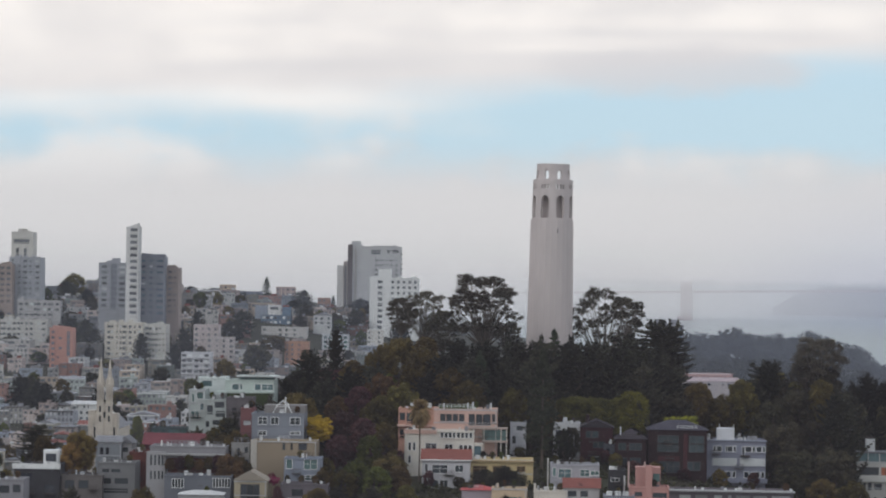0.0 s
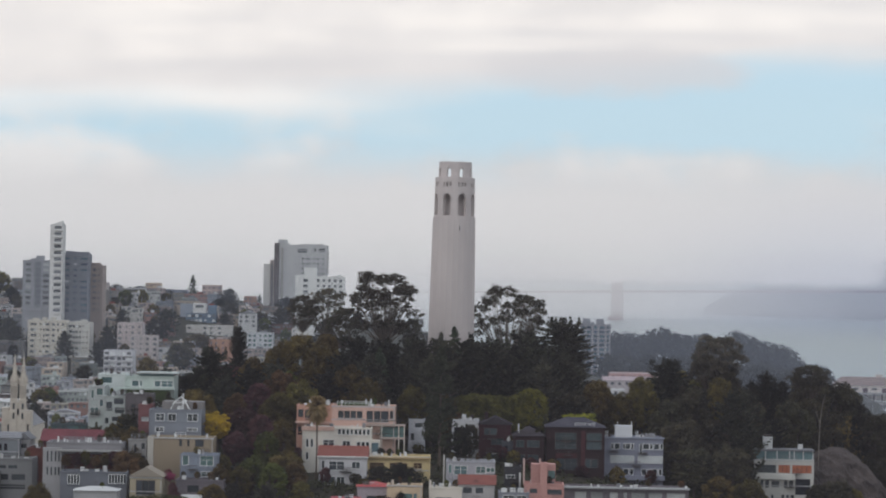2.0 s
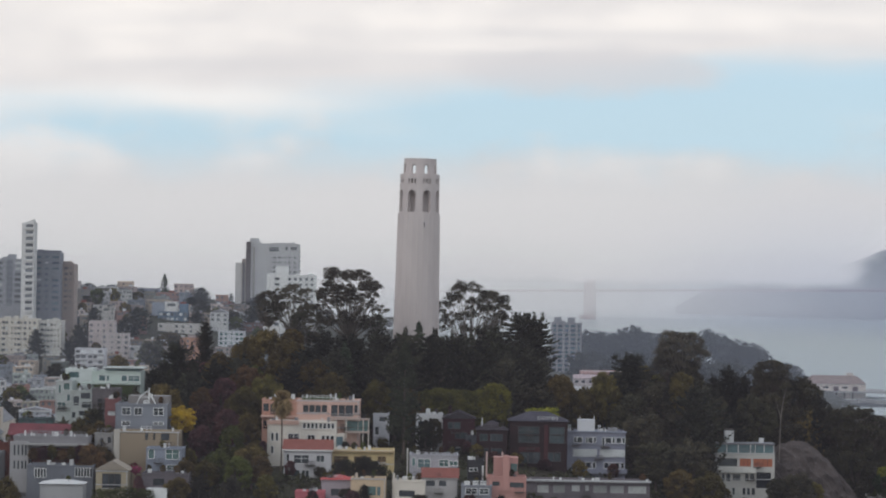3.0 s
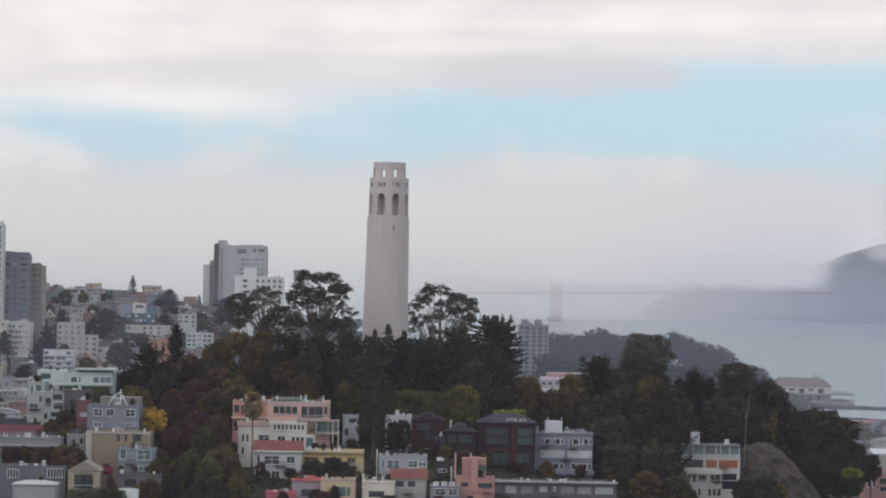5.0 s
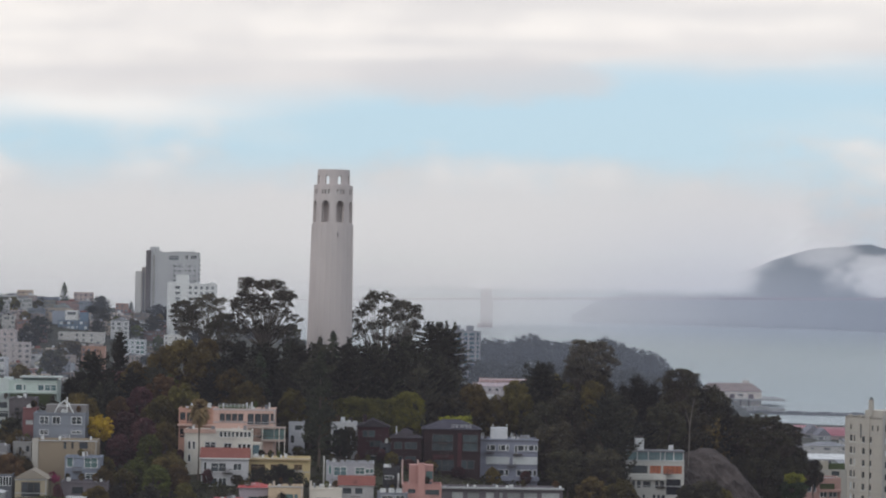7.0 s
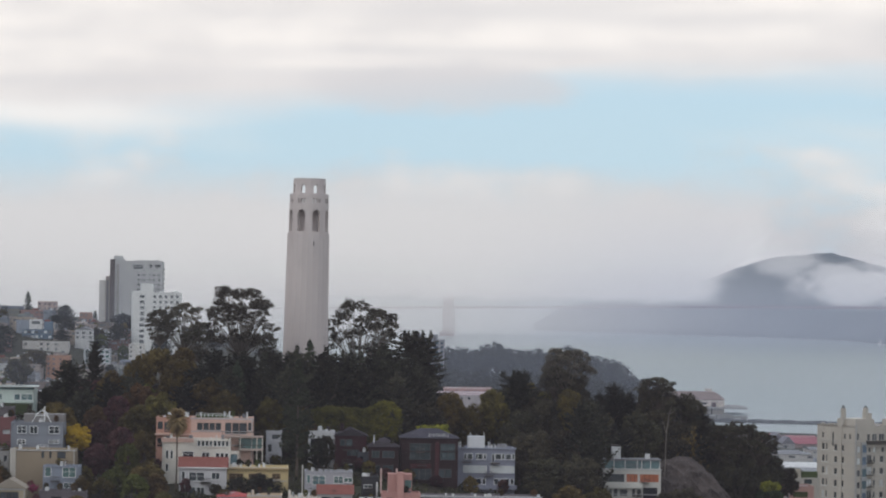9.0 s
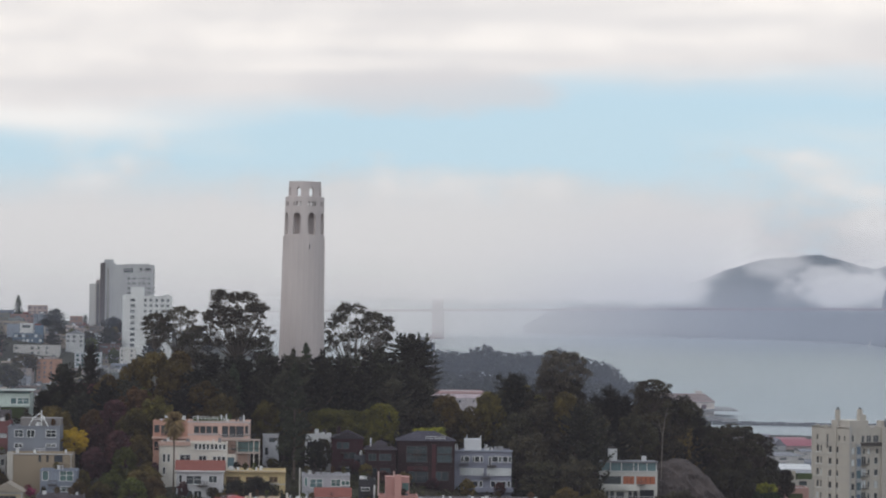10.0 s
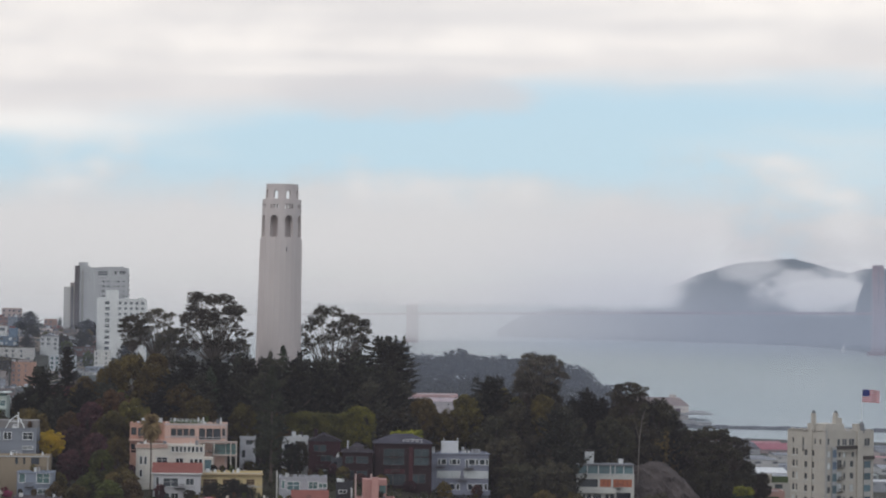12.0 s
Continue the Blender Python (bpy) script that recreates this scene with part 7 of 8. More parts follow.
def make_hedge(x0, x1, y, tops, material, label, deep=2.4, foot=None):
    """A clipped hedge from the ground up, its top running through the given heights."""
    rng = np.random.default_rng(int(abs(x0) * 10) + 5)
    clumps = []
    n = max(int((x1 - x0) / 0.45), 3)
    for i in range(n + 1):
        f = i / n
        top = float(np.interp(f, np.linspace(0, 1, len(tops)), tops))
        low = (ground_z(x0, y) if foot is None else foot)
        for z in np.arange(top - 0.6, max(low, top - 8), -0.9):
            clumps.append((x0 + (x1 - x0) * f + rng.uniform(-0.2, 0.2), y + rng.uniform(-0.3, 0.3) * deep, z + rng.uniform(-0.15, 0.15), 0.75, 0.62))
    ob = tagged(new("hedge"), label, "hedge")
    ob.matrix_world = Matrix.Translation((x0, y, (ground_z(x0, y) if foot is None else foot)))
    part("foliage", mesh_of("foliage", *[[tuple(Vector(v) - ob.matrix_world.translation) for v in d] if k == 0 else d for k, d in enumerate(leaf_data(clumps, 0.2, 90, rng))], material), material, ob)
    stems = joined(*[tube_data([(u, 0, -0.3), (u, 0, 1.2)], [0.09, 0.06], 5) for u in np.linspace(0.4, x1 - x0 - 0.4, 6)])
    part("stem", mesh_of("stem", *stems, BARK), BARK, ob)
    return ob


FOOT_HEDGE = leaf_stuff("foot_hedge_leaf", (0.075, 0.085, 0.026), (0.035, 0.042, 0.016))
DULL_HEDGE = leaf_stuff("dull_olive_hedge_leaf", (0.15, 0.14, 0.035), (0.07, 0.068, 0.022))
DARK_HEDGE = leaf_stuff("dark_hedge_leaf", (0.036, 0.042, 0.022), (0.018, 0.021, 0.014))
make_hedge(25.9, 32.5, -45, [88.9, 89.1, 89.0], LIME_LEAF, "clipped lime-green hedge behind a dark house")
make_hedge(1.7, 17.0, -42, [92.4, 93.1, 92.8, 92.5, 93.3], DULL_HEDGE, "tall dull olive hedge above the dark houses", 4.0)
make_hedge(15.2, 21.7, -42, [93.0, 94.4, 94.4, 92.6], leaf_stuff("olive_hedge_leaf", (0.25, 0.23, 0.04), (0.12, 0.115, 0.028)), "rounded olive-green hedge at the end of a row", 3.0)
make_hedge(-16.0, -5.2, -82, [78.2, 79.2, 78.3, 79.7, 78.6, 77.9], DARK_HEDGE, "dark uneven hedge below a yellow house", 1.8)

make_hedge(-63.2, -51.8, -114, [74.2, 74.7, 74.5], FOOT_HEDGE, "dense green hedge at the foot of the slope", 2.0)
building("roof_plant_house", "small white plant house above the lane", "building", -52.9, -113, 74.4, 4.1, 3, paint(0.70, 0.70, 0.69))


def make_flushed_tree(x, y, top, w):
    """A dark evergreen with bright new growth over its crown."""
    ob = tagged(new("evergreen_tree"), "dark evergreen tree topped with bright lime new growth", "tree")
    base = ground_z(x, y) - 0.3
    ob.matrix_world = Matrix.Translation((x, y, base))
    h = top - base
    rng = np.random.default_rng(77)
    dark, fresh = [], []
    for i in range(150):
        d = rng.normal(size=3)
        d /= np.linalg.norm(d)
        r = rng.uniform(0.3, 1) ** 0.4
        c = (d[0] * r * w * 0.42, d[1] * r * w * 0.42, h - 4.4 + d[2] * r * 3.6, 0.8, 0.6)
        (fresh if d[2] * r > 0.42 else dark).append(c)
    part("trunk", mesh_of("trunk", *tube_data([(0, 0, 0), (0.2, 0, h * 0.6), (0, 0, h - 4)], [0.4, 0.3, 0.12], 7), BARK), BARK, ob)
    part("crown", mesh_of("crown", *leaf_data(dark, 0.22, 80, rng), GREEN_DARK), GREEN_DARK, ob)
    part("new_growth", mesh_of("new_growth", *leaf_data(fresh, 0.2, 110, rng), LIME_LEAF), LIME_LEAF, ob, "bright lime new growth")
    return ob


GREEN_DARK = leaf_stuff("deep_green_leaf", (0.045, 0.065, 0.022), (0.02, 0.03, 0.012))
make_flushed_tree(111.4, -17, 76.1, 7.20)
tree("magenta", -56.7, -99, 78.2, 3.06, foot=76.3)
tree("magenta", -58.0, -90, 78.0, 2.15, foot=76.6)
# foot of the slope, west end
tree("old_cypress", -114.6, -50, 85.4, 10.6, own=0.75)
tree("tall_rust", -110.7, -62, 83.9, 6.48)
tree("tall_amber", -101.2, -72, 86.0, 7.8, own=1.2)
tree("tall_amber", -102.7, -74, 83.4, 5.8, own=1.2)
tree("olive", -69.3, -78, 85.2, 4.14)
tree("rust", -65.0, -90, 81.9, 2.63)
# among the houses of the flats and the western hill
for px, py, yy, wide, kind in ((30, 640, 900, 60, "cypress"), (60, 625, 880, 50, "cypress"), (75, 640, 870, 50, "cypress"), (126, 492, 1420, 46, "olive"), (108, 505, 1400, 40, "cypress"), (148, 520, 1330, 44, "cypress"), (120, 540, 1160, 60, "cypress"), (145, 560, 1150, 60, "cypress"), (155, 590, 1120, 50, "cypress"), (98, 510, 1250, 30, "cypress"), (240, 660, 700, 30, "green"), (250, 708, 560, 34, "cypress"), (212, 690, 600, 30, "green"), (371, 521, 1500, 26, "cypress"), (467, 498, 1500, 26, "conifer"), (532, 522, 1440, 44, "cypress"), (517, 540, 1400, 40, "cypress"), (446, 526, 1480, 40, "cypress"), (425, 532, 1470, 40, "cypress"), (586, 532, 1500, 16, "conifer"), (634, 537, 1440, 52, "cypress"), (612, 548, 1420, 44, "cypress"), (650, 545, 1420, 36, "cypress"), (345, 540, 1200, 30, "cypress"), (537, 545, 1330, 46, "cypress"), (528, 566, 1290, 44, "cypress"), (628, 556, 1330, 52, "cypress"), (425, 558, 1250, 56, "cypress"), (408, 575, 1200, 46, "bay"), (480, 602, 1150, 60, "olive"), (346, 560, 1300, 30, "cypress"), (300, 556, 1250, 40, "cypress"), (452, 612, 1080, 56, "bay"), (590, 562, 1340, 30, "bay"), (332, 515, 1480, 36, "cypress"), (320, 560, 1130, 40, "cypress"), (430, 585, 960, 60, "cypress"), (480, 605, 880, 60, "cypress"), (395, 590, 1000, 50, "olive"), (305, 575, 1060, 30, "cypress"), (245, 560, 1100, 30, "cypress"), (705, 552, 1250, 50, "cypress"), (350, 640, 820, 30, "cypress"), (480, 640, 720, 60, "olive")):
    z = 121.7 - (py - 481 + 0.0134 * (784 - px)) * (yy + 709) / 5246
    x = (px - 973) * (yy + 709) / 5246
    tree(kind, x, yy, min(max(z, ground_z(x, yy) + 6), ground_z(x, yy) + 22), wide * (yy + 709) / 5246)

# plants on the roof terrace
for k, px in enumerate((304, 322, 338, 356, 372, 388, 402)):
    tree(("rust", "plum", "olive", "rust")[k % 4], (px - 973) * 0.1185, -91.4, 80.9 + (k % 3) * 0.5, 2.6, foot=77.8)
for px, py, yy, wide, kind in ((408, 742, -64, 34, "cypress"), (395, 752, -60, 30, "olive"), (420, 770, -82, 26, "olive"), (405, 812, -94, 24, "rust"), (250, 805, -64, 30, "cypress"), (345, 765, -52, 26, "cypress"), (480, 712, -66, 60, "cypress"), (525, 705, -60, 50, "olive"), (575, 838, -98, 30, "olive"), (492, 868, -108, 26, "plum"), (600, 868, -108, 60, "cypress"), (560, 872, -110, 60, "olive"), (660, 870, -110, 60, "cypress"), (720, 868, -108, 50, "olive"), (250, 872, -106, 40, "olive"), (120, 872, -104, 40, "cypress")):
    dist = yy + 709
    tree(kind, (px - 973) * dist / 5246, yy, 121.7 - (py - 481 + 0.0134 * (784 - px)) * dist / 5246, wide * dist / 5246)
for k in range(46):
    # the crest of the western hill
    x, yy = -1000 * (1500 + 716) / 5246 + k * 8.6, 1400 + fill.uniform(0, 160)
    if free(x, yy, 7, 7):
        tree(fill.choice(["cypress", "olive", "cypress", "gum"]), x, yy, ground_z(x, yy) + max(4, clear_height(x, yy, 10, ground_z(x, yy), fill.uniform(7, 13))), fill.uniform(8, 14))

for k in range(330):
    # street trees of the flats
    yy = fill.uniform(300, 1420)
    x = -fill.uniform(330, 1000) * (yy + 709) / 5246
    if free(x, yy, 3, 3):
        g = ground_z(x, yy)
        high = clear_height(x, yy, 8, g, fill.uniform(8, 16))
        if high > 4:
            tree(fill.choice(["cypress", "bay", "olive", "bay", "green"]), x, yy, g + high, fill.uniform(7, 12))


# planted roofs, terraces and yards of the near houses
pots = random.Random(21)
for ob in [o for o in scene.objects if o.parent is None and o.get("height") and o.name.startswith(("hillside_house", "modern_house"))]:
    wall = next(c for c in ob.children if c.name.startswith("wall"))
    w, d = max(v.co.x for v in wall.data.vertices), max(v.co.y for v in wall.data.vertices)
    at = ob.matrix_world.translation
    if not any(c.name.startswith("roof") and len(c.data.vertices) in (6,) for c in ob.children):
        for k in range(pots.randint(0, 3)):
            foot = at.z + ob["height"] - 0.2
            tree(pots.choice(["bay", "olive", "rust", "green", "bay"]), at.x + pots.uniform(0.8, max(w - 0.8, 0.9)), at.y + pots.uniform(1.0, max(d - 1.0, 1.1)), foot + pots.uniform(0.7, 1.7), pots.uniform(0.9, 1.8), foot=foot)
    for k in range(pots.randint(1, 2)):
        # bushes in the yard before the house
        x, y = at.x + pots.uniform(0, w), at.y - pots.uniform(1.2, 2.4)
        if all(abs(x - a) > b / 2 + 0.5 or abs(y - c) > e / 2 + 0.5 for a, b, c, e in TAKEN):
            g = ground_z(x, y)
            tree(pots.choice(["bay", "cypress", "olive", "plum"]), x, y, g + pots.uniform(2.5, 4.5), pots.uniform(2.5, 4))


def make_undergrowth():
    """Brambles, ivy and bushes that cover the slope under the trees."""
    rng = np.random.default_rng(3)
    clumps = []
    for i in range(2600):
        x, y = rng.uniform(-90, 130), rng.uniform(-118, 40)
        if abs(x) < 10 and abs(y) < 10 or any(abs(x - a) < b / 2 + 0.8 and abs(y - c) < e / 2 + 0.8 for a, b, c, e in TAKEN):
            continue
        r = rng.uniform(1.2, 2.6)
        clumps.append((x, y, ground_z(x, y) + 0.3, r, r * 0.7))
    me = mesh_of("undergrowth", *leaf_data(clumps, 0.42, 12, rng), leaf_stuff("bramble_leaf", (0.050, 0.050, 0.020), (0.022, 0.022, 0.013)))
    return tagged(new("undergrowth", me), "dark tangled brambles and ivy covering the slope", "undergrowth", kind="stuff")


make_undergrowth()


def smooth(v, a, b):
    v = min(max((v - a) / (b - a), 0), 1)
    return v * v * (3 - 2 * v)


# ---- the wooded point, the piers and the harbour ----
def make_point_wood():
    """The wood on the far point, too far off to tell its trees apart."""
    rng = np.random.default_rng(9)
    clumps = []
    for i in range(420):
        f, yy = rng.uniform(0, 1), rng.uniform(1850, 2030)
        x = (98 + 205 * f) * (yy + 716) / 2600
        crest = 591 + 5 * math.sin(f * 16) + 6 * math.sin(f * 37) + 22 * smooth(f, 0.58, 0.85) + 46 * smooth(f, 0.82, 1.03) + rng.uniform(0, 28)
        g = ground_z(x, yy)
        top = min(121 - (crest - 489) * (yy + 716) / 5246, g + 42)
        if top - g < 5 or g < 1:
            continue
        wide = rng.uniform(4.5, 9)
        for k in range(16):
            w, r, z = rng.uniform(0, 6.28), wide * rng.uniform(0, 1) ** 0.5, rng.uniform(0.25, 1)
            clumps.append((x + r * math.cos(w), yy + r * math.sin(w), top - 1.5 - (top - g) * 0.75 * (1 - z) - 0.25 * r, rng.uniform(1.6, 3.2), rng.uniform(1.0, 1.8)))
    for i in range(230):
        # the lower wood along its landward side
        f, yy = rng.uniform(0.05, 1.02), rng.uniform(1660, 1860)
        x = (98 + 205 * f) * (yy + 716) / 2600
        g = ground_z(x, yy)
        top = min(121 - (628 + 34 * smooth(f, 0.6, 1.0) + rng.uniform(0, 34) - 489) * (yy + 716) / 5246, g + 30)
        if top - g < 3 or g < 1:
            continue
        wide = rng.uniform(5, 9)
        for k in range(16):
            w, r, z = rng.uniform(0, 6.28), wide * rng.uniform(0, 1) ** 0.5, rng.uniform(0, 1)
            clumps.append((x + r * math.cos(w), yy + r * math.sin(w), top - 1.5 - (top - g) * 0.8 * (1 - z) - 0.25 * r, rng.uniform(1.6, 3.2), rng.uniform(1.0, 1.8)))
    me = mesh_of("woodland", *leaf_data(clumps, 0.8, 5, rng), leaf_stuff("far_wood_leaf", (0.050, 0.048, 0.032), (0.010, 0.011, 0.010)))
    return tagged(new("woodland", me), "dark evergreen wood covering the far point", "woodland", kind="stuff")


make_point_wood()


def make_pier_shed(x, y, w, z):
    ob = tagged(new("pier_shed"), "long cream pier shed with a red tiled roof", "shed")
    ob.matrix_world = Matrix.Translation((x, y, 0))
    body = paint(0.60, 0.52, 0.46)
    part("deck", mesh_of("deck", *box_data(-6, w + 22, -8, 60, z - 1.6, z), surface("pier_concrete", (0.30, 0.29, 0.28))), surface("pier_concrete", (0.30, 0.29, 0.28)), ob)
    for k in range(int(w // 8)):
        box("pile", BARK, ob, 2 + 8 * k, 3.2 + 8 * k, -6, -4.8, -2, z - 1.6)
    holes = []
    for k in range(5):
        holes += [(6 + k * 18.5, z, 11 + k * 18.5, z + 4.2), (14.5 + k * 18.5, z + 2.4, 20 + k * 18.5, z + 4.2)]
    part("wall", mesh_of("wall", *joined(pierced(w, 6.8 + z, [h for h in holes if h[2] < w], 0.5, lambda u, v, t: (u, t, v)), box_data(0, w, 0.7, 40, z, z + 6.8)), body), body, ob)
    for a, b, c, d in holes:
        if c < w:
            box("door" if d - b > 2.5 else "window", MAROON if d - b > 2.5 else DARK_GLASS, ob, a, c, 0.35, 0.5, b, d)
    roof = surface("faded_red_roof", (0.22, 0.155, 0.135), (0.17, 0.12, 0.105))
    v = [(-1, -1, z + 6.8), (w + 1, -1, z + 6.8), (w + 1, 41, z + 6.8), (-1, 41, z + 6.8), (7, 16, z + 14.2), (w - 7, 16, z + 14.2), (w - 7, 25, z + 14.2), (7, 25, z + 14.2)]
    part("roof", mesh_of("roof", v, [(0, 1, 5, 4), (1, 2, 6, 5), (2, 3, 7, 6), (3, 0, 4, 7), (4, 5, 6, 7)], roof), roof, ob)
    box("cupola", body, ob, w - 16, w - 10, 17, 23, z + 13, z + 17)
    return ob


make_pier_shed(344.8, 2150, 55.73, 7.5)


def make_curved_pier():
    stone = surface("dark_pier_concrete", (0.12, 0.12, 0.125))
    ob = tagged(new("curved_pier"), "long low concrete pier closing the cove", "pier")
    pts = [(349.5 + 14 * k, 1990 - 3.0 * k - 0.02 * k * k, 0) for k in range(26)]
    verts, faces = [], []
    for i, (x, y, z) in enumerate(pts):
        verts += [(x, y - 5, -2), (x, y - 5, 2.9), (x, y + 5, 2.9), (x, y + 5, -2)]
        if i:
            n = 4 * i
            faces += [(n - 4, n, n + 1, n - 3), (n - 3, n + 1, n + 2, n - 2), (n - 2, n + 2, n + 3, n - 1)]
    part("causeway", mesh_of("causeway", verts, faces, stone), stone, ob)
    for i in range(0, 26, 2):
        x, y, z = pts[i]
        box("parapet", stone, ob, x - 5, x + 6, y - 5, y - 4.4, 2.9, 3.8)
    for i in (1, 2, 3):
        x, y, z = pts[i]
        box("pier_house", paint(0.26, 0.25, 0.24), ob, x - 7, x + 7, y - 3, y + 3, 2.8, 6.0 + (i == 2) * 1.5)
    return ob


make_curved_pier()


def make_boat(x, y, n):
    ob = tagged(new("sailing_boat"), "small moored white sailing boat", "boat")
    ob.matrix_world = pose(x, y, 0, 0, 0, n * 47)
    hull = [(-5, 0, 1.0), (-3, -1.3, 1.1), (2, -1.4, 1.2), (5.5, 0, 1.5), (2, 1.4, 1.2), (-3, 1.3, 1.1), (-4, 0, -0.3), (-2.5, -0.7, -0.4), (2, -0.7, -0.4), (4.4, 0, -0.2), (2, 0.7, -0.4), (-2.5, 0.7, -0.4)]
    part("hull", mesh_of("hull", hull, [(i, (i + 1) % 6, 6 + (i + 1) % 6, 6 + i) for i in range(6)] + [(5, 4, 3, 2, 1, 0)], WHITE_TRIM), WHITE_TRIM, ob)
    part("mast", mesh_of("mast", *tube_data([(0, 0, 1), (0, 0, 12)], [0.12, 0.06], 5), WHITE_TRIM), WHITE_TRIM, ob)
    if n == 0:
        part("sail", mesh_of("sail", [(-0.1, 0, 2), (-4.5, 0.4, 2.2), (-0.1, 0, 11.6), (-0.1, 0.12, 2), (-4.5, 0.52, 2.2), (-0.1, 0.12, 11.6)], [(0, 1, 2), (5, 4, 3), (0, 2, 5, 3), (1, 4, 5, 2)], WHITE_TRIM), WHITE_TRIM, ob)
    return tagged(ob, group="boats on the bay")


for n, (x, y) in enumerate(((0, 0), (372, 1800), (345, 1765), (362, 1712), (395, 1742), (430, 1730), (465, 1716), (335, 1810), (410, 1770))):
    ob = make_boat(x, y, n)
    if n == 0:  # the one under sail, far out in the strait
        ob.location = far(EYE.x + 6700 * math.sin(0.1895), EYE.y + 6700 * math.cos(0.1895), 0)


# ---- the strait: headlands and the suspension bridge, drawn in along the lines of sight ----
def ridge(name, label, bearings, shore, crest, colour, second, deep=500):
    """A headland seen under the given bearings (radians east of the tower line), with its shore at the given distances and its crest at the given heights."""
    n, rows = 150, 12
    verts, faces = [], []
    for i in range(n + 1):
        a = bearings[0] + (bearings[-1] - bearings[0]) * i / n
        d, high = float(np.interp(a, bearings, shore)), float(np.interp(a, bearings, crest))
        high *= 1 + 0.02 * noise.noise((a * 90, 0, 3)) + 0.012 * noise.noise((a * 260, 2, 3))
        for j in range(rows + 1):
            g = j / rows
            dd = d + deep * g
            rough = 1 + (0.10 * noise.noise((a * 70, g * 5, 1)) + 0.05 * noise.noise((a * 190, g * 14, 5))) * (1 - g)
            z = high * math.sin(g * math.pi / 2) ** 0.7 * rough - (4 if j == 0 else 0)
            verts.append(tuple(far(EYE.x + dd * math.sin(a), EYE.y + dd * math.cos(a), z)))
        verts.append(tuple(far(EYE.x + (d + deep * 1.2) * math.sin(a), EYE.y + (d + deep * 1.2) * math.cos(a), -10)))
    m = rows + 2
    for i in range(n):
        for j in range(m - 1):
            faces.append((i * m + j, (i + 1) * m + j, (i + 1) * m + j + 1, i * m + j + 1))
    ob = new(name, mesh_of(name, verts, faces, surface(name + "_scrub", colour, second, 0.95, 0.01, 0.9, 0.06)))
    for p in ob.data.polygons:
        p.use_smooth = True
    return tagged(ob, label, "headland", kind="structure")


ridge("headland", "hazy blue-grey headland across the strait",
      (0.073, 0.082, 0.097, 0.115, 0.126, 0.135, 0.143, 0.152, 0.163, 0.173, 0.178, 0.185, 0.191, 0.195, 0.205, 0.24, 0.30),
      (8420, 8350, 8240, 8090, 8000, 7930, 7860, 7790, 7690, 7560, 7450, 7250, 7050, 6850, 6560, 6100, 5600),
      (12, 62, 92, 120, 142, 164, 190, 214, 222, 229, 214, 196, 186, 196, 192, 178, 165), (0.07, 0.085, 0.075), (0.05, 0.06, 0.06))


def make_bridge():
    red = surface("bridge_red_paint", (0.20, 0.10, 0.09), (0.16, 0.085, 0.08), 0.8, 0.02)
    ob = tagged(new("suspension_bridge"), "distant red suspension bridge fading into sea fog", "bridge")
    south, north = Vector((323, 6530, 0)), Vector((1281, 5556, 0))
    run = north - south

    def at(f, z, side=0.0):
        p = south + run * f
        z *= 1 - 0.14 * f
        return tuple(far(p.x + side, p.y, z))

    def beam(f0, z0, f1, z1, w, h, n=1):
        verts, faces = [], []
        for i in range(n + 1):
            g = i / n
            f, z = f0 + (f1 - f0) * g, z0 + (z1 - z0) * g
            b = len(verts)
            verts += [at(f, z - h / 2, -0), at(f, z + h / 2, -0), tuple(Vector(at(f, z + h / 2)) + Vector((0, w, 0))), tuple(Vector(at(f, z - h / 2)) + Vector((0, w, 0)))]
            if i:
                faces += [(b - 4 + k, b + k, b + (k + 1) % 4, b - 4 + (k + 1) % 4) for k in range(4)]
        return verts, faces

    part("deck", mesh_of("deck", *beam(-0.5, 52, 1.35, 117, 14, 5.5, 30), red), red, ob)
    for f in (0.0, 1.0):
        legs = []
        for side in (-13, 0):
            for z0, z1, wide in ((0, 65, 17), (65, 120, 14.5), (120, 175, 12), (175, 225, 10)):
                a, b = Vector(at(f, z0, side)), Vector(at(f, z1, side))
                s = wide * 0.53
                v = [tuple(p + Vector((dx, dy, 0))) for p in (a, b) for dx, dy in ((0, 0), (s, 0), (s, 8), (0, 8))]
                legs.append((v, [(0, 1, 5, 4), (1, 2, 6, 5), (2, 3, 7, 6), (3, 0, 4, 7), (4, 5, 6, 7)]))
        for z in (80, 120, 165, 215):
            a = Vector(at(f, z, -9))
            legs.append(box_data(a.x, a.x + 20 * 0.53, a.y + 2, a.y + 5, a.z - 2, a.z + 3))
        base = Vector(at(f, 4, -20))
        legs.append(box_data(base.x, base.x + 36 * 0.53, base.y - 3, base.y + 14, base.z - 5, base.z + 3))
        part("bridge_tower", mesh_of("bridge_tower", *joined(*legs), red), red, ob)
    for f0, f1, mid in ((0, 1, 72), (-0.28, 0, None), (1, 1.28, None)):
        pts = []
        for i in range(25):
            g = i / 24
            f = f0 + (f1 - f0) * g
            z = 76 + 22 * g + (150 - 20 * g) * (2 * g - 1) ** 2 if mid else (68 + 157 * (g if f0 < 0 else 1 - g) ** 1.6)
            pts.append(at(f, z))
        part("main_cable", mesh_of("main_cable", *tube_data(pts, [0.12] * 25, 5), red), red, ob)
    return ob


make_bridge()


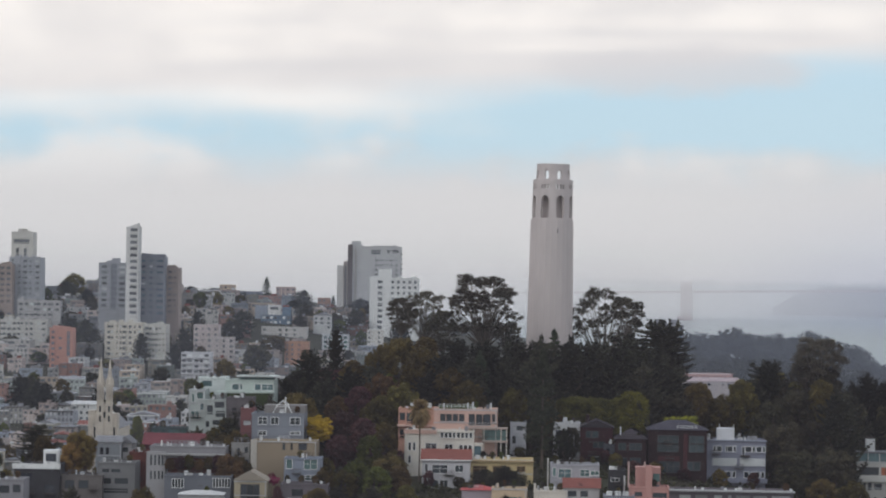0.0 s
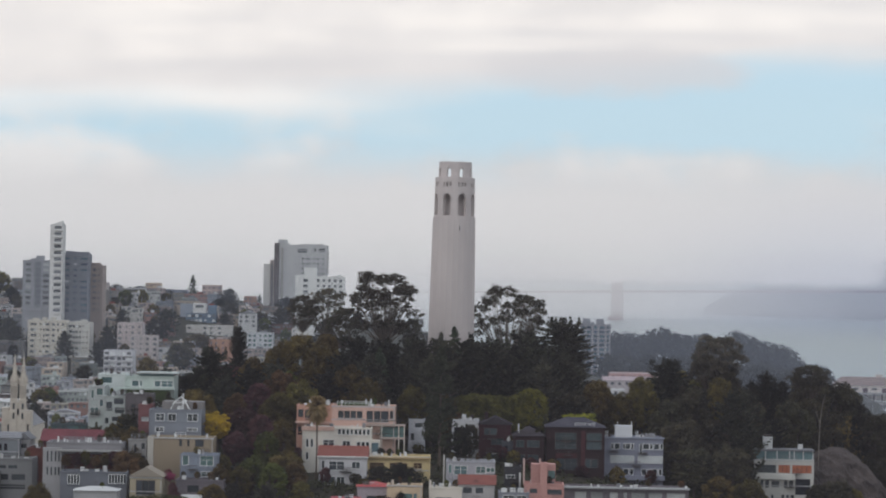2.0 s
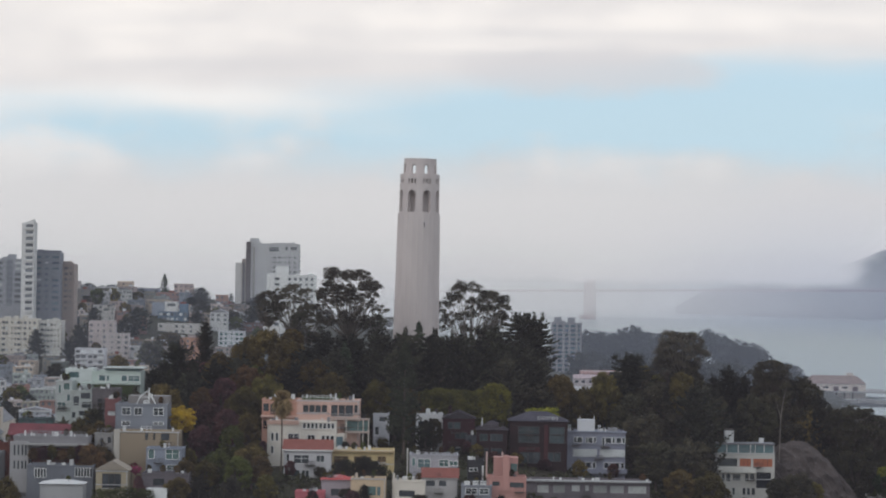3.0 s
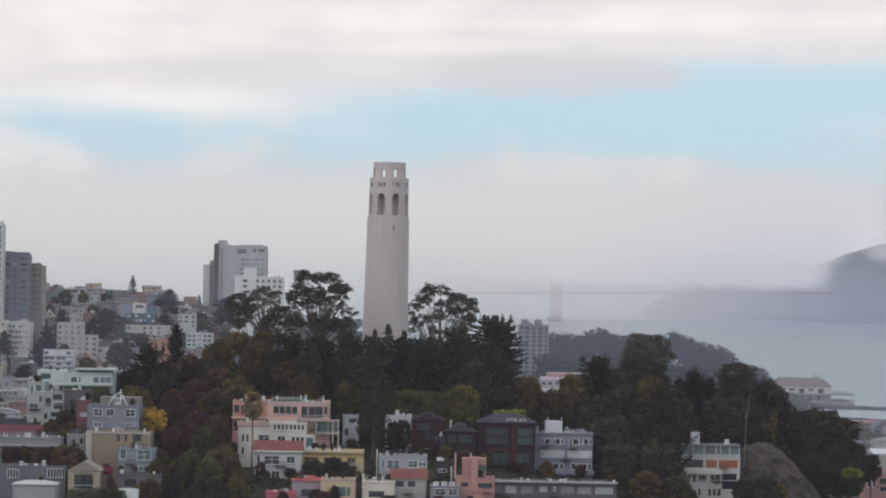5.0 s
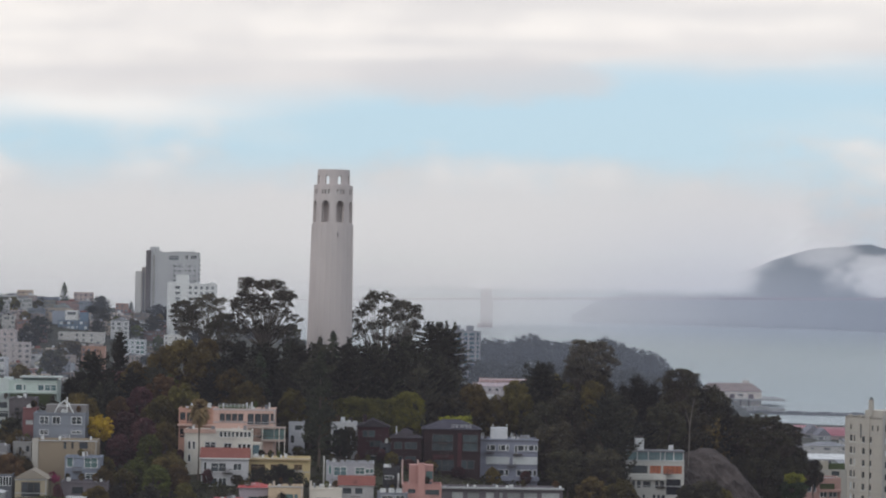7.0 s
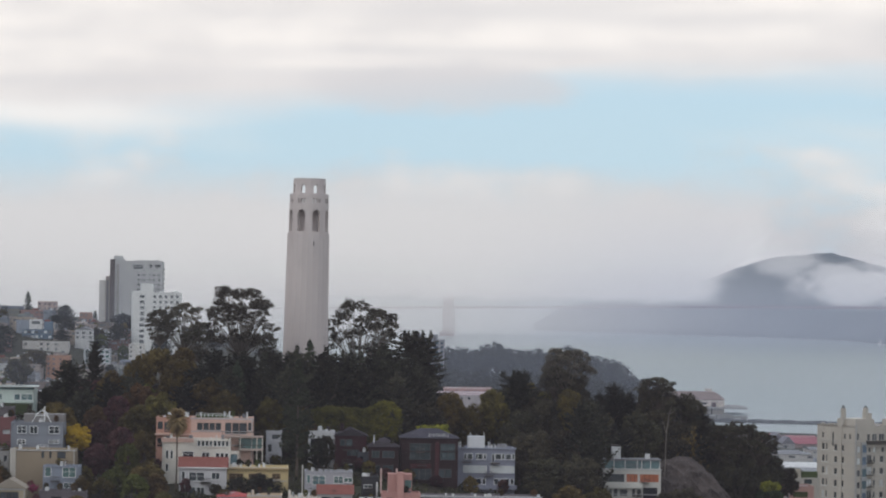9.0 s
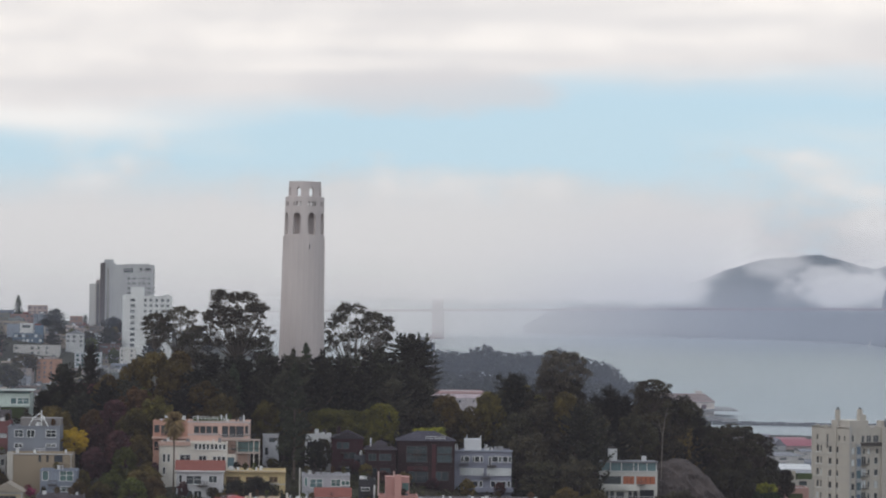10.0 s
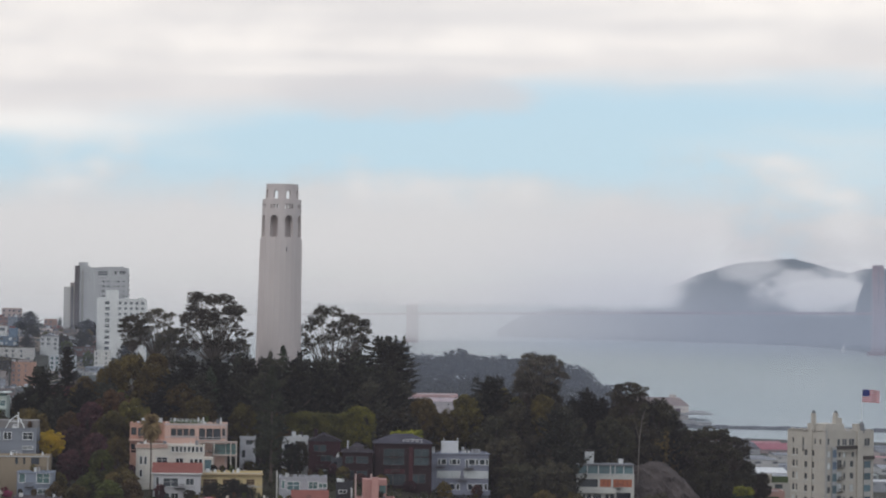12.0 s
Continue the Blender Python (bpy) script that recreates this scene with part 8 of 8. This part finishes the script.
# ---- sea haze and fog, painted on thin upright sheets ----
def haze_sheet(name, label, y, half, low, high, mask, colour=(0.42, 0.46, 0.55), backdrop=None):
    """An upright sheet that imitates haze, shaded as if facing the sky, or glowing where backdrop colours are given;
    mask(tree, place, x, z) gives how much it hides.
    """
    m = bpy.data.materials.new(name + "_vapour")
    m.use_nodes = True
    t = m.node_tree
    t.nodes.clear()
    place = add_node(t, "ShaderNodeNewGeometry").outputs["Position"]
    spot = add_node(t, "ShaderNodeSeparateXYZ", {}, Vector=place)
    alpha = mask(t, place, spot.outputs[0], spot.outputs[2])
    skyward = add_node(t, "ShaderNodeCombineXYZ", {}, i0=0.0, i1=-0.5, i2=0.86).outputs[0]
    lit = add_node(t, "ShaderNodeBsdfDiffuse", {}, Color=(*colour, 1), Normal=skyward)
    if backdrop:  # far sheets glow by themselves, matched to the sky behind
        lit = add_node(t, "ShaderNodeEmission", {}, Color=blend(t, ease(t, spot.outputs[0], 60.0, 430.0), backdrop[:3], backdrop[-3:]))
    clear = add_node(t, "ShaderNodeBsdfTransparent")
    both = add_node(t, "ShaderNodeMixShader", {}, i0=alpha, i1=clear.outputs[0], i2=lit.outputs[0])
    t.links.new(both.outputs[0], add_node(t, "ShaderNodeOutputMaterial").inputs[0])
    wide = (y + 716) * math.tan(half)
    verts = [(EYE.x + s * wide, y, z) for s in (-1, 1) for z in (low, high)]
    ob = new(name, mesh_of(name, verts, [(0, 2, 3, 1)], m))
    ob.visible_shadow = False
    return tagged(ob, label, "fog", kind="structure")


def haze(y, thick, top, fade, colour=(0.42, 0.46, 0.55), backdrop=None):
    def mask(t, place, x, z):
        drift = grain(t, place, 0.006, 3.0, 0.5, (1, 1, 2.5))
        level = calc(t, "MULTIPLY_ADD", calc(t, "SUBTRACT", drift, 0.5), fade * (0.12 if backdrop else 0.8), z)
        if backdrop:  # the painted haze reaches higher before the headland
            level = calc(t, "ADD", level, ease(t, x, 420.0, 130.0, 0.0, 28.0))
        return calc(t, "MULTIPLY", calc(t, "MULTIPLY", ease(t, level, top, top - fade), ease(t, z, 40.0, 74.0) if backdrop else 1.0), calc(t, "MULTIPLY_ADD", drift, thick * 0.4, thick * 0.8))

    return haze_sheet("haze", "thin bluish upright sheet imitating sea haze", y, 0.30, -5, top + fade, mask, colour, backdrop)


# grey-mauve sheet added before the hill to lift its darks
haze(-330, 0.060, 190, 60, (0.50, 0.46, 0.50))
haze(640, 0.05, 150, 60)
haze(1050, 0.06, 150, 60)
haze(1430, 0.10, 150, 70)
haze(1800, 0.11, 150, 80)
# self-glowing sheet: blue haze put in front of headland and bridge
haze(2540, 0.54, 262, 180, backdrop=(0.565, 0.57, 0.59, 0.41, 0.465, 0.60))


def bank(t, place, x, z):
    """Painted fog: it hides the strait above the bridge deck, tears open over the headland and lies in its hollow."""
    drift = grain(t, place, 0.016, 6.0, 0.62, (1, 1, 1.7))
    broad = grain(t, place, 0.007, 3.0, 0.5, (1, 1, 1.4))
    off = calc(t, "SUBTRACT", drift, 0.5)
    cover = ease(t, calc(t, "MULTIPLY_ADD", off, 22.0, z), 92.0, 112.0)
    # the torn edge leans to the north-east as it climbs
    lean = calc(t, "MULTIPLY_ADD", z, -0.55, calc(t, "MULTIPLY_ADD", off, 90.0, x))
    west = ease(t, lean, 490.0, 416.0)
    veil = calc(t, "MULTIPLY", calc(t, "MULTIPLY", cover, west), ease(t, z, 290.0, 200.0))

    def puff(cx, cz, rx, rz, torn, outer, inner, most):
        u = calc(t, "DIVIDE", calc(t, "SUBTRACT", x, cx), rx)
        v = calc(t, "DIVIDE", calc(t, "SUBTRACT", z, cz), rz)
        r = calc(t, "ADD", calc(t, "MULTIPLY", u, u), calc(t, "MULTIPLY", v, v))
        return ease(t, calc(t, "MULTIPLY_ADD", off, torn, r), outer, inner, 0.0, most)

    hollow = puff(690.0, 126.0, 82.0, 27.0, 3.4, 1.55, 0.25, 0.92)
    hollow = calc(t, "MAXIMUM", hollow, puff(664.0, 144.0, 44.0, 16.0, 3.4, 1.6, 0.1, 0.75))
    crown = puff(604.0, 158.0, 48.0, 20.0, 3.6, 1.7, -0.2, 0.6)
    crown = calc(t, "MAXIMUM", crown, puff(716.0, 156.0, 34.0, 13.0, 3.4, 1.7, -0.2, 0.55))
    # a thinner painted veil pales the low land towards the west
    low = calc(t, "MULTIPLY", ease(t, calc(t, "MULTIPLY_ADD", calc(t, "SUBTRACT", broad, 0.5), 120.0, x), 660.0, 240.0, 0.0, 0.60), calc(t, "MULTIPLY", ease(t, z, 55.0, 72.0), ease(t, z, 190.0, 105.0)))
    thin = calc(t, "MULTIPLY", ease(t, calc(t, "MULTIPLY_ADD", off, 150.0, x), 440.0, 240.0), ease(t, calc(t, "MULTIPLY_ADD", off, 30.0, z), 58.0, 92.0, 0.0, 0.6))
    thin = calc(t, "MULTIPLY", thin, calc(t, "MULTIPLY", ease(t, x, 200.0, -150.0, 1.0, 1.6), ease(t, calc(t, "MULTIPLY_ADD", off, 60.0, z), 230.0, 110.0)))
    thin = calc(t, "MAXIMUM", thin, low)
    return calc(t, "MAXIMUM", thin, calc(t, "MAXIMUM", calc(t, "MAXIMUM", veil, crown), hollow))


# one flat glowing sheet carries the painted fog
haze_sheet("fog_bank", "pale glowing sheet painted as sea fog over the strait", 3050, 0.30, 60, 300, bank, backdrop=(0.705, 0.70, 0.71))
